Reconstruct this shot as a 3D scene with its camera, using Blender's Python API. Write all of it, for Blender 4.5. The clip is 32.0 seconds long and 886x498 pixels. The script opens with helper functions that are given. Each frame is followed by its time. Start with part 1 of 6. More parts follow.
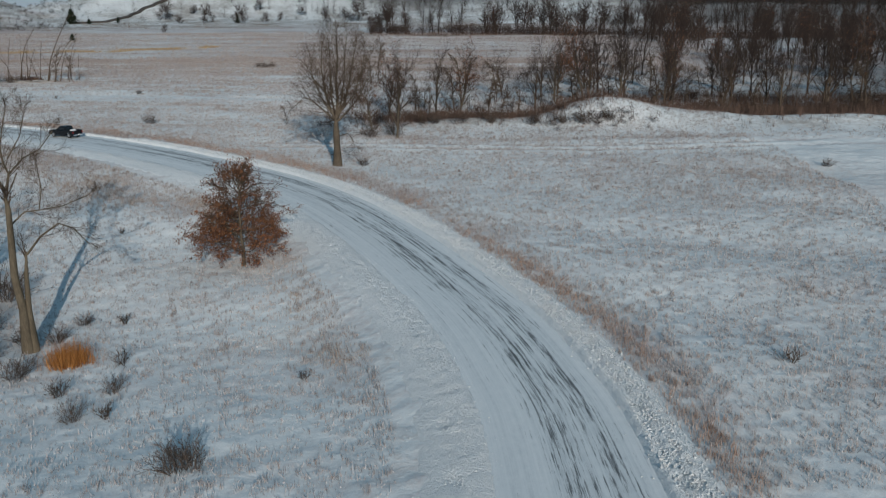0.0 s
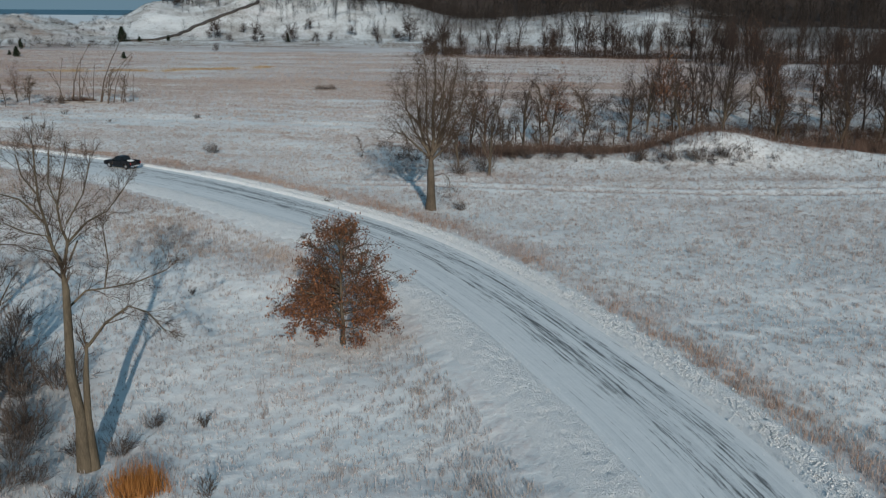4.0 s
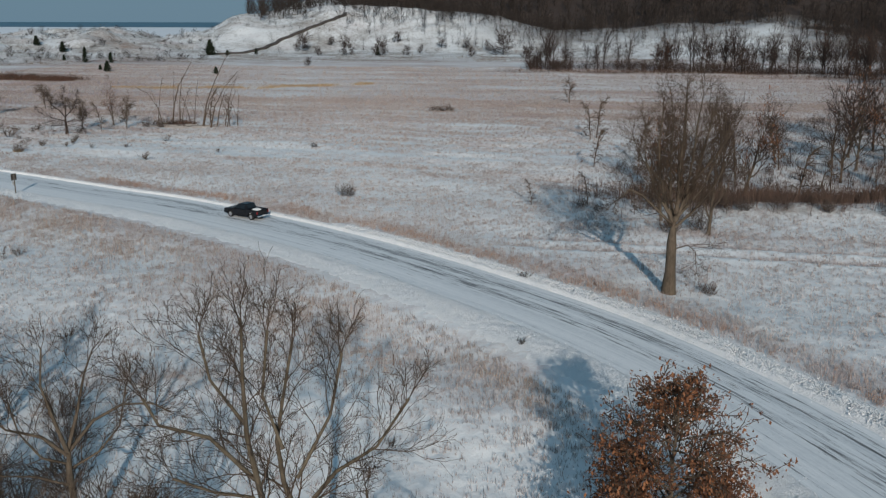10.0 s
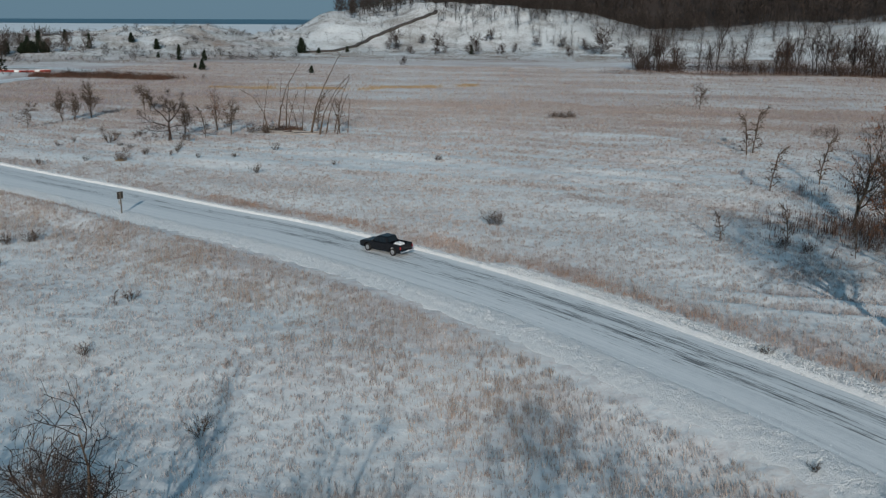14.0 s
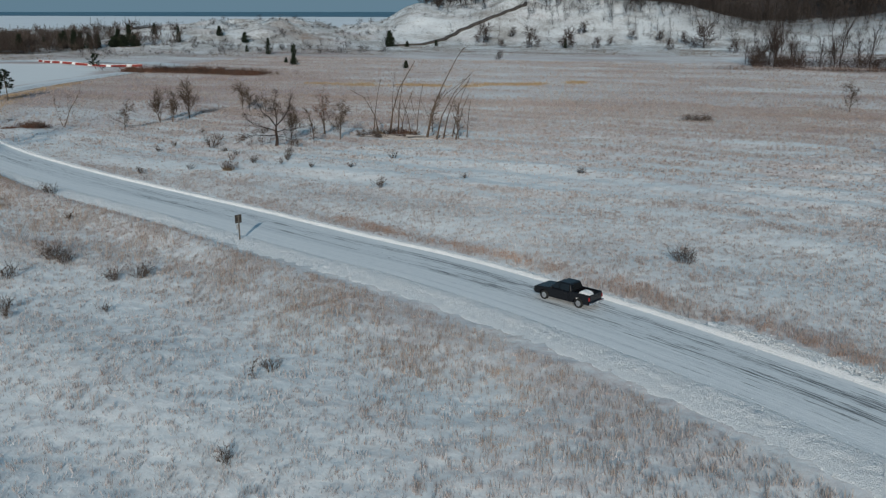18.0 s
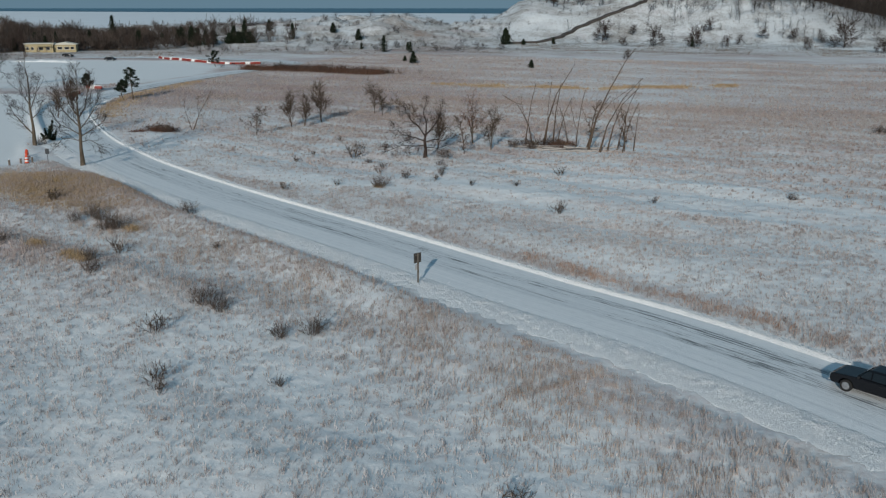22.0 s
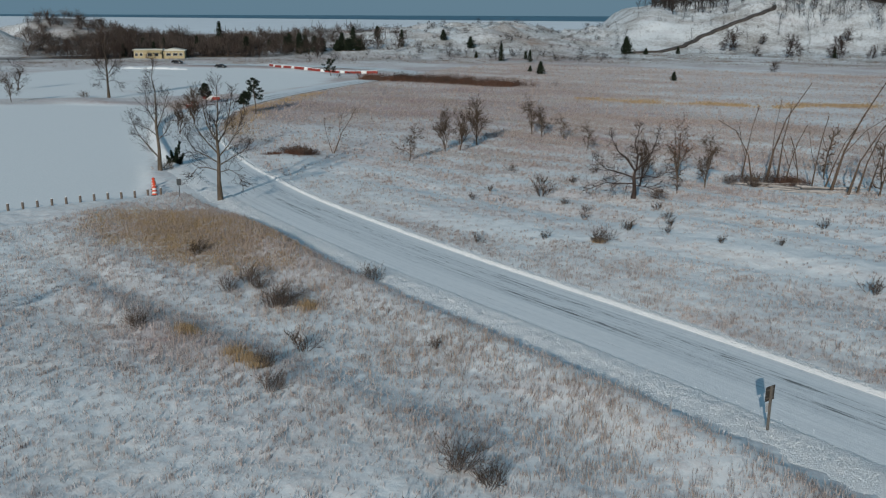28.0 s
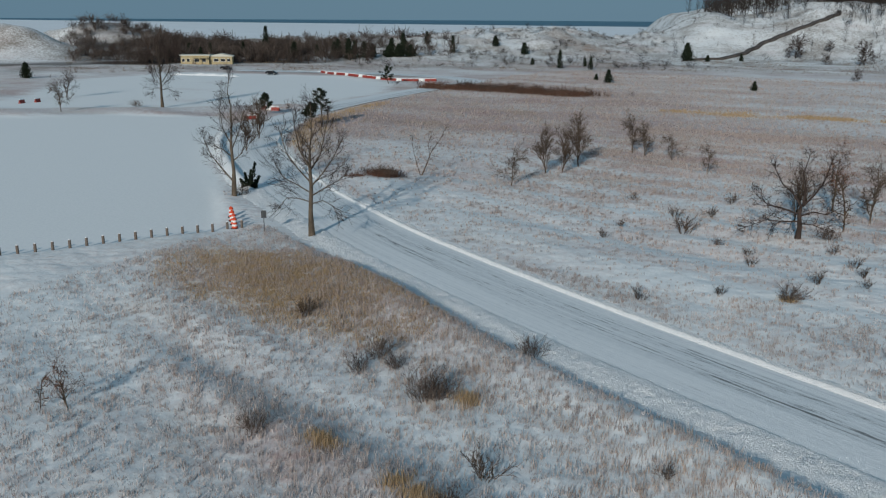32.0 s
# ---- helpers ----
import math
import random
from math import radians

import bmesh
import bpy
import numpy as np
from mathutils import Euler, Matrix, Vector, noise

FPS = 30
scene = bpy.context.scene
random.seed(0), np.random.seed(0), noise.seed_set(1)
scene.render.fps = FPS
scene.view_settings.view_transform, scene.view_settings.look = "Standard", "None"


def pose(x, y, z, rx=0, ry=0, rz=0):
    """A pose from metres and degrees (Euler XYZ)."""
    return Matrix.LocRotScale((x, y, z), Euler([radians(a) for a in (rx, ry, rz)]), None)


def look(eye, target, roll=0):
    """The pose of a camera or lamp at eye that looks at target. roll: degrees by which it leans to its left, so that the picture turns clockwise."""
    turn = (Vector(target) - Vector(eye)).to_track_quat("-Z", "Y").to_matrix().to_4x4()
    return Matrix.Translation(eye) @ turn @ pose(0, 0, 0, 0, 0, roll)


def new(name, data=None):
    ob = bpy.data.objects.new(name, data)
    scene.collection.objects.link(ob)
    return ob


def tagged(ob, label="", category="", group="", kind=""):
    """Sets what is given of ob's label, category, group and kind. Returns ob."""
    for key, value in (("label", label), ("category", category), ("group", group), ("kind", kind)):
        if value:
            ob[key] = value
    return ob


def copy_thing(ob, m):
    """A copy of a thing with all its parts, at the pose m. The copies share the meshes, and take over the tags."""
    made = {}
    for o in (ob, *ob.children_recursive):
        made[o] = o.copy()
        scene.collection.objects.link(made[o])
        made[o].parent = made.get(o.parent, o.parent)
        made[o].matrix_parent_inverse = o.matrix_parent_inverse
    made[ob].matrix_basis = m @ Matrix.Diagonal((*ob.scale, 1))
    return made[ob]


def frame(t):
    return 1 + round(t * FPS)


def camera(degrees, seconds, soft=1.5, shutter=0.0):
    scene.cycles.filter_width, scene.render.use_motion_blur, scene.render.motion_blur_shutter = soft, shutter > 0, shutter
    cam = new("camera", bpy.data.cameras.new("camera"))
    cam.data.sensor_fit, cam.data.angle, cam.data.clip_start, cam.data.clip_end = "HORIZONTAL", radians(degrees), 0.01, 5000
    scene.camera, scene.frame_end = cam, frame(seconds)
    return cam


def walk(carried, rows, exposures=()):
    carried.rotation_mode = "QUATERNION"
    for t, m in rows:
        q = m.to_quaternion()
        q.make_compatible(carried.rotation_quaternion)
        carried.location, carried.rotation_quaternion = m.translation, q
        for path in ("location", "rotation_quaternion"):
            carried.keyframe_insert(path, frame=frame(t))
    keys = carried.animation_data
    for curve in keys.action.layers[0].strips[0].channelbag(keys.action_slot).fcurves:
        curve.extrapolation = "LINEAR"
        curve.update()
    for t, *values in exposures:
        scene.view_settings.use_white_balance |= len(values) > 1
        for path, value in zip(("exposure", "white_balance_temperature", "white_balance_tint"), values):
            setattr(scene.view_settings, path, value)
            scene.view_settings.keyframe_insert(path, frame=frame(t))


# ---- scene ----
cam = camera(52.6, 32.0, soft=1.2)
PATH = [
    (0, (-0.621, 1.158, 21.371), (-0.61, 3.077, 20.806), -0.2),
    (0.5, (-1.296, 3.008, 21.415), (-1.297, 4.928, 20.858), -0.1),
    (1, (-2.095, 4.83, 21.502), (-2.132, 6.752, 20.949), -0.0),
    (1.5, (-3.048, 6.605, 21.5), (-3.101, 8.528, 20.952), 0.1),
    (2, (-4.072, 8.428, 21.466), (-4.128, 10.352, 20.922), 0.3),
    (2.5, (-5.092, 10.34, 21.355), (-5.147, 12.266, 20.815), 0.3),
    (3, (-6.149, 12.17, 21.301), (-6.202, 14.097, 20.77), 0.3),
    (3.5, (-7.198, 14.106, 21.267), (-7.256, 16.034, 20.74), 0.3),
    (5.5, (-11.705, 22.161, 21.143), (-11.811, 24.092, 20.634), 0.4),
    (6, (-12.947, 24.193, 21.178), (-13.059, 26.124, 20.672), 0.3),
    (6.5, (-14.224, 26.33, 21.174), (-14.344, 28.261, 20.669), 0.3),
    (7, (-15.475, 28.299, 21.176), (-15.611, 30.23, 20.671), 0.3),
    (7.5, (-16.709, 30.426, 21.174), (-16.858, 32.356, 20.671), 0.2),
    (8, (-17.897, 32.546, 21.284), (-18.075, 34.474, 20.782), 0.3),
    (8.5, (-19.237, 34.364, 21.237), (-19.435, 36.291, 20.739), 0.3),
    (9, (-20.498, 36.248, 21.273), (-20.702, 38.175, 20.774), 0.2),
    (9.5, (-21.804, 38.209, 21.312), (-22.01, 40.135, 20.813), 0.2),
    (10, (-23.084, 40.186, 21.387), (-23.305, 42.109, 20.886), 0.1),
    (10.5, (-24.377, 42.062, 21.472), (-24.625, 43.982, 20.969), 0.0),
    (11, (-25.717, 44.014, 21.502), (-25.987, 45.931, 20.999), -0.0),
    (11.5, (-27.007, 45.991, 21.443), (-27.308, 47.903, 20.94), -0.1),
    (12, (-28.495, 47.926, 21.372), (-28.817, 49.835, 20.87), 0.1),
    (12.5, (-29.943, 49.803, 21.346), (-30.275, 51.71, 20.845), 0.1),
    (13, (-31.312, 51.55, 21.344), (-31.646, 53.457, 20.842), 0.2),
    (13.5, (-32.788, 53.308, 21.451), (-33.138, 55.211, 20.947), 0.3),
    (14, (-34.277, 55.036, 21.54), (-34.661, 56.933, 21.033), 0.2),
    (14.5, (-35.73, 56.767, 21.562), (-36.135, 58.659, 21.053), 0.3),
    (15, (-37.227, 58.435, 21.632), (-37.648, 60.322, 21.12), 0.2),
    (15.5, (-38.742, 60.15, 21.67), (-39.195, 62.029, 21.156), 0.1),
    (17.5, (-45.056, 67.253, 21.713), (-45.599, 69.105, 21.19), -0.0),
    (18, (-46.687, 68.842, 21.603), (-47.224, 70.696, 21.08), -0.0),
    (18.5, (-48.274, 70.512, 21.482), (-48.863, 72.35, 20.958), -0.1),
    (19, (-49.978, 72.084, 21.474), (-50.627, 73.902, 20.948), -0.1),
    (19.5, (-51.827, 73.724, 21.515), (-52.48, 75.54, 20.989), -0.0),
    (20, (-53.683, 75.325, 21.568), (-54.324, 77.145, 21.041), -0.0),
    (20.5, (-55.479, 76.872, 21.616), (-56.116, 78.692, 21.088), -0.0),
    (21, (-57.147, 78.186, 21.511), (-57.811, 79.997, 20.982), -0.0),
    (21.5, (-58.873, 79.463, 21.504), (-59.576, 81.259, 20.975), -0.0),
    (22, (-60.722, 80.792, 21.551), (-61.453, 82.576, 21.021), 0.0),
    (22.5, (-62.597, 82.183, 21.581), (-63.352, 83.958, 21.05), 0.1),
    (23, (-64.439, 83.558, 21.556), (-65.211, 85.325, 21.025), -0.0),
    (23.5, (-66.432, 85.078, 21.512), (-67.208, 86.843, 20.979), 0.0),
    (24, (-68.369, 86.479, 21.503), (-69.14, 88.246, 20.971), 0.1),
    (24.5, (-70.16, 87.805, 21.514), (-70.951, 89.563, 20.983), 0.0),
    (25, (-71.998, 89.158, 21.519), (-72.812, 90.907, 20.99), -0.1),
    (25.5, (-73.955, 90.637, 21.469), (-74.806, 92.369, 20.943), 0.1),
    (27.5, (-81.605, 96.276, 21.065), (-82.483, 97.997, 20.548), 0.1),
    (28, (-83.531, 97.644, 21.006), (-84.427, 99.355, 20.491), 0.2),
    (28.5, (-85.188, 98.721, 20.991), (-86.097, 100.428, 20.479), 0.1),
    (29, (-87.016, 99.85, 21.057), (-87.941, 101.549, 20.546), 0.1),
    (29.5, (-89.206, 101.267, 21.001), (-90.137, 102.962, 20.49), 0.2),
    (30, (-91.194, 102.428, 20.966), (-92.128, 104.121, 20.456), 0.3),
    (30.5, (-93.089, 103.521, 20.963), (-94.027, 105.213, 20.454), 0.2),
    (31, (-94.993, 104.658, 20.991), (-95.941, 106.344, 20.483), 0.3),
    (31.5, (-96.966, 105.668, 21.057), (-97.919, 107.351, 20.55), 0.2),
    (32, (-98.937, 106.791, 21.031), (-99.896, 108.472, 20.525), 0.3),
]
walk(cam, [(t, look(eye, target, roll)) for t, eye, target, roll in PATH],
     exposures=[(0, -0.07, 6425, 10), (3.5, 0.0, 6505, 10), (7, 0.06, 6645, 13), (12, 0.08, 6605, 13), (15, -0.06, 6465, 10), (18, -0.02, 6445, 10), (28, -0.03, 6425, 10), (32, -0.01, 6405, 10)])

# ---- world, sun ----
SUN_AZ, SUN_EL = 168.5, 19.5          # degrees clockwise from +y, and above the horizon
world = bpy.data.worlds.new("sky")
scene.world = world
world.use_nodes = True
wn = world.node_tree
wn.nodes.clear()
w_out = wn.nodes.new("ShaderNodeOutputWorld")
w_bg = wn.nodes.new("ShaderNodeBackground")
w_sky = wn.nodes.new("ShaderNodeTexSky")
w_sky.sky_type = "NISHITA"
w_sky.sun_disc = False
w_sky.sun_elevation = radians(SUN_EL)
w_sky.sun_rotation = radians(SUN_AZ)
w_sky.dust_density = 0.2
w_sky.ozone_density = 3.0
w_bg.inputs["Strength"].default_value = 0.09
w_mix = wn.nodes.new("ShaderNodeMix")
w_mix.data_type = "RGBA"
w_mix.inputs[0].default_value = 0.96
w_mix.inputs[7].default_value = (1.12, 2.14, 2.98, 1)      # thin grey-blue winter haze
wn.links.new(w_sky.outputs[0], w_mix.inputs[6])
wn.links.new(w_mix.outputs[2], w_bg.inputs[0])
wn.links.new(w_bg.outputs[0], w_out.inputs[0])
sun_data = bpy.data.lights.new("sun", "SUN")
sun_data.energy = 2.75
sun_data.angle = radians(0.6)
sun_data.color = (1.0, 0.945, 0.85)
sun = new("sun", sun_data)
sun.matrix_world = look((20, -98, 60), (20 - math.sin(radians(SUN_AZ)), -98 - math.cos(radians(SUN_AZ)), 60 - math.tan(radians(SUN_EL))))


# ---- materials ----
class Nodes:
    """A short way to write node materials."""

    def __init__(self, name, rough=0.8, metal=0.0, spec=0.3):
        self.mat = bpy.data.materials.new(name)
        self.mat.use_nodes = True
        self.t = self.mat.node_tree
        self.b = self.t.nodes["Principled BSDF"]
        self.b.inputs["Roughness"].default_value = rough
        self.b.inputs["Metallic"].default_value = metal
        self.b.inputs["Specular IOR Level"].default_value = spec

    def node(self, kind, **sets):
        n = self.t.nodes.new(kind)
        for k, v in sets.items():
            n.inputs[k.replace("_", " ")].default_value = v
        return n

    def link(self, a, b):
        self.t.links.new(a, b)

    def coords(self, scale=(1, 1, 1), kind="Object", turn=0.0):
        c = self.t.nodes.new("ShaderNodeTexCoord")
        m = self.node("ShaderNodeMapping", Scale=scale)
        m.inputs["Rotation"].default_value = (0, 0, radians(turn))
        self.link(c.outputs[kind], m.inputs["Vector"])
        return m.outputs[0]

    def noise(self, vec, scale, detail=4.0, rough=0.55):
        n = self.node("ShaderNodeTexNoise", Scale=scale, Detail=detail, Roughness=rough)
        if vec is not None:
            self.link(vec, n.inputs["Vector"])
        return n.outputs["Fac"]

    def ramp(self, fac, stops):
        r = self.t.nodes.new("ShaderNodeValToRGB")
        el = r.color_ramp.elements
        while len(el) < len(stops):
            el.new(0.5)
        for e, (p, c) in zip(el, stops):
            e.position = p
            e.color = (c, c, c, 1) if isinstance(c, (int, float)) else (*c, 1)
        self.link(fac, r.inputs[0])
        return r.outputs[0]

    def mix(self, fac, a, b):
        m = self.t.nodes.new("ShaderNodeMix")
        m.data_type = "RGBA"
        if isinstance(fac, (int, float)):
            m.inputs[0].default_value = fac
        else:
            self.link(fac, m.inputs[0])
        for v, s in ((a, m.inputs[6]), (b, m.inputs[7])):
            if isinstance(v, tuple):
                s.default_value = (*v, 1)
            else:
                self.link(v, s)
        return m.outputs[2]

    def math(self, op, a, b=0.0, clamp=False):
        m = self.t.nodes.new("ShaderNodeMath")
        m.operation = op
        m.use_clamp = clamp
        for v, s in ((a, m.inputs[0]), (b, m.inputs[1])):
            if isinstance(v, (int, float)):
                s.default_value = v
            else:
                self.link(v, s)
        return m.outputs[0]

    def attr(self, name):
        a = self.t.nodes.new("ShaderNodeAttribute")
        a.attribute_name = name
        return a.outputs["Fac"]

    def bump(self, height, strength=0.4, dist=0.05):
        n = self.node("ShaderNodeBump", Strength=strength, Distance=dist)
        self.link(height, n.inputs["Height"])
        self.link(n.outputs[0], self.b.inputs["Normal"])

    def colour(self, c):
        if isinstance(c, tuple):
            self.b.inputs["Base Color"].default_value = (*c, 1)
        else:
            self.link(c, self.b.inputs["Base Color"])
        return self


def plain(name, c, rough=0.7, metal=0.0, vary=0.25, scale=6.0, spec=0.3):
    """A colour with grain and soft stains."""
    n = Nodes(name, rough, metal, spec)
    a = n.noise(n.coords(), scale, 5)
    dark = tuple(v * (1 - vary) for v in c)
    light = tuple(min(1, v * (1 + vary)) for v in c)
    n.colour(n.ramp(a, [(0.3, dark), (0.7, light)]))
    n.bump(n.noise(n.coords(), scale * 5, 3), 0.15, 0.01)
    return n.mat


def island(name, c1, c2, rough=0.85):
    """A colour that differs from piece to piece of one mesh."""
    n = Nodes(name, rough, 0.0, 0.15)
    g = n.t.nodes.new("ShaderNodeNewGeometry")
    n.colour(n.ramp(g.outputs["Random Per Island"], [(0.0, c1), (1.0, c2)]))
    return n.mat


def make_ground():
    n = Nodes("snowy_meadow", 0.85, 0, 0.2)
    big = n.noise(n.coords(), 0.05, 4)
    streak = n.noise(n.coords((0.4, 1.2, 1), turn=22), 0.2, 6, 0.65)
    mid = n.noise(n.coords(), 1.15, 3, 0.55)
    fine = n.noise(n.coords(), 3.4, 6, 0.75)
    vor = n.t.nodes.new("ShaderNodeTexVoronoi")
    vor.feature = "SMOOTH_F1"
    vor.inputs["Scale"].default_value = 1.25
    n.link(n.mix(0.22, n.coords(), n.noise(n.coords(), 1.3, 2)), vor.inputs["Vector"])
    tussock = n.math("MULTIPLY", vor.outputs["Distance"], -0.55)
    cover = n.math("ADD", n.math("MULTIPLY", big, 0.20), n.math("MULTIPLY", streak, 0.20))
    cover = n.math("ADD", cover, n.math("MULTIPLY", mid, 0.26))
    cover = n.math("ADD", cover, n.math("MULTIPLY", fine, 0.34))
    cover = n.math("ADD", cover, n.math("MULTIPLY", n.attr("grass"), 0.15))
    amount = n.ramp(cover, [(0.455, 0.0), (0.52, 0.15), (0.60, 0.42), (0.72, 0.9)])
    tan = n.ramp(n.noise(n.coords(), 0.09, 4), [(0.35, (0.39, 0.25, 0.225)), (0.5, (0.42, 0.30, 0.285)), (0.65, (0.41, 0.28, 0.21))])
    snow = n.ramp(fine, [(0.3, (0.75, 0.77, 0.78)), (0.7, (0.87, 0.88, 0.88))])
    col = n.mix(amount, snow, tan)
    scrub = n.ramp(n.math("ADD", n.math("MULTIPLY", n.noise(n.coords(), 0.9, 7, 0.8), 0.55), n.math("MULTIPLY", n.noise(n.coords(), 0.045, 5, 0.6), 0.45)), [(0.47, 0.0), (0.54, 0.5), (0.64, 0.95)])
    scrub = n.math("MULTIPLY", scrub, n.attr("dune"))
    col = n.mix(scrub, col, (0.17, 0.135, 0.105))
    # Near-black ground tone, for brush patches and for the floor under the woods.
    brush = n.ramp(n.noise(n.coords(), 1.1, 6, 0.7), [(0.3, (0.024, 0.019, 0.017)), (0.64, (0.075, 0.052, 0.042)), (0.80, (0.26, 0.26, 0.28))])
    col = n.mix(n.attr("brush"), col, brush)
    n.colour(n.mix(n.math("MULTIPLY", n.attr("sand"), n.ramp(n.noise(n.coords(), 0.25, 6, 0.7), [(0.38, 0.35), (0.6, 1.0)])), col, (0.33, 0.225, 0.165)))
    n.bump(n.math("MULTIPLY", n.math("ADD", n.math("ADD", n.math("MULTIPLY", mid, 0.7), tussock), n.math("MULTIPLY", fine, 0.22)), n.math("SUBTRACT", 1.0, n.math("ADD", n.attr("lot"), n.math("MULTIPLY", n.attr("dune"), 0.9)), True)), 0.45, 0.3)
    return n.mat


def make_road():
    n = Nodes("packed_snow_road", 0.6, 0, 0.35)
    uv = n.coords((1, 1, 1), "UV")
    c = n.t.nodes.new("ShaderNodeTexCoord")
    sep = n.t.nodes.new("ShaderNodeSeparateXYZ")
    n.link(c.outputs["UV"], sep.inputs[0])
    across = sep.outputs[0]
    lines = n.noise(n.coords((5.2, 0.05, 1), "UV"), 1.0, 5, 0.62)
    bits = n.noise(n.coords((6.0, 0.34, 1), "UV"), 1.0, 6, 0.72)
    big = n.noise(n.coords((0.22, 0.035, 1), "UV"), 1.0, 3)
    grit = n.noise(n.coords((2.6, 1.3, 1), "UV"), 1.0, 6, 0.75)
    lane = n.noise(n.coords((1.5, 0.010, 1), "UV"), 1.0, 4, 0.6)
    wheel = n.math("SUBTRACT", 1.0, n.math("MULTIPLY", n.math("ABSOLUTE", n.math("SUBTRACT", n.math("ABSOLUTE", n.math("SUBTRACT", across, 0.75)), 0.95)), 0.62), True)
    k = n.math("ADD", n.math("MULTIPLY", lines, 0.46), n.math("MULTIPLY", bits, 0.71))
    k = n.math("SUBTRACT", k, n.math("MULTIPLY", n.ramp(n.math("MULTIPLY", sep.outputs[1], 0.001), [(0.19, 0.0), (0.26, 1.0)]), 0.045))
    k = n.math("ADD", k, n.math("MULTIPLY", wheel, 0.13))
    k = n.math("ADD", k, n.math("MULTIPLY", big, 0.20))
    bare = n.ramp(k, [(0.79, 0.0), (0.825, 0.5), (0.89, 1.0)])
    pack = n.ramp(n.math("ADD", n.math("ADD", n.math("MULTIPLY", lines, 0.30), n.math("MULTIPLY", lane, 0.30)), n.math("ADD", n.math("MULTIPLY", wheel, 0.07), n.math("MULTIPLY", grit, 0.22))), [(0.32, (0.86, 0.87, 0.88)), (0.43, (0.76, 0.78, 0.795)), (0.54, (0.58, 0.605, 0.63))])
    n.colour(n.mix(bare, pack, (0.12, 0.125, 0.13)))
    n.bump(n.math("ADD", bits, grit), 0.6, 0.06)
    return n.mat


def make_bank():
    n = Nodes("ploughed_snow", 0.75, 0, 0.3)
    a = n.noise(n.coords(), 1.6, 6, 0.7)
    n.colour(n.ramp(a, [(0.25, (0.78, 0.80, 0.82)), (0.5, (0.91, 0.915, 0.92))]))
    n.bump(n.noise(n.coords(), 8.0, 4, 0.7), 1.0, 0.16)
    return n.mat


def make_bark(name, c):
    n = Nodes(name, 0.9, 0, 0.15)
    v = n.coords((6, 6, 1.2))
    a = n.noise(v, 2.0, 6, 0.7)
    big = n.noise(n.coords((1, 1, 0.5)), 1.7, 4, 0.6)
    n.colour(n.ramp(n.math("ADD", n.math("MULTIPLY", a, 0.5), n.math("MULTIPLY", big, 0.5)), [(0.34, tuple(x * 0.42 for x in c)), (0.62, tuple(x * 1.1 for x in c))]))
    n.bump(a, 0.8, 0.06)
    return n.mat


M_GROUND, M_ROAD, M_BANK = make_ground(), make_road(), make_bank()
M_BARK = make_bark("grey_brown_bark", (0.14, 0.11, 0.082))
M_BARK_LIGHT = make_bark("pale_bark", (0.155, 0.124, 0.088))
M_TWIG = make_bark("twigs", (0.125, 0.090, 0.066))
M_TWIG_DARK = make_bark("dark_twigs", (0.065, 0.047, 0.04))
M_LEAF = island("dry_oak_leaves", (0.09, 0.04, 0.027), (0.33, 0.145, 0.07))
M_PINE = island("pine_needles", (0.011, 0.017, 0.011), (0.026, 0.036, 0.019))
M_GRASS = island("dry_grass", (0.24, 0.195, 0.178), (0.47, 0.40, 0.37))
M_FROST = island("frosted_grass", (0.31, 0.265, 0.255), (0.57, 0.535, 0.53))
M_SHRUB = make_bark("shrub_stems", (0.15, 0.115, 0.095))
M_DUNE_GRASS = island("dune_grass", (0.09, 0.07, 0.055), (0.30, 0.23, 0.17))
M_GRASS_GOLD = island("golden_grass", (0.27, 0.185, 0.105), (0.50, 0.37, 0.22))
M_BRUSH = island("brush_stems", (0.065, 0.044, 0.036), (0.18, 0.115, 0.088))


# ---- helpers of this scene ----
def part(name, bm, material, parent=None, label=""):
    """Links a bmesh (or mesh data) as one object under a thing or a part."""
    if isinstance(bm, bmesh.types.BMesh):
        me = bpy.data.meshes.new(name)
        bm.to_mesh(me)
        bm.free()
    else:
        me = bm
    if material and not me.materials:
        me.materials.append(material)
    ob = new(name, me)
    ob.parent = parent
    if label:
        ob["label"] = label
    return ob


def thing(name, m, label, category, group="", kind=""):
    ob = new(name)
    ob.matrix_world = m
    return tagged(ob, label, category, group, kind)


def mesh_from(name, verts, faces, smooth=False):
    """A mesh from arrays: faces is one array of equal-sized faces."""
    verts, faces = np.asarray(verts, np.float32), np.asarray(faces, np.int32)
    me = bpy.data.meshes.new(name)
    n, k = faces.shape
    me.vertices.add(len(verts))
    me.vertices.foreach_set("co", verts.ravel())
    me.loops.add(n * k)
    me.loops.foreach_set("vertex_index", faces.ravel())
    me.polygons.add(n)
    me.polygons.foreach_set("loop_start", np.arange(0, n * k, k, dtype=np.int32))
    me.update(calc_edges=True)
    me.polygons.foreach_set("use_smooth", np.full(n, smooth))
    me.validate()
    return me


def lerp(x, pts):
    return np.interp(x, [p[0] for p in pts], [p[1] for p in pts])


def smooth(a, b, x):
    t = np.clip((x - a) / (b - a), 0, 1)
    return t * t * (3 - 2 * t)


rng = np.random.default_rng(7)
_waves = [(rng.uniform(0, 2 * math.pi), rng.uniform(0, 2 * math.pi), rng.uniform(0.6, 1.6)) for _ in range(24)]


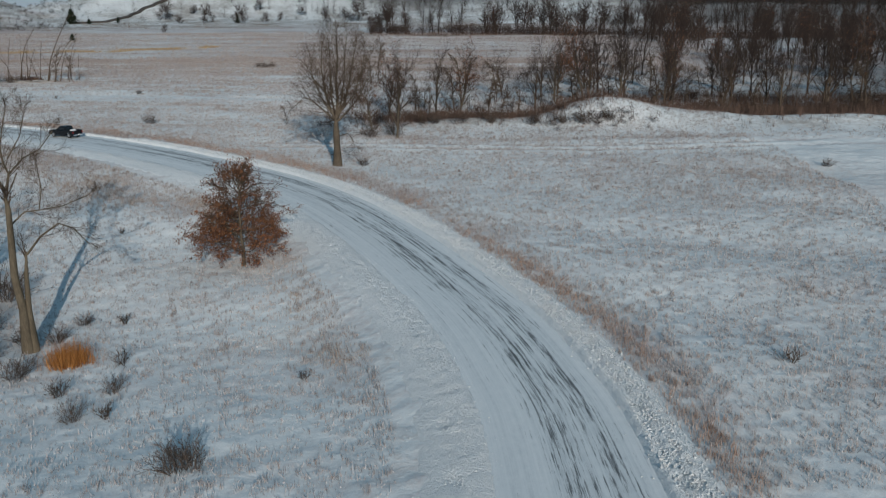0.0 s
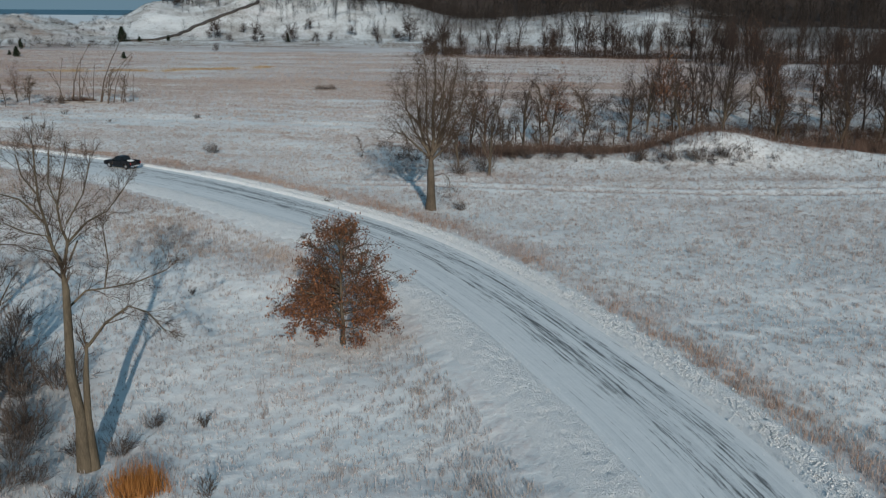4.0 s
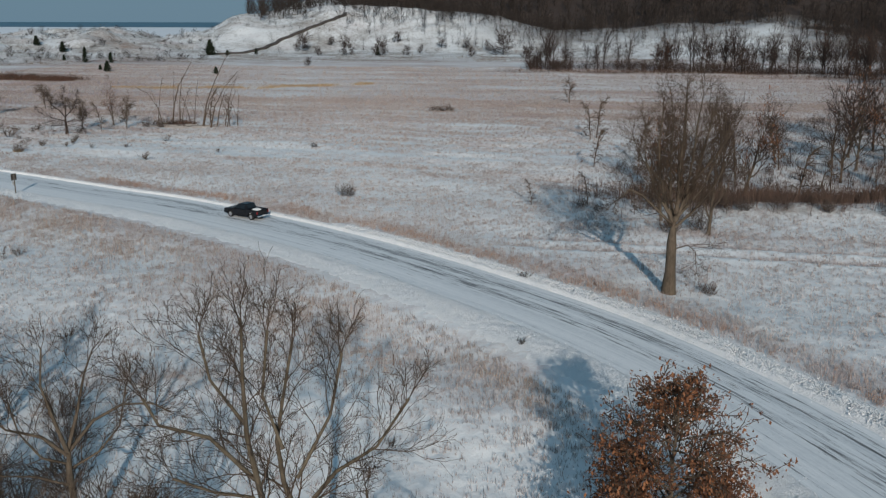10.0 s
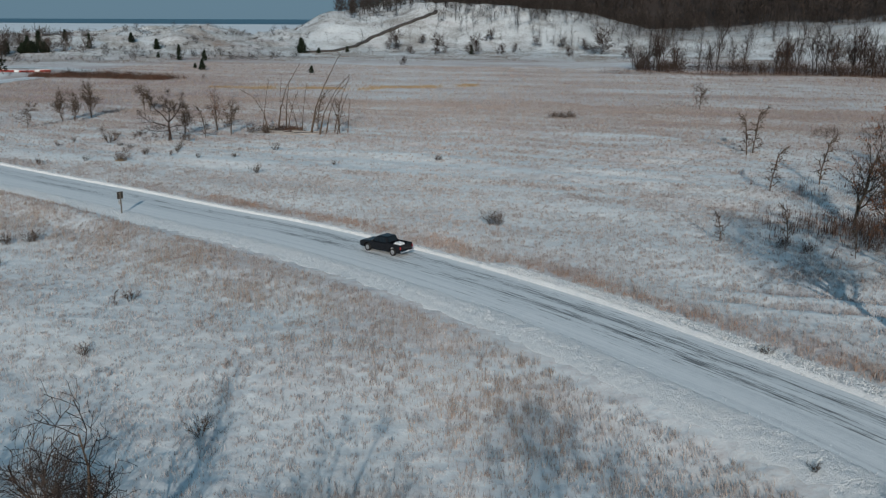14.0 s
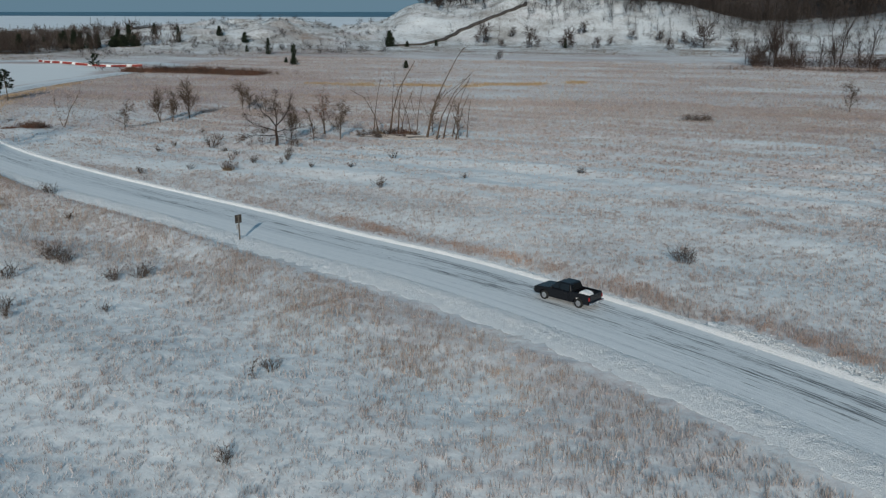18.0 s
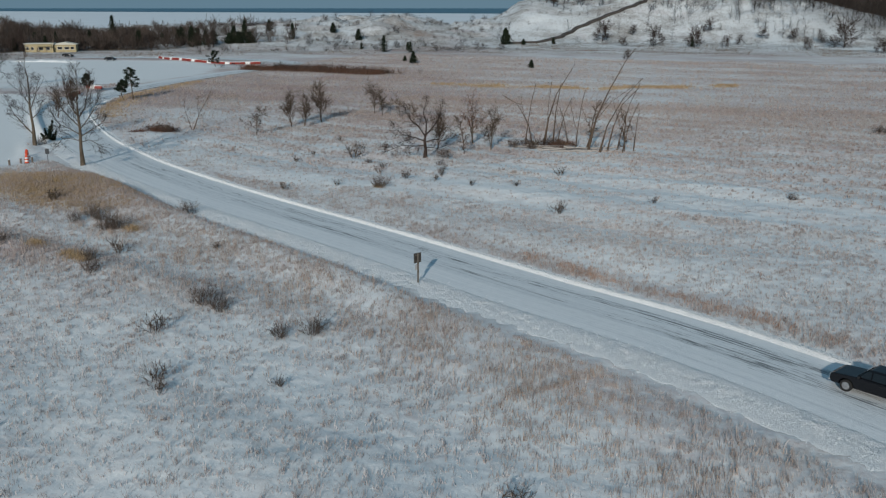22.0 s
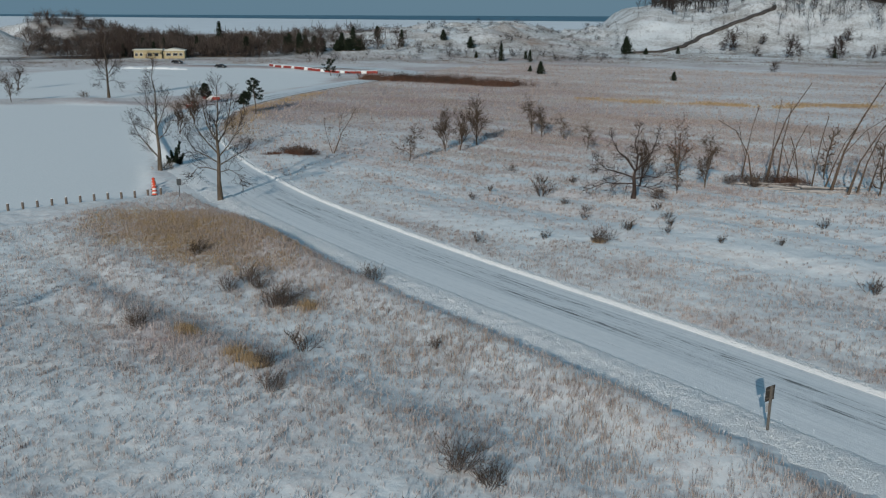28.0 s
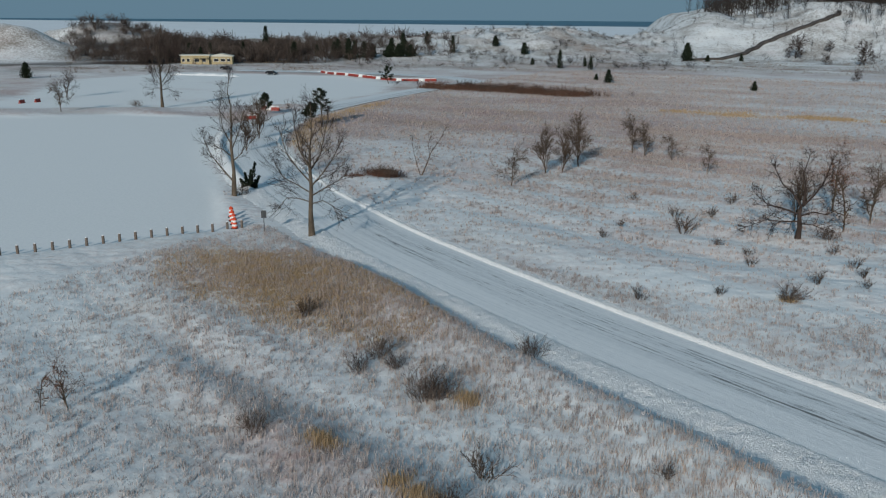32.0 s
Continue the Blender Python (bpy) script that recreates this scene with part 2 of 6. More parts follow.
def swell(x, y, size, seed=0, n=6):
    """A smooth uneven field, about -1 to 1, with humps of the given size."""
    s = 0
    for turn, phase, f in _waves[seed:seed + n]:
        s = s + np.sin((x * math.cos(turn) + y * math.sin(turn)) * f * 2 * math.pi / size + phase + 0.8 * np.sin((x * math.sin(turn) - y * math.cos(turn)) * f * 3.9 / size + turn))
    return s / n * 1.6


# ---- the road's line ----
CENTRE = [(5.0, -60), (5.8, 0), (6.0, 20), (5.6, 40.5), (4.5, 49), (2.6, 57.4), (-0.6, 66.6), (-5.5, 78.7), (-11.6, 90.6), (-19, 101), (-28.2, 110.5), (-39.7, 120.8), (-52.8, 130.3), (-66.5, 138.6),
          (-79.5, 144.6), (-96, 152.6), (-121.7, 164.5), (-143.5, 176), (-157.5, 185), (-168.6, 192.8), (-185, 206.6), (-202, 223), (-215, 243), (-222.5, 262), (-229, 290), (-233, 320), (-236, 350), (-240, 372), (-262, 384), (-300, 384), (-340, 372)]


def spline(pts, step=1.0):
    """Even points along a smooth curve through pts."""
    p = np.array(pts, float)
    ext = np.vstack([2 * p[0] - p[1], p, 2 * p[-1] - p[-2]])
    out = []
    for i in range(len(p) - 1):
        a, b, c, d = ext[i:i + 4]
        for t in np.linspace(0, 1, 24, endpoint=False):
            out.append(0.5 * (2 * b + (c - a) * t + (2 * a - 5 * b + 4 * c - d) * t * t + (3 * b - a - 3 * c + d) * t ** 3))
    out = np.array(out + [p[-1]])
    s = np.r_[0, np.cumsum(np.hypot(*np.diff(out, axis=0).T))]
    at = np.arange(0, s[-1], step)
    return np.c_[np.interp(at, s, out[:, 0]), np.interp(at, s, out[:, 1])], at


ROAD, ROAD_S = spline(CENTRE, 1.0)
_tan = np.gradient(ROAD, axis=0)
_tan /= np.hypot(_tan[:, 0], _tan[:, 1])[:, None]
ROAD_N = np.c_[_tan[:, 1], -_tan[:, 0]]          # to the driver's right: outer side of the bend
_way = np.cumsum(np.r_[0, np.hypot(*np.diff(ROAD, axis=0).T)])


def road_offset(x, y):
    """Signed distance from the road's middle (right of the driver is positive) and the way along it."""
    x, y = np.atleast_1d(np.asarray(x, float)), np.atleast_1d(np.asarray(y, float))
    off, way = np.full(x.shape, 999.0), np.zeros(x.shape)
    near = np.where((x > -380) & (x < 60) & (y > -70) & (y < 420))[0]
    for k in range(0, len(near), 4000):
        i = near[k:k + 4000]
        d2 = (x[i, None] - ROAD[None, :, 0]) ** 2 + (y[i, None] - ROAD[None, :, 1]) ** 2
        j = d2.argmin(1)
        dx, dy = x[i] - ROAD[j, 0], y[i] - ROAD[j, 1]
        side = dx * ROAD_N[j, 0] + dy * ROAD_N[j, 1]
        off[i], way[i] = np.where(side < 0, -1, 1) * np.sqrt(d2.min(1)), j
    return off, way




def hump(x, y, cx, cy, rx, ry, h, turn=0.0):
    c, s = math.cos(radians(turn)), math.sin(radians(turn))
    u, v = ((x - cx) * c + (y - cy) * s) / rx, (-(x - cx) * s + (y - cy) * c) / ry
    return h * np.exp(-(u * u + v * v))


LOT_NEAR = [(-172.5, 154), (-166.5, 163), (-162.5, 171.5), (-169, 179.5), (-189, 199), (-208, 218.5), (-224, 240), (-236, 249.5), (-258, 241), (-274, 225), (-330, 190), (-300, 100), (-220, 90)]
LOT_FAR = [(-258, 258), (-251, 268), (-234, 282), (-240, 320), (-259, 353), (-289, 366), (-348, 352), (-350, 309), (-300, 240), (-290, 236)]


def inside(x, y, poly, soft):
    """1 within a polygon, falling to 0 over the given width."""
    ins, near = np.zeros(x.shape, bool), np.full(x.shape, 1e9)
    for (ax, ay), (bx, by) in zip(poly, poly[1:] + poly[:1]):
        ins ^= ((ay > y) != (by > y)) & (x < (bx - ax) * (y - ay) / (by - ay + 1e-9) + ax)
        t = np.clip(((x - ax) * (bx - ax) + (y - ay) * (by - ay)) / ((bx - ax) ** 2 + (by - ay) ** 2), 0, 1)
        near = np.minimum(near, np.hypot(x - ax - t * (bx - ax), y - ay - t * (by - ay)))
    return smooth(-soft, soft, np.where(ins, near, -near))


def flat_lot(x, y):
    """How much a place belongs to the two levelled, snow-covered car parks."""
    out = np.zeros(np.shape(x))
    i = (x < -155) & (x > -360) & (y > 80) & (y < 375)
    out[i] = np.maximum(inside(x[i], y[i], LOT_NEAR, 1.2), inside(x[i], y[i], LOT_FAR, 2.5))
    return out


def height(x, y, off=None, way=None):
    """The ground's height."""
    x, y = np.atleast_1d(np.asarray(x, float)), np.atleast_1d(np.asarray(y, float))
    if off is None:
        off, way = road_offset(x, y)
    away = smooth(4.5, 11, np.abs(off))
    z = 0.28 * swell(x * 0.6 + y * 0.25, y, 26, 0) + 0.07 * swell(x, y, 7, 6) * smooth(150, 60, np.hypot(x + 60, y - 130) * 0.5)
    v = 0.18 * x + 0.984 * y
    rows = np.sin(2 * math.pi * v / 7.2 + 1.4 * swell(x, y, 60, 5)) * smooth(9, 16, off) * smooth(-175, -140, x) * smooth(10, -25, x) * smooth(140, 160, v) * smooth(235, 205, v)
    z = z + 0.2 * rows * (0.6 + 0.5 * swell(x, y, 45, 12))
    w = y - (119.3 + 0.0032 * (x - 12) ** 2 * (x < 12) + 0.002 * (x - 12) ** 2 * (x > 12))
    z = z + 0.2 * (np.exp(-(w / 1.0) ** 2) - np.exp(-((w - 1.9) / 0.8) ** 2) + np.exp(-((w - 4.2) / 0.9) ** 2) - np.exp(-((w - 6.0) / 0.8) ** 2)) * smooth(-32, -20, x) * smooth(62, 40, x) * smooth(8, 12, off)
    z = z * away
    lot = flat_lot(x, y)
    z = z * (1 - lot) - 0.25 * lot * away
    # the hollow inside the bend
    z = z + (hump(x, y, -25, 60, 24, 26, -2.6) + hump(x, y, -45, 88, 22, 16, -0.8, 35)) * np.where(off < 0, smooth(5, 11.5, -off), 0)
    # the bank on the inner side and the grassy rise near the car park
    along = smooth(225, 262, way) * smooth(330, 300, way)
    z = z + np.where(off < 0, smooth(6.9, 9.4, -off) * (0.25 + 0.6 * np.exp(-(np.maximum(0, -off - 9.4) / 2.6) ** 2)) * along, 0)
    z = z + (hump(x, y, -143, 160, 13, 5.8, 1.3, -15) + hump(x, y, -117, 137.2, 19, 2.2, 0.42, -13) + hump(x, y, -136, 141.8, 13, 2.0, 0.38, -17) + hump(x, y, -140, 148.5, 10, 2.0, 0.5, -17)) * smooth(6, 9, np.abs(off))
    # the mound at the edge of the grove and the low bank beside it
    z = z + hump(x, y, 26, 146, 10, 7, 4.0) + hump(x, y, 43, 147, 10, 6, 1.2) + hump(x, y, 5, 143, 12, 3.5, 1.0) + hump(x, y, 64, 146, 14, 5, 1.2)
    z = z + hump(x, y, 12, 160, 26, 9, -1.6) + hump(x, y, 60, 165, 20, 9, -1.4)
    # the dunes, by bearing and distance from the meadow
    dx, dy = x + 31, y - 51
    d, a = np.hypot(dx, dy), np.degrees(np.arctan2(-dx, dy))
    crest = lerp(a, [(-60, 26), (-30, 10), (-19.5, 9.5), (-14, 17), (-8, 14.5), (-3, 11.5), (-1, 12.5), (2.5, 21), (5, 25), (9.6, 27.5), (13.2, 28), (14.8, 24.5), (17, 21.5), (18.2, 22.5), (19.2, 18.5), (20, 13.5), (21, 9), (23.6, 6.5), (25.4, 9), (27.4, 10.5), (29.2, 9.5), (31, 8.8), (36, 6.5), (40, 4.5), (47, 3), (51, 4.5), (60, 7)])
    lump = 1 + 0.22 * swell(x, y, 90, 3) + 0.10 * swell(x, y, 28, 9)
    foot = lerp(a, [(-60, 430), (-20, 450), (0, 520), (8, 548), (20, 545), (24, 470), (36, 450), (42, 520), (50, 530), (60, 540)])
    top = foot + lerp(a, [(-10, 130), (8, 130), (20, 110), (30, 170), (50, 120)])
    rise = smooth(0, 1, (d - foot) / (top - foot))
    dune = crest * rise * np.where(a > 21, lump + 0.25 * swell(x, y, 60, 11) + 0.24 * swell(x, y, 24, 7) + 0.15 * swell(x, y, 11, 14), 0.5 + 0.5 * lump)
    back = lerp(a, [(-60, 60), (0, 58), (6, 56), (11, 46), (15, 34), (17, 26), (19, 16), (21, 0)])
    dune = dune + np.maximum(0, back - crest) * smooth(0, 1, (d - top - 30) / 240) * (a < 20)
    fall = smooth(0, 1, (d - top - 60) / 260) * smooth(18.5, 21, a)
    z = z + dune * (1 - fall) - 27 * fall
    z = z + (hump(x, y, -496, 384, 27, 22, 14.5, 20) + hump(x, y, -500, 446, 40, 24, 13)) * (1 + 0.1 * swell(x, y, 24, 7))
    far = smooth(1300, 1700, d) * smooth(-40, 5, a)
    z = z * (1 - far) - 27 * far
    # the roadbed lies a little under the road's own sheet
    bed = smooth(5.2, 3.6, np.abs(off))
    return z * (1 - bed) - 0.22 * bed


# ---- ground ----
def axis(lo, hi, step, far_lo, far_hi, grow, near_lo, near_hi, most=5.0):
    a = list(np.arange(lo, hi, step))
    s, v = step, hi
    while v < far_hi:
        a.append(v)
        s = min(most, s * grow) if v < near_hi else s * 1.12
        v += s
    s, v = step, lo
    while v > far_lo:
        s = min(most, s * grow) if v > near_lo else s * 1.12
        v -= s
        a.insert(0, v)
    return np.array(a)


gx, gy = axis(-185, 60, 0.65, -4850, 4850, 1.05, -560, 300), axis(30, 215, 0.65, -1500, 4900, 1.035, 20, 860)
XX, YY = np.meshgrid(gx, gy)
fx, fy = XX.ravel(), YY.ravel()
g_off, g_way = road_offset(fx, fy)
fz = height(fx, fy, g_off, g_way)
near = np.where((np.abs(g_off + 0.6) > 6.0) & (fx > -185) & (fx < 70) & (fy > 28) & (fy < 260) & (flat_lot(fx, fy) < 0.05))[0]
for i in near:                                      # tussocks under the snow
    q = Vector((fx[i] * 0.85, fy[i] * 0.85, 0.3))
    fz[i] += 0.13 * noise.noise(q) + 0.10 * noise.noise(q * 2.3)
nx, ny = len(gx), len(gy)
ii = np.arange(nx * ny).reshape(ny, nx)
g_faces = np.c_[ii[:-1, :-1].ravel(), ii[:-1, 1:].ravel(), ii[1:, 1:].ravel(), ii[1:, :-1].ravel()]
g_mesh = mesh_from("ground", np.c_[fx, fy, fz], g_faces, True)


def grass_share(x, y, off, way):
    """How grassy the snow is: a field from about -0.6 (clean snow) to 1 (grass)."""
    g = 0.15 * swell(x * 0.5, y * 1.3, 50, 2) + 0.12 * swell(x, y, 17, 8) + 0.38 * swell(x * 0.28, y * 1.7, 46, 9) * smooth(175, 240, y)
    verge = np.exp(-((off - np.where(way > 204, 6.4, 8.0)) / 2.0) ** 2) * (0.6 + 0.35 * swell(x, y, 19, 3)) * (0.35 + 0.65 * smooth(290, 225, way))
    g = g + np.where(off > 0, verge, 0.25 * np.exp(-((off + 9.5) / 4) ** 2))
    g = g + hump(x, y, -143, 158.5, 14, 6.5, 0.8, -15)
    d = np.hypot(x + 31, y - 51)
    g = g + 0.8 * smooth(190, 280, y) * smooth(530, 450, d) + 0.25 * smooth(170, 210, y) * smooth(320, 260, y)
    a = np.degrees(np.arctan2(-(x + 31), y - 51))
    g = g + 0.42 * smooth(440, 480, d) * smooth(20.5, 23, a) * smooth(800, 700, d) * (0.7 + 0.6 * swell(x, y, 50, 10))
    g = g - 0.12 * smooth(440, 500, d) - 1.4 * flat_lot(x, y)
    g = g - 0.5 * smooth(5.5, 3.5, np.abs(off)) - 0.12
    # Furrow lines: value raised in the hollows, lowered on the ridges, for dark bands.
    w = y - (119.3 + 0.0032 * (x - 12) ** 2 * (x < 12) + 0.002 * (x - 12) ** 2 * (x > 12))
    lines = np.exp(-((w - 1.9) / 0.8) ** 2) + np.exp(-((w - 6.0) / 0.9) ** 2) + 0.8 * np.exp(-((w - 10.5) / 1.2) ** 2) - 0.7 * np.exp(-(w / 1.0) ** 2) - 0.7 * np.exp(-((w - 4.2) / 0.9) ** 2)
    g = g + 0.65 * lines * smooth(-32, -20, x) * smooth(75, 50, x) * smooth(8, 12, off)
    # Meadow drift rows: their bluish shadow bands put in as extra grass tone.
    v = 0.18 * x + 0.984 * y
    g = g + 0.42 * np.sin(2 * math.pi * v / 7.2 + 1.4 * swell(x, y, 60, 5) + 1.6) * smooth(9, 16, off) * smooth(-175, -140, x) * smooth(10, -25, x) * smooth(140, 160, v) * smooth(255, 215, v)
    g = g + hump(x, y, -47.5, 91, 4.0, 1.6, 0.9, 20)
    g = g + hump(x, y, -185, 285, 45, 75, 0.42, 12) + hump(x, y, -196, 238, 8, 7, 0.4, 40) + hump(x, y, -208, 262, 6, 18, 0.35, 10)
    g = g + hump(x, y, -400, 590, 16, 12, 1.8) + hump(x, y, -117, 136.6, 20, 2.4, 0.6, -13) + hump(x, y, -125, 136.5, 5, 3, 0.7, -13) + hump(x, y, -138, 145, 14, 2.4, 0.35, -24) + hump(x, y, -8, 118, 14, 4, 0.3) + hump(x, y, -85, 118, 48, 20, 0.15) + hump(x, y, 28, 95, 40, 40, 0.16) + hump(x, y, -30, 96, 30, 8, 0.25, -40)
    return g


def sand_share(x, y):
    """Bare reddish sand on the steep faces of the low dunes."""
    return (hump(x, y, -273, 553, 30, 11, 1.6, -49) + hump(x, y, -330, 560, 14, 8, 0.9)) * (0.75 + 0.3 * swell(x, y, 14, 6))


# Where the ground is darkened: brush patches, plus whole floors of grove and woods.
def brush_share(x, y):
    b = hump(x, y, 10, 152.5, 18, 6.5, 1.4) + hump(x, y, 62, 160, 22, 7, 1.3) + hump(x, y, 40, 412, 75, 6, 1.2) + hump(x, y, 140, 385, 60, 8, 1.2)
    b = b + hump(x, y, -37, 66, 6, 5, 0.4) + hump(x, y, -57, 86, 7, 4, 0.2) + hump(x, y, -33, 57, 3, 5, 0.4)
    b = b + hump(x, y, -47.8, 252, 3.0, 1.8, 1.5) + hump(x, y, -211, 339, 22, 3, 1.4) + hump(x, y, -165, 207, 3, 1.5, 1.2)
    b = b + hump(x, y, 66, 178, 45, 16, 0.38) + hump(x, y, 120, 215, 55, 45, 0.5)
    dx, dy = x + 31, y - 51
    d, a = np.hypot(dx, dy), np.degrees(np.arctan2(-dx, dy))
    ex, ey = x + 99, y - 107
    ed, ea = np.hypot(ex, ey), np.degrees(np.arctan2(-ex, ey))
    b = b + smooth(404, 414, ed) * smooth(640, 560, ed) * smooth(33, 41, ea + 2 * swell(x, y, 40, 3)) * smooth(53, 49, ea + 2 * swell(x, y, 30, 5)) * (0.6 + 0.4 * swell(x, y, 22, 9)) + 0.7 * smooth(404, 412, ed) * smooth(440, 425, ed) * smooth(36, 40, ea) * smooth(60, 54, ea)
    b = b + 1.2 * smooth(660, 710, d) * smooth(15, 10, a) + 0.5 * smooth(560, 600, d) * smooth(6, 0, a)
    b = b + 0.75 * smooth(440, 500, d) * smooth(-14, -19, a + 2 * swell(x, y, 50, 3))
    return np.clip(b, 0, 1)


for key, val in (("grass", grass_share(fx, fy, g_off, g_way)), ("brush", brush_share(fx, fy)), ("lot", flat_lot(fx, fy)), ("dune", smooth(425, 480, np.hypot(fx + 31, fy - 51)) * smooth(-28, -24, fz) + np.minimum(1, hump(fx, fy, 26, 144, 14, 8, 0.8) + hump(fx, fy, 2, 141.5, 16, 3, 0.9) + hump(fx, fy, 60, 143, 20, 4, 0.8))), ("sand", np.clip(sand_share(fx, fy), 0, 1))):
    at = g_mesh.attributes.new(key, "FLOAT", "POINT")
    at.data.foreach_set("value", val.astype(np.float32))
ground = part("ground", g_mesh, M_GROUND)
tagged(ground, "snow-covered meadow and dunes with dry grass showing through", "ground", kind="structure")


def ribbon(name, offsets, lift, uv=True, s0=0, s1=None, rough=0.0, seed=0):
    """A sheet along the road; lift(offset, way) gives the height."""
    idx = np.arange(s0, s1 or len(ROAD))
    o = np.asarray(offsets, float)
    px = ROAD[idx, None, 0] + ROAD_N[idx, None, 0] * o
    py = ROAD[idx, None, 1] + ROAD_N[idx, None, 1] * o
    oo, ss = np.broadcast_to(o, px.shape), np.broadcast_to(idx[:, None], px.shape)
    pz = lift(oo, ss, px, py)
    k = np.arange(px.size).reshape(px.shape)
    f = np.c_[k[:-1, :-1].ravel(), k[:-1, 1:].ravel(), k[1:, 1:].ravel(), k[1:, :-1].ravel()]
    me = mesh_from(name, np.c_[px.ravel(), py.ravel(), pz.ravel()], f[:, ::-1], True)
    lay = me.uv_layers.new(name="UVMap")
    vi = np.empty(len(me.loops), np.int32)
    me.loops.foreach_get("vertex_index", vi)
    lay.data.foreach_set("uv", np.c_[oo.ravel()[vi], ss.ravel()[vi]].astype(np.float32).ravel())
    return me


road = part("road", ribbon("road", np.linspace(-4.3, 3.6, 12), lambda o, s, x, y: 0.0 + 0.03 * np.cos(o * 0.45)), M_ROAD)
tagged(road, "curving road of packed snow with dark tyre tracks", "road", kind="structure")


def bank(offsets, lift, s0, s1, label, fade=0.0):
    """A strip of ploughed snow along the road, with lumps of its own."""
    s = np.arange(s0, s1, 0.28)
    o = np.asarray(offsets, float)
    base = np.c_[np.interp(s, ROAD_S, ROAD[:, 0]), np.interp(s, ROAD_S, ROAD[:, 1])]
    nrm = np.c_[np.interp(s, ROAD_S, ROAD_N[:, 0]), np.interp(s, ROAD_S, ROAD_N[:, 1])]
    px, py = base[:, None, 0] + nrm[:, None, 0] * o, base[:, None, 1] + nrm[:, None, 1] * o
    oo = np.broadcast_to(o, px.shape)
    lump = np.array([0.6 * noise.noise(Vector((x * 1.9, y * 1.9, 0.5))) + 0.8 * noise.noise(Vector((x * 4.2, y * 4.2, 2.5))) + 0.7 * noise.noise(Vector((x * 8.0, y * 8.0, 4.5))) for x, y in zip(px.ravel(), py.ravel())]).reshape(px.shape)
    gz = height(px.ravel(), py.ravel()).reshape(px.shape)
    t = np.abs(2 * (oo - o[0]) / (o[-1] - o[0]) - 1)
    pz = smooth(4.4, 5.8, np.abs(oo)) * gz + lift(oo, lump) * (smooth(s0, s0 + fade, s) * smooth(s1, s1 - fade, s) if fade else np.ones(len(s)))[:, None] - (0.3 if fade else 0.16) * smooth(0.7, 1.0, t) - (0.25 * (1 - smooth(s0, s0 + fade, s) * smooth(s1, s1 - fade, s)) if fade else np.zeros(len(s)))[:, None]
    k = np.arange(px.size).reshape(px.shape)
    f = np.c_[k[:-1, :-1].ravel(), k[:-1, 1:].ravel(), k[1:, 1:].ravel(), k[1:, :-1].ravel()]
    ob = part("snow_bank", mesh_from("snow_bank", np.c_[px.ravel(), py.ravel(), pz.ravel()], f[:, ::-1], True), M_BANK)
    return tagged(ob, label, "snow bank", kind="structure")


def outer(o, lump):
    ridge = np.exp(-((o - 3.85) / 0.25) ** 2)
    return 0.02 + ridge * (0.28 + 0.06 * lump) + 0.22 * np.exp(-((o - 4.9) / 0.85) ** 2) * (0.75 + 0.9 * lump)


def inner(o, lump):
    return 0.0 + 0.2 * np.exp(-((o + 5.3) / 1.5) ** 2) * (0.8 + 0.6 * lump)


def outer_line(o, lump):
    return 0.02 + np.exp(-((o - 3.85) / 0.14) ** 2) * (0.26 + 0.04 * lump) + 0.06 * np.exp(-((o - 4.5) / 0.5) ** 2) * (0.6 + lump)


bank(np.linspace(3.3, 6.3, 24), outer, 40, 206, "broad crumbly bank of ploughed snow round the bend")
bank(np.linspace(3.4, 5.1, 18), outer_line, 202, 420, "crisp white ploughed snow ridge along the outer road edge")
bank(np.linspace(-7.6, -3.6, 20), inner, 40, 420, "wide crumbly shoulder of ploughed snow inside the bend")

def bend_ridge(o, lump):
    return 0.78 * np.exp(-((o + 5.9) / 0.85) ** 2) * (1 + 0.22 * lump)


S_BEND = [int(np.argmin(np.hypot(ROAD[:, 0] - x, ROAD[:, 1] - y))) for x, y in ((-163, 189), (-219, 252))]
bank(np.linspace(-8.0, -3.9, 22), bend_ridge, S_BEND[0], S_BEND[1], "high ploughed snow ridge round the bend by the car park", 14.0)


def berm(line, wide, tall, label):
    """A low heap of ploughed snow along a line."""
    c, _ = spline(line, 0.8)
    d = np.gradient(c, axis=0)
    d /= np.hypot(d[:, 0], d[:, 1])[:, None]
    o = np.linspace(-1, 1, 9)
    px, py = c[:, None, 0] + d[:, None, 1] * o * wide, c[:, None, 1] - d[:, None, 0] * o * wide
    ends = np.sin(np.linspace(0, math.pi, len(c))) ** 0.4
    pz = height(px.ravel(), py.ravel()).reshape(px.shape) - 0.1 + (tall * (1 - o ** 2))[None] * ends[:, None] * (0.8 + 0.35 * swell(px, py, 5, 3))
    k = np.arange(px.size).reshape(px.shape)
    f = np.c_[k[:-1, :-1].ravel(), k[:-1, 1:].ravel(), k[1:, 1:].ravel(), k[1:, :-1].ravel()]
    return tagged(part("snow_bank", mesh_from("snow_bank", np.c_[px.ravel(), py.ravel(), pz.ravel()], f, True), M_BANK), label, "snow bank", kind="structure")


berm([(-346, 340), (-338.5, 344), (-328, 346.5), (-317, 347)], 1.6, 1.0, "low heap of ploughed snow before the building")
berm([(-322, 384), (-306, 381), (-290, 374), (-276, 368)], 1.4, 0.7, "low heap of ploughed snow behind the barriers")

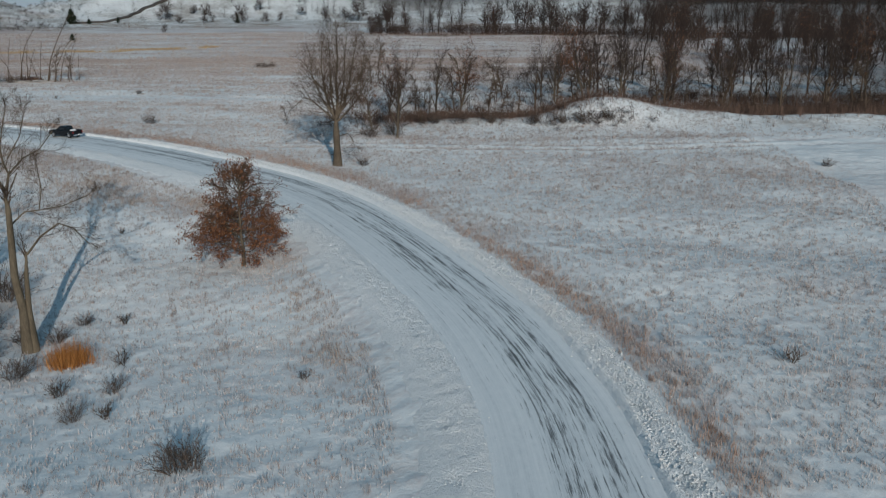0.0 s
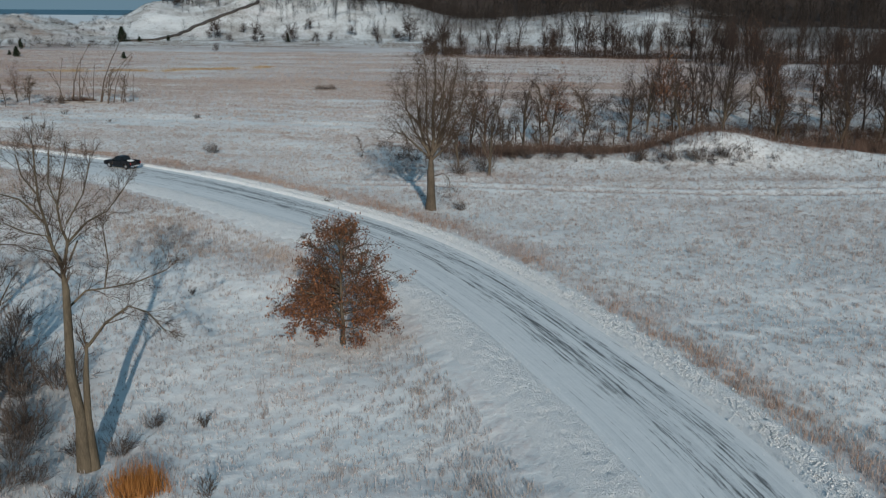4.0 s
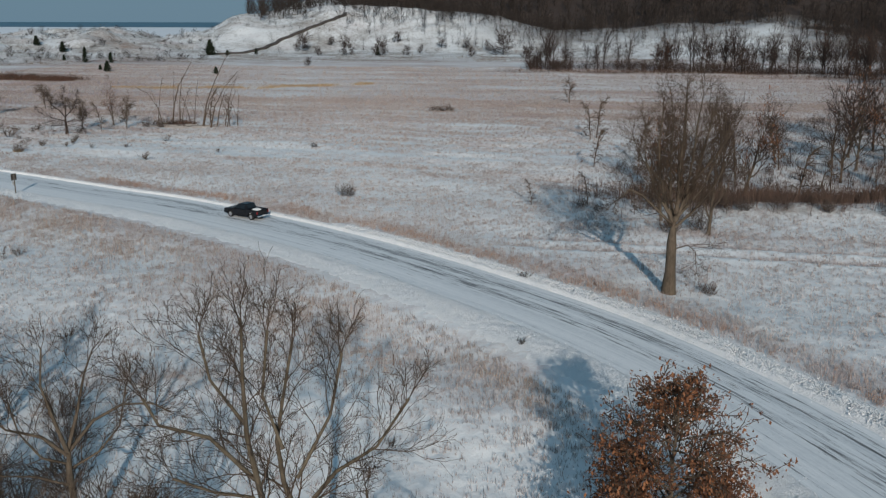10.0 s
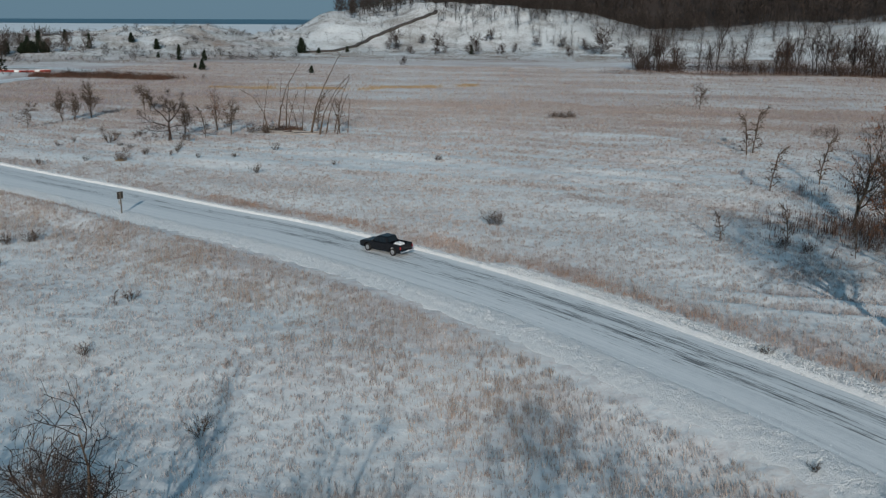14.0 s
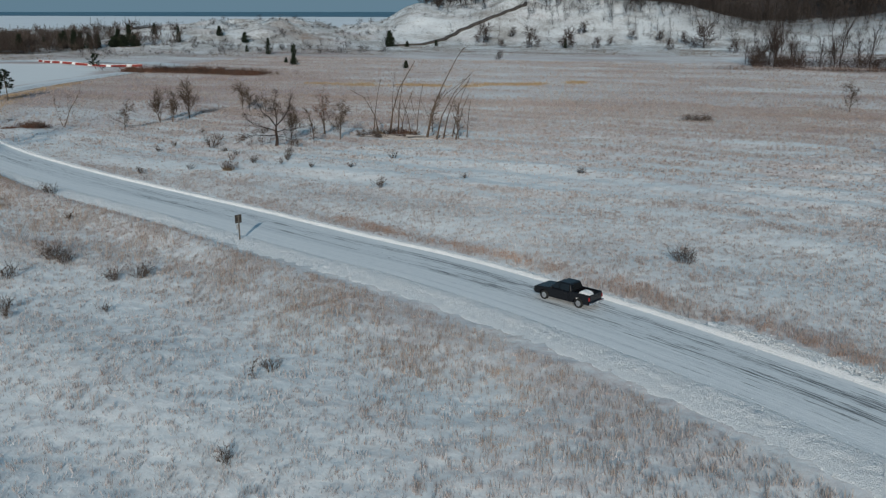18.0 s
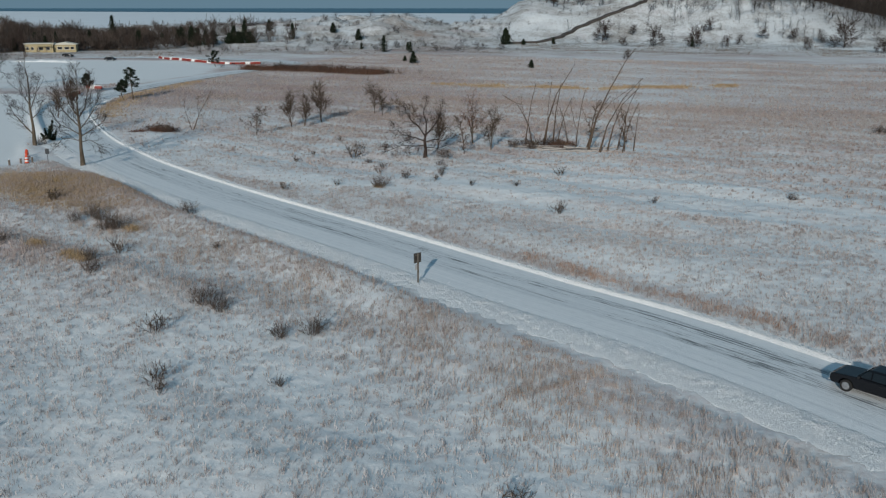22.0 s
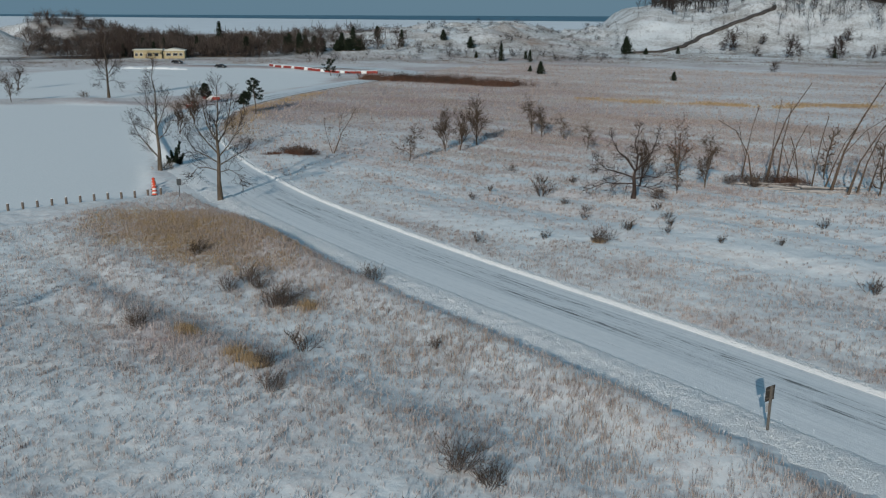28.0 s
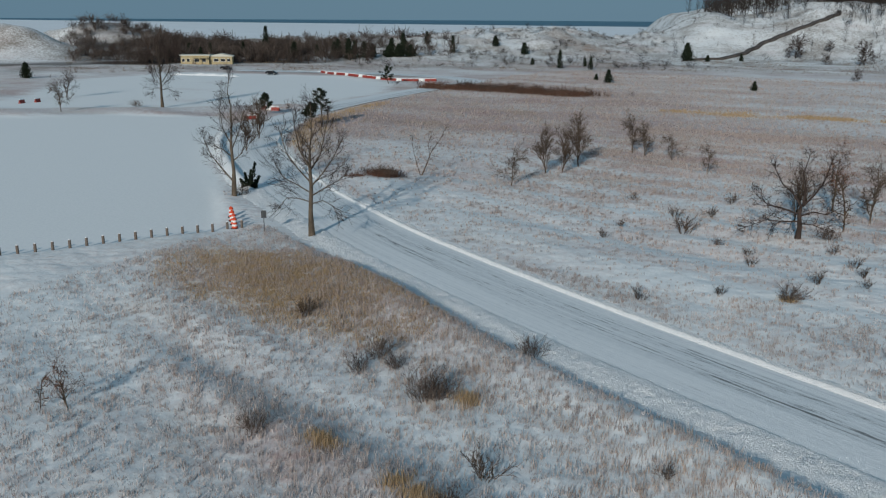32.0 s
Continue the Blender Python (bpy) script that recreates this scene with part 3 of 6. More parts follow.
# loose lumps thrown up by the plough
g = np.random.default_rng(41)
n = 60000
s = g.uniform(50, 410, n)
o = np.where(g.random(n) < 0.6, np.where(s < 204, g.normal(4.8, 0.55, n), g.normal(4.25, 0.3, n)), g.normal(-5.6, 0.9, n))
cx = np.interp(s, ROAD_S, ROAD[:, 0]) + np.interp(s, ROAD_S, ROAD_N[:, 0]) * o
cy = np.interp(s, ROAD_S, ROAD[:, 1]) + np.interp(s, ROAD_S, ROAD_N[:, 1]) * o
cz = smooth(4.4, 5.8, np.abs(o)) * height(cx, cy) + np.where(o < 0, inner(o, 0.1) - 0.02, np.where(s < 204, outer(o, 0.1), outer_line(o, 0.1)))
r = np.where(o < 0, 0.6, np.where(s < 204, 1.0, 0.5)) * (0.035 + 0.06 * g.random(n) ** 2)
oct_v = np.array([(1, 0, 0), (0, 1, 0), (-1, 0, 0), (0, -1, 0), (0, 0, 1), (0, 0, -1)], float)
v = oct_v[None] * (r[:, None, None] * g.uniform(0.6, 1.3, (n, 6, 1))) + np.c_[cx, cy, cz][:, None]
f = np.array([(0, 1, 4), (1, 2, 4), (2, 3, 4), (3, 0, 4), (1, 0, 5), (2, 1, 5), (3, 2, 5), (0, 3, 5)])[None] + 6 * np.arange(n)[:, None, None]
tagged(part("snow_lumps", mesh_from("snow_lumps", v.reshape(-1, 3), f.reshape(-1, 3), True), M_BANK), "loose white lumps of ploughed snow", "snow", kind="stuff")


# ---- lake ----
def sheet(name, x0, x1, y0, y1, z, material, label):
    bm = bmesh.new()
    bmesh.ops.create_grid(bm, x_segments=24, y_segments=24, size=0.5)
    for v in bm.verts:
        v.co = Vector((x0 + (v.co.x + 0.5) * (x1 - x0), y0 + (v.co.y + 0.5) * (y1 - y0), z))
    return tagged(part(name, bm, material), label, name.split("_")[-1], kind="structure")


M_ICE = plain("shore_ice", (0.80, 0.83, 0.86), 0.6, vary=0.06, scale=0.02)
M_WATER = plain("lake_water", (0.06, 0.155, 0.22), 0.5, vary=0.2, scale=0.01)
sheet("water", -4900, 4900, 700, 4940, -9.6, M_WATER, "dark blue open lake water at the horizon")
sheet("shore_ice", -4900, 2500, 600, 2620, -9.2, M_ICE, "white shelf of ice and snow along the lake shore")


# ---- trees ----
class Wood:
    """Grows the limbs of a bare tree as tapered tubes, by levels."""

    def __init__(self, seed):
        self.r = random.Random(seed)
        self.tubes = []

    def limb(self, start, way, length, radius, level, opt):
        r, n = self.r, max(opt.get("least", 3), int(opt["joints"] - level))
        pts, rad, p, d = [start.copy()], [radius], start.copy(), way.normalized()
        tip = radius * (0.55 if level == 0 else 0.3)
        for i in range(n):
            wob = opt["wobble"] * (0.35 if level == 0 else 1.0)
            d = (d + Vector((r.gauss(0, wob), r.gauss(0, wob), r.gauss(0, wob * 0.7) + opt["up"] * (0.5 if level else 0.2)))).normalized()
            p = p + d * (length / n)
            pts.append(p.copy())
            rad.append(radius + (tip - radius) * (i + 1) / n)
        self.tubes.append((level, pts, rad))
        if level >= opt["levels"]:
            return
        count = opt["kids"][min(level, len(opt["kids"]) - 1)]
        turn = r.uniform(0, 6.28)
        for k in range(count):
            f = (opt["fork"] if level == 0 else 0.25) + (1 - (opt["fork"] if level == 0 else 0.25)) * (k + r.uniform(0.2, 0.9)) / count
            f = min(f, 1.0)
            i = min(int(f * n), n - 1)
            q = pts[i].lerp(pts[i + 1], f * n - i)
            base = (pts[i + 1] - pts[i]).normalized()
            turn += 2.4 + r.uniform(-0.5, 0.5)
            side = base.orthogonal().normalized()
            side.rotate(Matrix.Rotation(turn, 3, base))
            spread = opt["spread"] * r.uniform(0.7, 1.3)
            kid = (base * math.cos(spread) + side * math.sin(spread)).normalized()
            size = opt["shrink"] * r.uniform(0.7, 1.15) * (1.0 if level else (1.15 - 0.5 * (f - opt["fork"]) / max(0.01, 1 - opt["fork"])))
            self.limb(q, kid, length * size if level else opt["crown"] * size, rad[i] * (0.62 if level else 0.6), level + 1, opt)
        if level == 0 and opt.get("leader", True):
            for k in range(2):
                side = Vector((r.gauss(0, 0.4), r.gauss(0, 0.4), 1))
                self.limb(pts[-1], side, opt["crown"] * opt["shrink"] * 1.1, rad[-1] * 0.8, 1, opt)

    def mesh(self, name, lo, hi, sides):
        vs, fs, n = [], [], 0
        for level, pts, rad in self.tubes:
            if not lo <= level <= hi:
                continue
            k = max(3, sides - level)
            ref = Vector((0.31, 0.95, 0.05))
            for i, p in enumerate(pts):
                d = (pts[min(i + 1, len(pts) - 1)] - pts[max(i - 1, 0)]).normalized()
                u = d.cross(ref).normalized()
                v = d.cross(u)
                flare = 1.5 if (level == 0 and i == 0) else 1.0
                for j in range(k):
                    a = 6.2832 * j / k
                    q = p + (u * math.cos(a) + v * math.sin(a)) * max(rad[i] * flare, MIN_R.get(level, 0.006))
                    vs.append(q[:])
            for i in range(len(pts) - 1):
                for j in range(k):
                    a, b = n + i * k + j, n + i * k + (j + 1) % k
                    fs.append((a, b, b + k, a + k))
            n += k * len(pts)
        return mesh_from(name, vs, fs, True)


MIN_R = {0: 0.05, 1: 0.035, 2: 0.022, 3: 0.015, 4: 0.012}
BASE = dict(levels=4, joints=7, kids=(7, 5, 4, 3), fork=0.35, spread=0.75, shrink=0.62, wobble=0.16, up=0.10, crown=6.0)


def bare_tree(seed, tall, opt, label, m, bark=None, twig=None, name="bare_tree", category="tree", group="", sides=8, bole=0.6):
    """A leafless tree: trunk, limbs and crown of twigs."""
    o = dict(BASE, **opt)
    w = Wood(seed)
    w.limb(Vector((0, 0, -0.3)), Vector((o.get("lean", 0.0), 0, 1)), tall * bole, o.get("girth", tall * 0.022), 0, o)
    zs = max(p.z for _, pts, _ in w.tubes for p in pts)
    k = tall / zs
    for _, pts, rad in w.tubes:
        for p in pts:
            p *= k
    tree = thing(name, m, label, category, group)
    part("trunk", w.mesh("trunk", 0, 1, sides), bark or M_BARK, tree)
    part("crown", w.mesh("crown", 2, 9, sides - 1), twig or M_TWIG, tree, "bare branching twigs")
    tree["tall"] = tall
    return tree, w


def at(x, y, turn=0.0, size=1.0, sink=0.05):
    z = float(height(x, y)[0]) - sink
    return Matrix.LocRotScale((x, y, z), Euler((0, 0, radians(turn))), (size, size, size))


# ---- the large single trees ----
def grown(tree_name, seed, mains, opt, label, m, bark=None, twig=None, sides=9, group="", per=0.75, lean=0.0, fat=1.0):
    """A tree whose main limbs follow given lines (sideways, height), turned to the scene, with grown branches."""
    o = dict(BASE, **opt)
    w = Wood(seed)
    r = w.r
    tree = thing(tree_name, m, label, "tree", group)
    keep = dict(MIN_R)
    MIN_R.update({2: 0.014 * fat, 3: 0.009 * fat, 4: 0.007 * fat})
    for level, r0, r1, bare, line in mains:
        depth, pts = 0.0, []
        for i, (u, z) in enumerate(line):
            depth += r.uniform(-0.35, 0.35) * (1 if level else 0.1)
            pts.append(Vector((u, depth + lean * max(0.0, z - 4) * (0.35 if level == 0 else 1.0), z)))
        rad = [r0 + (r1 - r0) * i / (len(pts) - 1) for i in range(len(pts))]
        if level == 0:
            rad[-1] *= 0.5
        w.tubes.append((level, pts, rad))
        total = sum((b - a).length for a, b in zip(pts, pts[1:]))
        many = int(total * (1 - bare) / per)
        for k in range(many):
            f = bare + (1 - bare) * (k + r.random()) / max(1, many)
            i = min(int(f * (len(pts) - 1)), len(pts) - 2)
            q = pts[i].lerp(pts[i + 1], f * (len(pts) - 1) - i)
            base = (pts[i + 1] - pts[i]).normalized()
            side = base.orthogonal().normalized()
            side.rotate(Matrix.Rotation(r.uniform(0, 6.28), 3, base))
            s = o["spread"] * r.uniform(0.6, 1.3)
            w.limb(q, base * math.cos(s) + side * math.sin(s), o["crown"] * r.uniform(0.5, 1.1) * (1.1 - 0.4 * f), rad[i] * 0.33, 2, o)
        if level == 1 and bare < 0.9:
            for k in range(3):
                d = (pts[-1] - pts[-2]).normalized() + Vector((r.gauss(0, 0.3), r.gauss(0, 0.3), 0.25))
                w.limb(pts[-1], d, o["crown"] * r.uniform(0.4, 0.6), r1 * 0.7, 2, o)
    part("trunk", w.mesh("trunk", 0, 1, sides), bark or M_BARK, tree)
    part("crown", w.mesh("crown", 2, 9, sides - 3), twig or M_TWIG, tree, "bare branching twigs")
    MIN_R.update(keep)
    return tree


A_LINES = [
    (0, 0.32, 0.215, 0.8, [(0.1, -0.4), (0.16, 3.1), (-0.09, 5.5), (0.02, 8.0), (0.1, 10.0), (0.03, 11.1)]),
    (1, 0.16, 0.043, 0.12, [(0.03, 11.1), (-0.34, 12.1), (-0.55, 13.3), (-0.75, 14.5), (-0.77, 15.9), (-0.74, 17.2)]),
    (1, 0.09, 0.025, 0.1, [(-0.6, 13.3), (-1.6, 14.6), (-2.7, 15.0), (-3.0, 15.7)]),
    (1, 0.09, 0.025, 0.1, [(-0.2, 11.5), (-0.65, 12.5), (-1.55, 12.7), (-2.5, 13.3)]),
    (1, 0.14, 0.037, 0.1, [(0.1, 11.1), (0.35, 12.2), (0.1, 12.9), (0.0, 13.9), (0.23, 14.9), (0.55, 16.1)]),
    (1, 0.10, 0.025, 0.1, [(0.35, 12.2), (1.35, 13.2), (2.4, 13.7), (3.3, 14.8)]),
    (1, 0.08, 0.062, 0.99, [(0.35, 11.2), (0.6, 11.7), (0.8, 12.1)]),
    (1, 0.07, 0.018, 0.1, [(-0.75, 14.5), (-1.5, 15.6), (-1.7, 16.6)]),
    (1, 0.07, 0.018, 0.1, [(0.1, 13.9), (-0.3, 15.2), (-0.1, 16.8)]),
    (1, 0.07, 0.018, 0.1, [(0.4, 13.2), (1.3, 14.6), (1.7, 16.0)]),
    (1, 0.06, 0.018, 0.1, [(1.9, 9.65), (2.2, 11.0), (2.1, 12.6)]),
    (0, 0.24, 0.16, 0.85, [(0.55, -0.4), (0.5, 3.0), (0.62, 5.4), (0.82, 7.1)]),
    (1, 0.12, 0.031, 0.15, [(0.85, 6.9), (1.8, 8.0), (3.0, 8.8), (3.9, 8.4), (4.7, 7.3)]),
    (1, 0.09, 0.025, 0.1, [(0.15, 8.9), (1.0, 9.6), (1.9, 9.65), (3.35, 9.8), (5.0, 10.4)]),
]
BUSHY = dict(levels=4, kids=(4, 4, 5, 4), crown=3.4, wobble=0.2, up=0.06, spread=0.85, shrink=0.55, joints=6)
twin_tree = grown("bare_tree", 4, [(a, r0 * (1.0 if a == 0 else 0.68), r1 * 0.7, b, line) for a, r0, r1, b, line in A_LINES], dict(BUSHY, crown=1.9, kids=(4, 4, 6, 5), spread=0.62, up=0.12), "tall twin-trunked bare tree with a broken second trunk", at(-28.8, 58.2, 22), M_BARK_LIGHT, M_TWIG, per=0.32, lean=0.14, fat=0.7)

OAK_LINES = [
    (0, 0.45, 0.360, 0.9, [(0.0, -0.4), (0.05, 2.0), (0.0, 4.2), (0.05, 6.0)]),
    (1, 0.19, 0.043, 0.15, [(-0.1, 5.9), (-0.8, 7.6), (-1.2, 9.6), (-1.5, 12.0), (-1.3, 14.6)]),
    (1, 0.21, 0.050, 0.15, [(0.05, 6.0), (0.3, 8.0), (0.2, 10.4), (0.5, 13.2), (0.4, 16.2)]),
    (1, 0.19, 0.043, 0.15, [(0.15, 5.9), (1.1, 7.6), (1.7, 9.8), (2.2, 12.2), (2.8, 15.0)]),
    (1, 0.13, 0.036, 0.15, [(0.1, 5.5), (1.6, 6.8), (3.0, 8.4), (4.0, 10.8)]),
    (1, 0.12, 0.029, 0.2, [(-0.1, 5.7), (-1.5, 7.0), (-2.8, 8.2), (-3.7, 8.6), (-4.6, 7.7)]),
    (1, 0.09, 0.029, 0.2, [(-1.2, 9.2), (-2.6, 10.8), (-3.4, 12.6)]),
    (1, 0.09, 0.029, 0.2, [(1.6, 9.4), (3.0, 11.0), (4.3, 13.2)]),
    (1, 0.13, 0.03, 0.15, [(0.0, 6.0), (-0.4, 8.2), (-0.5, 10.8), (-0.4, 13.4), (-0.6, 15.8)]),
    (1, 0.13, 0.03, 0.15, [(0.1, 6.0), (0.8, 8.2), (1.2, 11.0), (1.3, 13.6), (1.7, 15.8)]),
    (1, 0.11, 0.03, 0.15, [(-0.1, 6.0), (-1.6, 8.4), (-2.6, 11.0), (-2.8, 13.6)]),
    (1, 0.10, 0.03, 0.15, [(0.2, 6.2), (2.2, 8.6), (3.4, 11.4), (3.8, 14.0)]),
    (1, 0.06, 0.022, 0.3, [(0.1, 3.6), (1.3, 4.0), (1.9, 3.5), (2.1, 2.5)]),
]
big_oak = grown("bare_tree", 9, OAK_LINES, dict(BUSHY, crown=2.8, kids=(4, 5, 5, 5), up=0.10), "broad bare oak with a stout grey-brown trunk beside the road", at(-13.0, 110.4, 12), M_BARK, M_TWIG, per=0.26, fat=0.9)


def leaf_mesh(name, spots, size, seed, droop=0.3):
    """Many small bent leaves about the given spots: (place, reach, count)."""
    g = np.random.default_rng(seed)
    p = np.vstack([np.array(c) + g.normal(0, reach, (n, 3)) * (1, 1, 0.75) for c, reach, n in spots])
    n = len(p)
    a, t = g.uniform(0, 6.283, n), g.normal(0, 0.8, n)
    s = size * g.uniform(0.6, 1.3, n)
    u = np.c_[np.cos(a) * np.cos(t), np.sin(a) * np.cos(t), np.sin(t)]
    v = np.c_[-np.sin(a), np.cos(a), g.normal(0, droop, n)]
    q = np.stack([p - u * s[:, None], p + v * s[:, None] * 0.45, p + u * s[:, None], p - v * s[:, None] * 0.45], 1).reshape(-1, 3)
    f = np.arange(4 * n).reshape(-1, 4)
    return mesh_from(name, q, f)


def leafy_oak(m, tall, wide, seed, label, leaves=18000, bare_top=0.40):
    """A young oak that keeps its dry brown leaves on tiers of limbs; its top is bare."""
    w = Wood(seed)
    o = dict(BASE, levels=3, kids=(0, 5, 5), spread=0.8, shrink=0.5, wobble=0.17, up=0.07, joints=6)
    pts = [Vector((0.06 * math.sin(i), 0.05 * math.cos(2 * i), -0.3 + tall * 0.98 * i / 9)) for i in range(10)]
    w.tubes.append((0, pts, [0.17 - 0.0165 * i for i in range(10)]))
    r, k = w.r, 0
    for i in range(54):
        f = 0.14 + 0.82 * i / 53
        q = Vector((0, 0, tall * f))
        k += 2.4 + r.uniform(-0.5, 0.5)
        reach = wide * 0.5 * (0.6 + 0.4 * min(1, f / 0.3)) * min(1.0, (1.07 - f) / 0.68) ** 0.7 * r.choice((0.75, 0.88, 0.96, 1.02))
        way = Vector((math.cos(k), math.sin(k), 0.02 + 0.75 * f))
        w.limb(q, way, reach, 0.055 * (1.1 - f) + 0.012, 1, o)
    tree = thing("oak_tree", m, label, "tree")
    part("trunk", w.mesh("trunk", 0, 1, 8), M_BARK, tree)
    part("crown", w.mesh("crown", 2, 9, 5), M_TWIG, tree, "thin bare twigs")
    spots = []
    for level, pts, _ in w.tubes:
        if level >= 2:
            e = pts[-1]
            f = e.z / tall
            share = 1.0 if f < 1 - bare_top - 0.08 else (0.65 if f < 1 - bare_top + 0.1 else 0.3)
            if r.random() < (0.85 if share == 1.0 else 0.5):
                spots.append((e[:], 0.16 + 0.1 * r.random(), share))
                spots.append((pts[len(pts) // 2][:], 0.14, share * 0.6))
    total = sum(s[2] for s in spots)
    spots = [(c, reach, max(1, int(leaves * s / total))) for c, reach, s in spots]
    part("leaves", leaf_mesh("leaves", spots, 0.10, seed), M_LEAF, tree, "dry russet oak leaves")
    return tree


red_oak = leafy_oak(at(-17.4, 75.0, 40), 8.7, 7.7, 16, "young oak still holding dry russet leaves")


# ---- kinds of tree that are set out many times ----
FAR = Matrix.Translation((0, 0, -60))
kinds = {}


def plant(kind, x, y, tall, turn=None, label=None, group="", twig=None, sink=0.1):
    """Sets one more tree of a kind: the first is built, the rest are copies."""
    src = kinds[kind]
    m = at(x, y, rng.uniform(0, 360) if turn is None else turn, tall / src["tall"], sink)
    if not src.get("used"):
        src["used"] = 1
        src.matrix_world = m
        ob = src
    else:
        ob = copy_thing(src, Matrix.Identity(4))
        ob.matrix_world = m
    if label:
        ob["label"] = label
    if group:
        ob["group"] = group
    return ob


def leafy(tree, w, count, seed, share=0.7):
    """Adds a thin coat of dry leaves to a tree that keeps some."""
    spots = [(pts[-1][:], 0.22, count) for level, pts, _ in w.tubes if level >= 3 and w.r.random() < share]
    part("leaves", leaf_mesh("leaves", spots, 0.13, seed), M_LEAF, tree, "few dry brown leaves")


def kind(key, seed, tall, opt, label, bark=None, twig=None, leaves=0, **more):
    t, w = bare_tree(seed, tall, opt, label, FAR.copy(), bark, twig, **more)
    t["tall"] = tall
    if leaves:
        leafy(t, w, leaves, seed)
    kinds[key] = t
    return t


GROVE = "trees of the grove behind the mound"
kind("tall_a", 21, 15, dict(kids=(7, 4, 4, 3), fork=0.25, spread=0.45, crown=8.0, up=0.16, girth=0.22), "tall slender bare tree in the grove", twig=M_TWIG_DARK)
kind("tall_b", 22, 14, dict(kids=(8, 5, 4, 3), fork=0.2, spread=0.6, crown=7.5, up=0.13, girth=0.2), "tall dark bare tree in the grove", M_TWIG, M_TWIG_DARK)
kind("wide_a", 23, 12, dict(kids=(8, 5, 4, 3), fork=0.16, spread=0.85, crown=7.5, up=0.06, girth=0.2, wobble=0.22), "spreading crooked bare tree in the grove", M_TWIG, M_TWIG_DARK)
kind("leafy_a", 24, 12, dict(kids=(8, 4, 4, 2), fork=0.18, spread=0.6, crown=6.0, up=0.14, girth=0.17), "tree keeping a few dry reddish-brown leaves", M_BARK, M_TWIG_DARK, leaves=3)
kind("small_a", 25, 7, dict(kids=(7, 5, 5, 4), fork=0.10, spread=0.5, crown=5.0, up=0.12, levels=4, girth=0.10), "small bushy bare tree in the meadow", M_TWIG, M_TWIG)
kind("small_b", 26, 7, dict(kids=(5, 5, 5, 4), fork=0.16, spread=0.6, crown=4.6, up=0.09, levels=4, wobble=0.24, girth=0.10), "small crooked bare tree in the meadow", M_BARK, M_TWIG)
kind("sapling", 27, 4, dict(kids=(9, 4, 2), fork=0.15, spread=0.9, crown=1.2, up=0.06, levels=3, girth=0.05), "thin bare sapling in the snow", M_TWIG, M_TWIG, bole=0.9, name="sapling")

LIGHT = dict(levels=3, joints=4, crown=8.5, girth=0.17, wobble=0.2)
MIN_R.update({2: 0.03, 3: 0.024})
kind("far_a", 41, 15, dict(LIGHT, kids=(8, 5, 4), fork=0.3, spread=0.38, up=0.2), "slender bare tree of the far woodland edge", M_TWIG_DARK, M_TWIG_DARK)
kind("far_b", 42, 15, dict(LIGHT, kids=(8, 5, 5), fork=0.26, spread=0.5, up=0.18), "dark bare tree of the far woodland edge", M_TWIG_DARK, M_TWIG_DARK)
kind("far_leafy", 43, 12, dict(LIGHT, kids=(8, 5, 4), fork=0.15, spread=0.6, up=0.14), "distant tree keeping dry reddish-brown leaves", M_TWIG_DARK, M_TWIG_DARK, leaves=2)
MIN_R.update({2: 0.06, 3: 0.05})
kind("round_tree", 47, 12, dict(LIGHT, kids=(12, 7, 5), fork=0.08, spread=0.8, up=0.07, crown=9.0), "bushy bare tree at the foot of the dune", M_TWIG_DARK, M_TWIG_DARK)

MIN_R.update({2: 0.022, 3: 0.015})

# the trees inside the bend
STEMS = [(0, 0.2, 0.16, 0.9, [(0, -0.4), (0.05, 1.5), (0.0, 3.2)])]
for i in range(9):
    u = -1.0 + 2.0 * i / 8
    STEMS.append((1, 0.10, 0.025, 0.3, [(0.1 * u, 2.2 + 0.15 * i), (0.5 * u, 4.6), (1.2 * u, 6.6), (1.8 * u, 8.6 - 1.0 * u * u)]))
grown("bare_tree", 14, STEMS, dict(BUSHY, crown=1.8, spread=0.5, up=0.16), "many-stemmed bare tree inside the bend", at(-36.8, 63.9, 25), M_BARK, M_TWIG, per=0.7)
B_LINES = [(1, 0.09, 0.02, 0.1, [(0.0, 4.2), (-1.0, 4.8), (-1.8, 6.0), (-2.0, 7.4)]), (1, 0.09, 0.02, 0.1, [(0.05, 4.0), (1.3, 4.8), (2.2, 5.8), (2.6, 7.6)]), (1, 0.08, 0.02, 0.1, [(0.0, 3.4), (-1.4, 3.9), (-2.8, 4.2), (-3.8, 5.2)]),
           (0, 0.24, 0.19, 0.9, [(0, -0.4), (0.1, 2.0), (0.0, 4.0), (0.1, 5.2)]), (1, 0.13, 0.03, 0.2, [(0.0, 4.8), (-0.9, 5.8), (-2.2, 6.4), (-3.2, 7.6)]), (1, 0.14, 0.03, 0.2, [(0.05, 5.1), (-0.3, 6.6), (-0.7, 8.2), (-0.5, 9.8)]),
           (1, 0.13, 0.03, 0.2, [(0.1, 5.2), (0.6, 6.8), (1.0, 8.4), (1.4, 9.4)]), (1, 0.12, 0.03, 0.25, [(0.1, 5.0), (1.2, 6.4), (2.4, 7.0), (3.6, 6.9), (4.3, 6.3)])]
grown("bare_tree", 15, [(a, r0 * 0.72, r1 * 0.7, b, line) for a, r0, r1, b, line in B_LINES], dict(BUSHY, crown=2.2, spread=0.7, up=0.1), "dark bare tree with a forked crown inside the bend", at(-43.0, 73.0, 25), M_BARK, M_TWIG, per=0.45)
plant("wide_a", -52.5, 79.0, 10.5, 110, "bare tree among brush inside the bend")

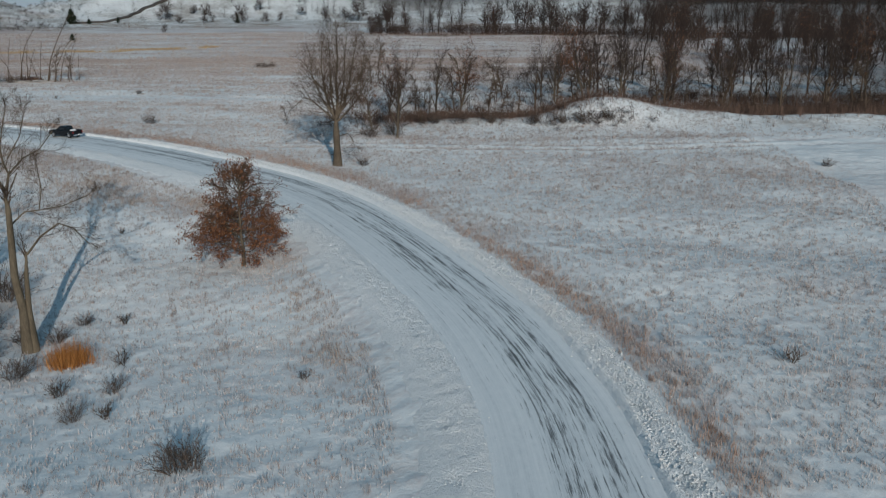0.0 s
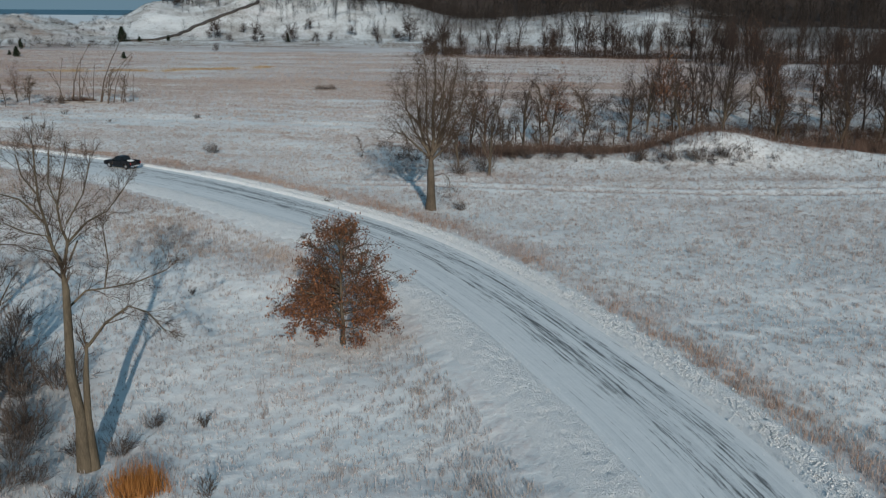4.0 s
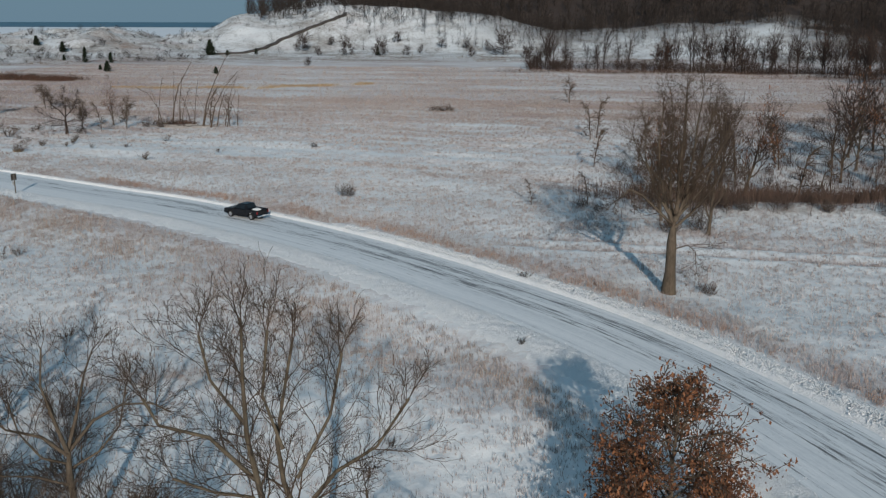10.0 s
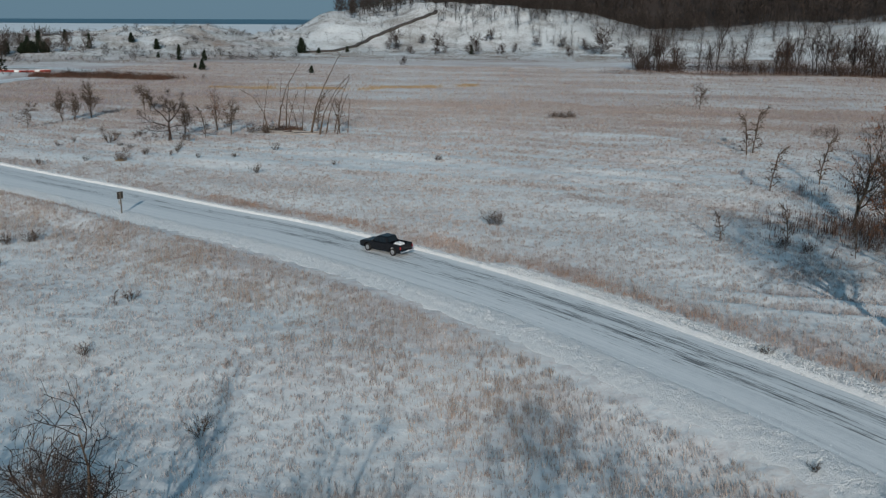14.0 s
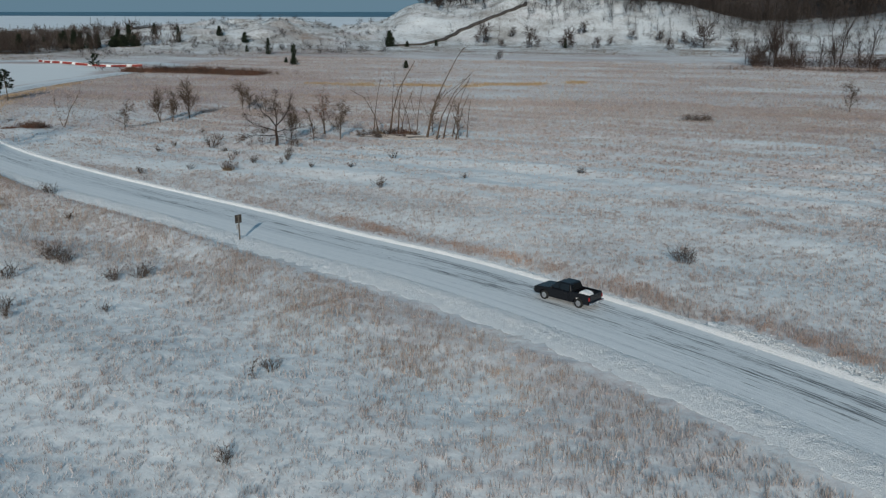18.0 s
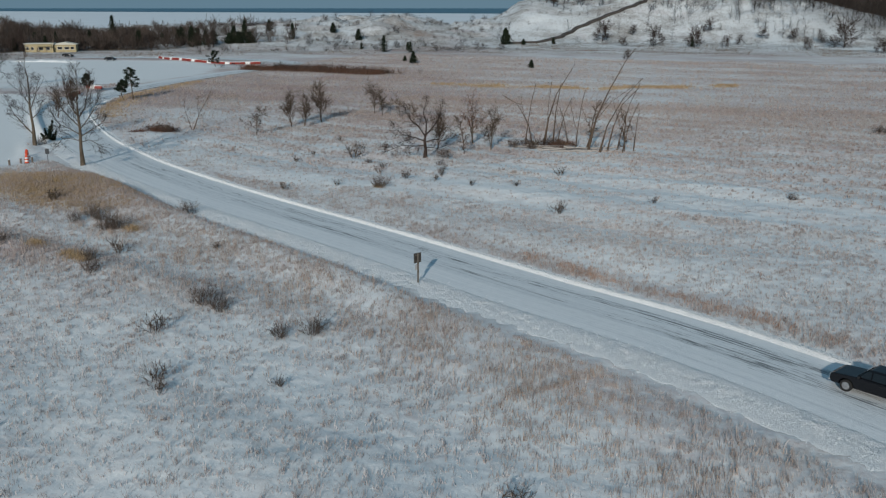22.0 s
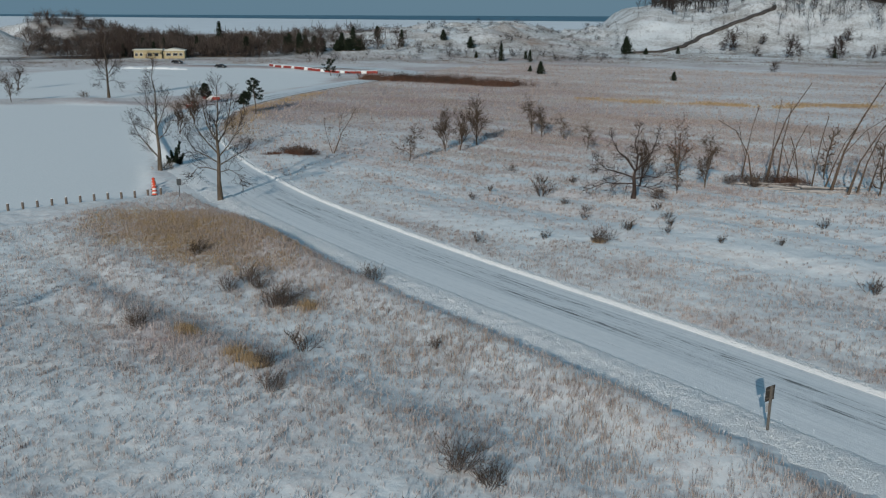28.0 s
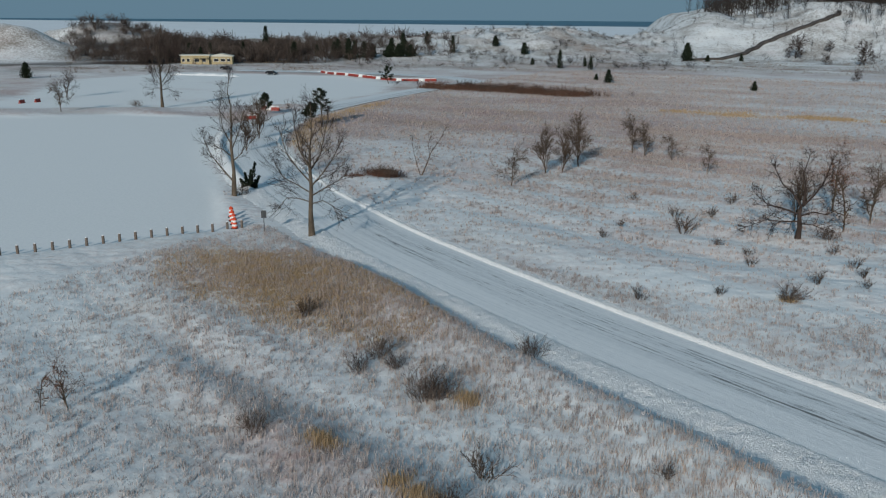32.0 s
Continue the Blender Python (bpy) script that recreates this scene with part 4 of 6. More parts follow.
# Three out-of-view trees, added to deepen the shadows inside the bend.
plant("wide_a", -53.5, 67, 11, 300, "bare tree among brush inside the bend")
plant("tall_b", -60, 73, 12, 10, "bare tree among brush inside the bend")
plant("tall_b", -44.5, 60.5, 12, 80, "bare tree among brush inside the bend")
# Out-of-view trees, set here for the shadow they throw over the snow.
plant("tall_a", -28, 12.5, 12, 40, "unseen bare tree near the start of the bend")
plant("wide_a", -12, 9.5, 11, 200, "unseen bare tree near the start of the bend")

# the grove
for k, x, y, h in [("tall_a", -6.5, 131, 13), ("leafy_a", -10.5, 136.5, 11), ("tall_b", -7, 148, 14.5), ("tall_a", -1, 156, 15), ("leafy_a", 3.5, 161, 14), ("leafy_a", -9, 158, 13), ("wide_a", 12.5, 184, 11), ("wide_a", 5, 190, 11),
                   ("tall_b", 17.5, 168, 13), ("tall_a", 22, 176, 14), ("leafy_a", 27, 172, 15), ("tall_b", 20, 181, 13), ("leafy_a", 24, 186, 14), ("tall_a", 33, 168, 15), ("tall_b", 36, 178, 14), ("tall_b", 40, 162, 15), ("leafy_a", 44, 172, 12),
                   ("tall_a", 47, 183, 14), ("wide_a", 50, 162, 14), ("tall_b", 55, 172, 15), ("tall_a", 60, 160, 15), ("leafy_a", 58, 186, 13), ("tall_b", 66, 156, 17), ("wide_a", 63, 175, 13), ("tall_a", 71, 166, 15), ("tall_b", 74, 183, 15),
                   ("leafy_a", 80, 160, 14), ("tall_a", 82, 175, 15), ("tall_b", 88, 165, 15), ("wide_a", 92, 182, 13), ("tall_a", 98, 170, 15), ("tall_b", 31, 196, 13), ("tall_a", 43, 204, 13), ("leafy_a", 54, 210, 13), ("tall_b", 68, 204, 14), ("tall_a", 80, 208, 14),
                   ("wide_a", 24.5, 150.5, 11), ("tall_b", 104, 192, 14), ("tall_a", 112, 178, 15), ("leafy_a", 95, 210, 14)]:
    plant(k, x, y, h, group=GROVE)
for i in range(30):
    x, y = rng.uniform(30, 125), rng.uniform(164, 232)
    plant(("far_a", "far_b", "far_leafy", "far_b")[i % 4], x, y, rng.uniform(11, 17), group=GROVE)
for i in range(115):
    x, y = rng.uniform(80, 240), rng.uniform(205, 400)
    plant(("far_a", "far_b", "far_leafy", "far_b")[i % 4], x, y, rng.uniform(12, 19), group="trees of the woodland edge")
for i in range(40):
    x, y = rng.uniform(-8, 105), rng.uniform(150, 190)
    plant("sapling", x, y, rng.uniform(4, 9), label="thin bare sapling in the grove", group="saplings of the grove")
for x, y, h in [(-24.6, 144, 3.5), (-18, 146, 4.3), (-13, 140, 3), (1, 150, 5), (10, 152, 5), (-4, 150, 6), (14, 160, 6), (-15.2, 203, 7), (-14, 205.5, 8), (-16, 172, 6), (-9, 178, 7), (17, 153, 4), (30, 158, 6), (46, 155, 5), (-3, 140, 3), (35, 190, 6), (54, 152, 5)]:
    plant("sapling", x, y, h)
plant("small_b", -17.5, 273, 7.6, label="lone thin bare tree on a patch of brush")

# the far row and the wooded slope under the dune
ROW = "trees of the far row"
for i in range(105):
    x = rng.uniform(-34, 178)
    y = 427 - 0.28 * max(0, x) + abs(rng.normal(0, 11)) - 4
    plant(("far_a", "far_b", "far_a", "far_b", "far_a", "far_leafy")[int(rng.integers(0, 6))], x, y, 10 + 11 * rng.random(), group=ROW)
for x, y, h in [(-49.3, 575, 17), (-34.8, 529.7, 8), (-66, 552, 7), (-90, 612, 8), (-74, 610, 7), (-118.5, 556, 12.5), (-138.3, 556, 12), (-173, 590, 13.5), (-154, 552, 6), (-120.5, 628, 9), (-129.7, 439.4, 4.5), (-27.7, 425, 8.5), (-104, 560, 7), (-160, 610, 7), (-100, 590, 6), (-60, 600, 8)]:
    plant("round_tree", x, y, h, label="bushy bare tree at the foot of the dune")

# the middle of the meadow
for k, x, y, h, lab in [("small_b", -147, 208.5, 6.2, ""), ("small_a", -147.5, 220.5, 7.6, ""), ("small_a", -145.5, 221.5, 7.2, ""), ("small_a", -145.6, 228, 9, ""), ("small_b", -143.5, 246, 7.6, ""),
                        ("small_b", -136, 242, 5.2, ""), ("small_b", -127.5, 229.5, 4.8, ""), ("leafy_a", -109.6, 212.5, 9.0, "small tree with a few dry brown leaves"),
                        ("small_a", -112.5, 205, 7, ""), ("small_b", -105.6, 209.6, 7.8, ""), ("sapling", -107.5, 203, 6, ""), ("sapling", -93, 222, 7, ""), ("sapling", -86, 214, 6.5, ""), ("small_b", -140.8, 244, 7.0, "")]:
    plant(k, x, y, h, label=lab or None)

V_LINES = [
    (1, 0.10, 0.025, 0.3, [(0.0, -0.3), (0.8, 1.6), (1.4, 3.2), (2.6, 5.0), (3.2, 6.2)]),
    (1, 0.07, 0.02, 0.3, [(0.0, -0.2), (-0.5, 1.6), (-0.9, 3.0), (-1.2, 4.6)]),
    (1, 0.05, 0.02, 0.2, [(1.2, 2.8), (1.0, 4.2), (1.4, 5.4)]),
]
grown("bare_tree", 48, V_LINES, dict(BUSHY, crown=1.5, levels=4, kids=(3, 3, 3, 3)), "two-stemmed bare tree leaning over the snow", at(-161.6, 210.4, 30), M_TWIG, M_TWIG, per=0.5, fat=1.2)
W_LINES = [
    (0, 0.24, 0.18, 0.95, [(0.0, -0.4), (0.1, 1.2), (-0.05, 2.4), (0.1, 3.4)]),
    (1, 0.12, 0.03, 0.1, [(0.0, 3.2), (-1.0, 4.6), (-2.0, 5.4), (-2.6, 6.6)]),
    (1, 0.12, 0.03, 0.1, [(0.1, 3.4), (0.2, 5.0), (-0.3, 6.4), (0.2, 8.0)]),
    (1, 0.11, 0.03, 0.1, [(0.1, 3.3), (1.2, 4.4), (2.0, 5.6), (2.4, 7.2)]),
    (1, 0.10, 0.02, 0.1, [(0.0, 2.4), (-1.6, 3.0), (-3.2, 3.4), (-4.4, 4.4)]),
    (1, 0.09, 0.02, 0.1, [(0.0, 1.8), (-1.6, 1.7), (-3.2, 1.9), (-4.8, 1.3)]),
    (1, 0.09, 0.02, 0.1, [(0.05, 2.2), (1.4, 2.6), (2.6, 2.4), (3.6, 3.0)]),
    (1, 0.07, 0.02, 0.1, [(0.05, 1.6), (1.2, 1.5), (2.4, 1.0)]),
]
grown("bare_tree", 46, W_LINES, dict(BUSHY, crown=2.0, kids=(4, 4, 4, 3), spread=0.8, up=0.03, wobble=0.28), "low dark bare tree with spreading crooked limbs", at(-110.8, 196.3, 30), M_TWIG_DARK, M_TWIG_DARK, per=0.4, fat=1.7)

# trees at the bend and the car park
R_LINES = [
    (0, 0.25, 0.11, 0.6, [(0.0, -0.4), (-0.05, 2.5), (0.08, 5.0), (0.0, 7.2), (0.1, 9.2)]),
    (1, 0.09, 0.02, 0.1, [(0.1, 9.0), (0.3, 10.6), (0.2, 12.8)]),
    (1, 0.09, 0.02, 0.1, [(0.0, 7.0), (-0.8, 8.6), (-1.2, 10.4), (-1.3, 12.0)]),
    (1, 0.09, 0.02, 0.1, [(0.05, 6.6), (1.0, 8.0), (1.5, 10.0), (1.8, 11.6)]),
    (1, 0.08, 0.02, 0.1, [(0.0, 5.4), (-1.2, 6.8), (-2.2, 8.4), (-2.6, 10.0)]),
    (1, 0.08, 0.02, 0.1, [(0.05, 5.0), (1.3, 6.4), (2.3, 7.8), (3.0, 9.2)]),
    (1, 0.07, 0.02, 0.1, [(0.0, 4.4), (-1.3, 5.2), (-2.5, 5.9), (-3.1, 7.0)]),
    (1, 0.07, 0.02, 0.1, [(0.05, 4.1), (1.4, 4.9), (2.6, 5.6), (3.4, 6.2)]),
    (1, 0.06, 0.02, 0.1, [(0.0, 3.5), (-1.2, 3.9), (-2.3, 3.9), (-2.9, 3.2)]),
    (1, 0.05, 0.02, 0.1, [(0.0, 3.3), (1.2, 3.7), (2.1, 3.3), (2.6, 2.6)]),
]
L_LINES = [
    (0, 0.24, 0.12, 0.75, [(0.0, -0.4), (0.1, 3.0), (-0.05, 6.0), (0.15, 9.0)]),
    (1, 0.10, 0.02, 0.1, [(0.15, 8.8), (0.3, 10.6), (-0.1, 12.2), (0.2, 14.0)]),
    (1, 0.11, 0.025, 0.1, [(0.0, 1.8), (-1.3, 3.4), (-2.4, 5.0), (-3.2, 6.8)]),
    (1, 0.08, 0.02, 0.1, [(0.0, 6.0), (-0.9, 8.0), (-1.2, 10.5)]),
    (1, 0.08, 0.02, 0.1, [(0.0, 5.6), (0.9, 7.6), (1.5, 9.8)]),
    (1, 0.07, 0.02, 0.1, [(0.05, 4.2), (1.2, 5.2), (1.9, 6.8)]),
    (1, 0.07, 0.02, 0.1, [(0.0, 4.6), (-1.0, 5.6), (-1.9, 6.0)]),
]
FINE = dict(BUSHY, crown=2.3, kids=(4, 4, 4, 3), spread=0.65, up=0.1, levels=4)
bend_tree = grown("bare_tree", 44, R_LINES, FINE, "bare tree with a straight trunk at the road bend", at(-152.2, 174.3, 30), M_BARK, M_TWIG_DARK, per=0.28, fat=1.3)
bend_tree["tall"], bend_tree["used"] = 13.0, 1
kinds["bend_tree"] = bend_tree
grown("bare_tree", 45, L_LINES, FINE, "tall bare tree with a forked low limb beside the car park", at(-172.2, 185.2, 30), M_BARK, M_TWIG_DARK, per=0.3, fat=1.3)
plant("small_b", -214, 236, 7.5, label="thin bare tree beside the car park")
plant("small_a", -196, 214, 7, label="bushy bare tree on the verge of the car park")
plant("small_a", -204, 226, 7.5, label="bushy bare tree on the verge of the car park")
plant("bend_tree", -259.5, 256.5, 15.5, 100, label="spreading bare tree between the two car parks")
plant("small_b", -270.5, 237.5, 8.5, label="thin bare tree between the two car parks")
plant("wide_a", -300, 262, 10, label="spreading bare tree between the two car parks")


# ---- leaning snags and fallen logs ----
def snag(x, y, turn, lines, label, seed):
    lines = [(a, r0 * 0.62, r1 * 0.62, b, line) for a, r0, r1, b, line in lines]
    return grown("dead_tree", seed, lines, dict(BUSHY, crown=1.6, levels=3, kids=(2, 2, 2, 2)), label, at(x, y, turn), M_TWIG, M_TWIG, 7, "leaning dead trees in the meadow", per=1.1)


snag(-99.5, 217.5, 25, [(0, 0.24, 0.05, 0.4, [(0, -0.3), (0.6, 4), (1.8, 8), (4.5, 12.5)]), (1, 0.09, 0.03, 0.4, [(0.5, 3.5), (0.6, 6.5), (1.0, 10)])], "thin dead tree leaning over fallen logs", 31)
snag(-101, 216.5, 25, [(0, 0.15, 0.03, 0.5, [(0, -0.3), (-0.8, 3.5), (-2.6, 6.6), (-5, 8)])], "thin dead stem arching to the snow", 32)
snag(-98.3, 218.5, 25, [(0, 0.18, 0.04, 0.4, [(0, -0.3), (0.3, 5), (1.0, 9.5)])], "thin dead tree leaning over fallen logs", 33)
snag(-91.5, 213.5, 25, [(0, 0.24, 0.04, 0.35, [(0, -0.3), (1.1, 5), (2.8, 9), (5.2, 13.5), (6.5, 15.2)]), (1, 0.08, 0.03, 0.3, [(1.0, 4.6), (3.2, 7.5), (6, 9.5)])], "tall thin dead tree leaning far over", 34)
snag(-89.5, 212.5, 25, [(0, 0.20, 0.04, 0.4, [(0, -0.3), (1.0, 4), (3.2, 8), (6.0, 11)])], "tall thin dead tree leaning far over", 35)
snag(-88.6, 213.5, 25, [(0, 0.17, 0.03, 0.4, [(0, -0.3), (0.8, 3.6), (2.0, 7), (4.4, 9.5)])], "thin dead tree leaning over fallen logs", 36)


for i, (x, y, u, h) in enumerate([(-97.2, 216.5, 2.2, 7.5), (-95.6, 217.8, -1.6, 6.0), (-93.8, 215.0, 1.2, 9.0), (-92.4, 216.2, 3.4, 8.0), (-87.4, 214.8, 3.0, 10.0), (-86.2, 212.8, 2.2, 7.5), (-102.6, 217.6, 1.5, 9.5), (-85.0, 215.6, 0.6, 6.2)]):
    snag(x, y, 25, [(0, 0.13, 0.04, 0.3, [(0, -0.3), (0.25 * u, h * 0.35), (0.55 * u, h * 0.7), (u, h)]), (1, 0.06, 0.03, 0.2, [(0.2 * u, h * 0.3), (0.2 * u - 0.6, h * 0.5), (0.1 * u - 1.0, h * 0.72)])], "thin bare stem among the leaning dead trees", 200 + i)


def log_at(x, y, turn, length, r, z=0.0, label="pale fallen log lying on the snow"):
    bm = bmesh.new()
    rings = []
    for i in range(7):
        f = i / 6
        c = Vector(((f - 0.5) * length, 0.12 * math.sin(f * 5 + x), 0.06 * math.sin(f * 7 + y)))
        rr = r * (1.1 - 0.45 * f)
        rings.append([bm.verts.new(c + Vector((0, math.cos(a) * rr, math.sin(a) * rr))) for a in np.linspace(0, 6.283, 8, endpoint=False)])
    for a, b in zip(rings, rings[1:]):
        for j in range(8):
            bm.faces.new((a[j], a[(j + 1) % 8], b[(j + 1) % 8], b[j]))
    bm.faces.new(rings[0][::-1])
    bm.faces.new(rings[-1])
    ob = part("log", bm, M_LOG)
    ob.matrix_world = pose(x, y, float(height(x, y)[0]) + r * 0.7 + z, 0, 0, turn)
    return tagged(ob, label, "log", "fallen logs under the dead trees")


M_LOG = plain("weathered_wood", (0.36, 0.33, 0.31), 0.85, vary=0.3, scale=3)
for i in range(13):
    log_at(-95.5 + rng.uniform(-4.5, 6), 213.5 + rng.uniform(-1.6, 2.2), 14 + rng.uniform(-16, 16), rng.uniform(3, 8), rng.uniform(0.09, 0.17), 0.12 * (i % 3))
for x, y, t in [(-99, 207, -20), (-91, 205, 10), (-96, 200, 160)]:
    log_at(x, y, t, 3.0, 0.07, 0, "thin fallen branch lying on the snow")


# ---- evergreens ----
def cedar(m, tall, wide, seed, label, name="cedar"):
    """A narrow evergreen: a trunk and tiers of small needle sprays."""
    g = np.random.default_rng(seed)
    tree = thing(name, m, label, "tree", "cedars of the meadow" if name == "cedar" else "")
    bm = bmesh.new()
    bmesh.ops.create_cone(bm, cap_ends=True, segments=7, radius1=0.12, radius2=0.03, depth=tall * 0.9)
    bmesh.ops.translate(bm, verts=bm.verts, vec=(0, 0, tall * 0.44))
    part("trunk", bm, M_BARK, tree)
    n = 900
    f = g.uniform(0.04, 1, n)
    a = g.uniform(0, 6.283, n)
    lob = 0.75 + 0.25 * np.sin(a * 3 + seed) + 0.15 * np.sin(f * 23 + a)
    r = wide * 0.5 * np.minimum(1, (1.03 - f) * 1.5) * lob * g.uniform(0.45, 1.05, n)
    spots = [((math.cos(b) * q, math.sin(b) * q, tall * h), 0.07 * wide, 2) for b, q, h in zip(a, r, f)]
    part("crown", leaf_mesh("crown", spots, 0.11 * max(1.2, wide * 0.6), seed, 0.8), M_PINE, tree, "dark green needle sprays")
    return tree


for i, (x, y, h, w) in enumerate([(-243.5, 456, 7.5, 3.2), (-215.4, 546, 8.2, 6.5), (-198, 387, 4.2, 3.0), (-152, 384, 2.6, 2.2), (-228.5, 452, 5.0, 2.2), (-238, 470, 3.6, 2.0), (-206, 548, 3.0, 2.6), (-367, 299, 4.8, 4.2), (-193, 560, 3.4, 2.4),
                                  (-262, 470, 3, 2), (-205, 395, 2, 1.6), (-120, 556, 5, 3), (-305, 520, 5, 4)]):
    cedar(at(x, y), h, w, 50 + i, "dark narrow cedar standing in the snowy meadow")


def juniper(m, tall, seed, label):
    """A low evergreen of several leaning pointed spikes."""
    g = np.random.default_rng(seed)
    tree = thing("juniper", m, label, "tree")
    bm = bmesh.new()
    bmesh.ops.create_cone(bm, cap_ends=True, segments=7, radius1=0.1, radius2=0.03, depth=1.6)
    bmesh.ops.translate(bm, verts=bm.verts, vec=(0, 0, 0.6))
    part("trunk", bm, M_BARK, tree)
    for u, v, k in ((0.55, 0.1, 1.0), (0.05, 0.4, 0.72), (-0.45, 0.0, 0.62), (-0.9, -0.2, 0.42), (0.2, -0.4, 0.55), (0.9, 0.2, 0.5)):
        f = g.uniform(0.02, 1, 260)
        a, q = g.uniform(0, 6.283, 260), (1.03 - f) * 0.5 * g.uniform(0.4, 1.0, 260)
        spots = [((0.35 * u + u * h * 0.9 + math.cos(b) * r, 0.35 * v + v * h + math.sin(b) * r, tall * k * h), 0.06, 2) for h, b, r in zip(f, a, q)]
        part("spray", leaf_mesh("spray", spots, 0.13, seed + int(10 * k), 0.8), M_PINE, tree, "dark pointed needle spike")
    return tree


juniper(at(-173.8, 189.8, 30), 3.4, 71, "dark low juniper with pointed tops beside the road")


def pine(m, tall, seed, label, low=0.45, wide=0.26):
    """A small pine: bare stem, few limbs and flat tufted crowns."""
    r = random.Random(seed)
    w = Wood(seed)
    pts = [Vector((0.25 * math.sin(i * 0.9 + seed), 0.2 * math.cos(i), tall * i / 7 - 0.2)) for i in range(8)]
    w.tubes.append((0, pts, [0.15 - 0.015 * i for i in range(8)]))
    spots = []
    for i in range(24):
        f = low + (0.98 - low) * i / 23
        a = i * 2.4 + 0.5 * math.sin(i * seed)
        reach = tall * wide * min(1.0, 2.2 * (1.06 - f)) ** 0.6 * r.uniform(0.45, 1.15) + 0.15
        q = pts[min(6, int(f * 7))].lerp(pts[min(7, int(f * 7) + 1)], f * 7 - int(f * 7))
        e = q + Vector((math.cos(a) * reach, math.sin(a) * reach, 0.3))
        w.tubes.append((1, [q, (q + e) * 0.5 + Vector((0, 0, 0.08)), e], [0.045, 0.03, 0.018]))
        spots += [(q.lerp(e, k)[:], 0.16, 46) for k in (0.6, 0.85, 1.0)]
    tree = thing("pine_tree", m, label, "tree", "pines at the road bend")
    part("trunk", w.mesh("trunk", 0, 1, 7), M_BARK, tree)
    part("crown", leaf_mesh("crown", spots, 0.14, seed, 0.7), M_PINE, tree, "dark tufts of pine needles")
    return tree


pine(at(-205.7, 246.2), 7.4, 81, "small ragged pine on the grassy corner of the bend")
pine(at(-228.6, 256.5), 4.4, 82, "small dark pine beside red barriers", 0.35, 0.3)
pine(at(-255.8, 346), 5.6, 83, "low rounded pine on the far meadow edge", 0.3, 0.42)
pine(at(-207.4, 245.0), 4.6, 84, "small ragged pine on the grassy corner of the bend")


# ---- woods that nobody could count ----
def wood_mesh(name, places, seeds, talls, opt, base_tall=14.0, thick=1.0):
    """One mesh of many simple bare trees."""
    models = []
    for s in seeds:
        w = Wood(s)
        o = dict(BASE, **opt)
        w.limb(Vector((0, 0, -1.0)), Vector((0, 0, 1)), base_tall * o.get("bole", 0.75), 0.10 * thick, 0, o)
        v, f, n = [], [], 0
        for level, pts, rad in w.tubes:
            for i, p in enumerate(pts):
                for j in range(3):
                    a = 2.0944 * j + level
                    r = max(rad[i], 0.055 * thick)
                    v.append((p.x + math.cos(a) * r, p.y + math.sin(a) * r, p.z + (0.3 * r if j == 1 else 0)))
            for i in range(len(pts) - 1):
                for j in range(3):
                    a, b = n + 3 * i + j, n + 3 * i + (j + 1) % 3
                    f.append((a, b, b + 3, a + 3))
            n += 3 * len(pts)
        v = np.array(v)
        v *= base_tall / v[:, 2].max()
        models.append((v, np.array(f)))
    vs, fs, n = [], [], 0
    g = np.random.default_rng(seeds[0])
    for (x, y, z), t in zip(places, talls):
        v, f = models[int(g.integers(0, len(models)))]
        a, k = g.uniform(0, 6.283), t / base_tall
        c, s = math.cos(a) * k, math.sin(a) * k
        vs.append(np.c_[v[:, 0] * c - v[:, 1] * s + x, v[:, 0] * s + v[:, 1] * c + y, v[:, 2] * k + z])
        fs.append(f + n)
        n += len(v)
    return mesh_from(name, np.vstack(vs), np.vstack(fs))


M_FAR_WOOD = island("far_wood", (0.020, 0.017, 0.016), (0.058, 0.045, 0.038))
SIMPLE = dict(levels=2, kids=(10, 5), fork=0.10, spread=0.75, crown=6.5, joints=2, least=1, shrink=0.6, wobble=0.16, up=0.12)


def scatter(n, seed, d0, d1, a0, a1, keep, eye=(-31, 51)):
    g = np.random.default_rng(seed)
    a = np.radians(g.uniform(a0, a1, n * 6))
    d = np.sqrt(g.uniform(d0 ** 2, d1 ** 2, n * 6))
    x, y = eye[0] - d * np.sin(a), eye[1] + d * np.cos(a)
    ok = g.uniform(0, 1, n * 6) < keep(x, y, d, np.degrees(a))
    x, y = x[ok][:n], y[ok][:n]
    return np.c_[x, y, height(x, y) - 0.3], g


p, g = scatter(1500, 91, 640, 930, -34, 18.6, lambda x, y, d, a: smooth(668, 730, d + 3.0 * np.maximum(0, 8 - a) + 20 * np.maximum(0, a - 12)) * smooth(18.6, 17.4, a))
tagged(part("wood", wood_mesh("wood", p, [91, 92, 93], g.uniform(13, 20, len(p)), SIMPLE, thick=1.8), M_FAR_WOOD), "dark leafless wood covering the dune hill", "wood", kind="stuff")
p, g = scatter(300, 294, 470, 660, -36, -14, lambda x, y, d, a: smooth(-13, -19, a + 2 * swell(x, y, 50, 3)))
tagged(part("wood", wood_mesh("wood", p, [294, 295], g.uniform(9, 16, len(p)), SIMPLE, thick=1.5), M_FAR_WOOD), "dark leafless wood at the foot of the dune", "wood", kind="stuff")
p, g = scatter(650, 194, 585, 690, -4, 12.5, lambda x, y, d, a: 0.1 + 0.9 * smooth(600, 660, d))
tagged(part("wood", wood_mesh("wood", p, [194, 195], g.uniform(6, 11, len(p)), SIMPLE, thick=1.0), M_FAR_WOOD), "thin bare trees on the upper dune slope", "wood", kind="stuff")
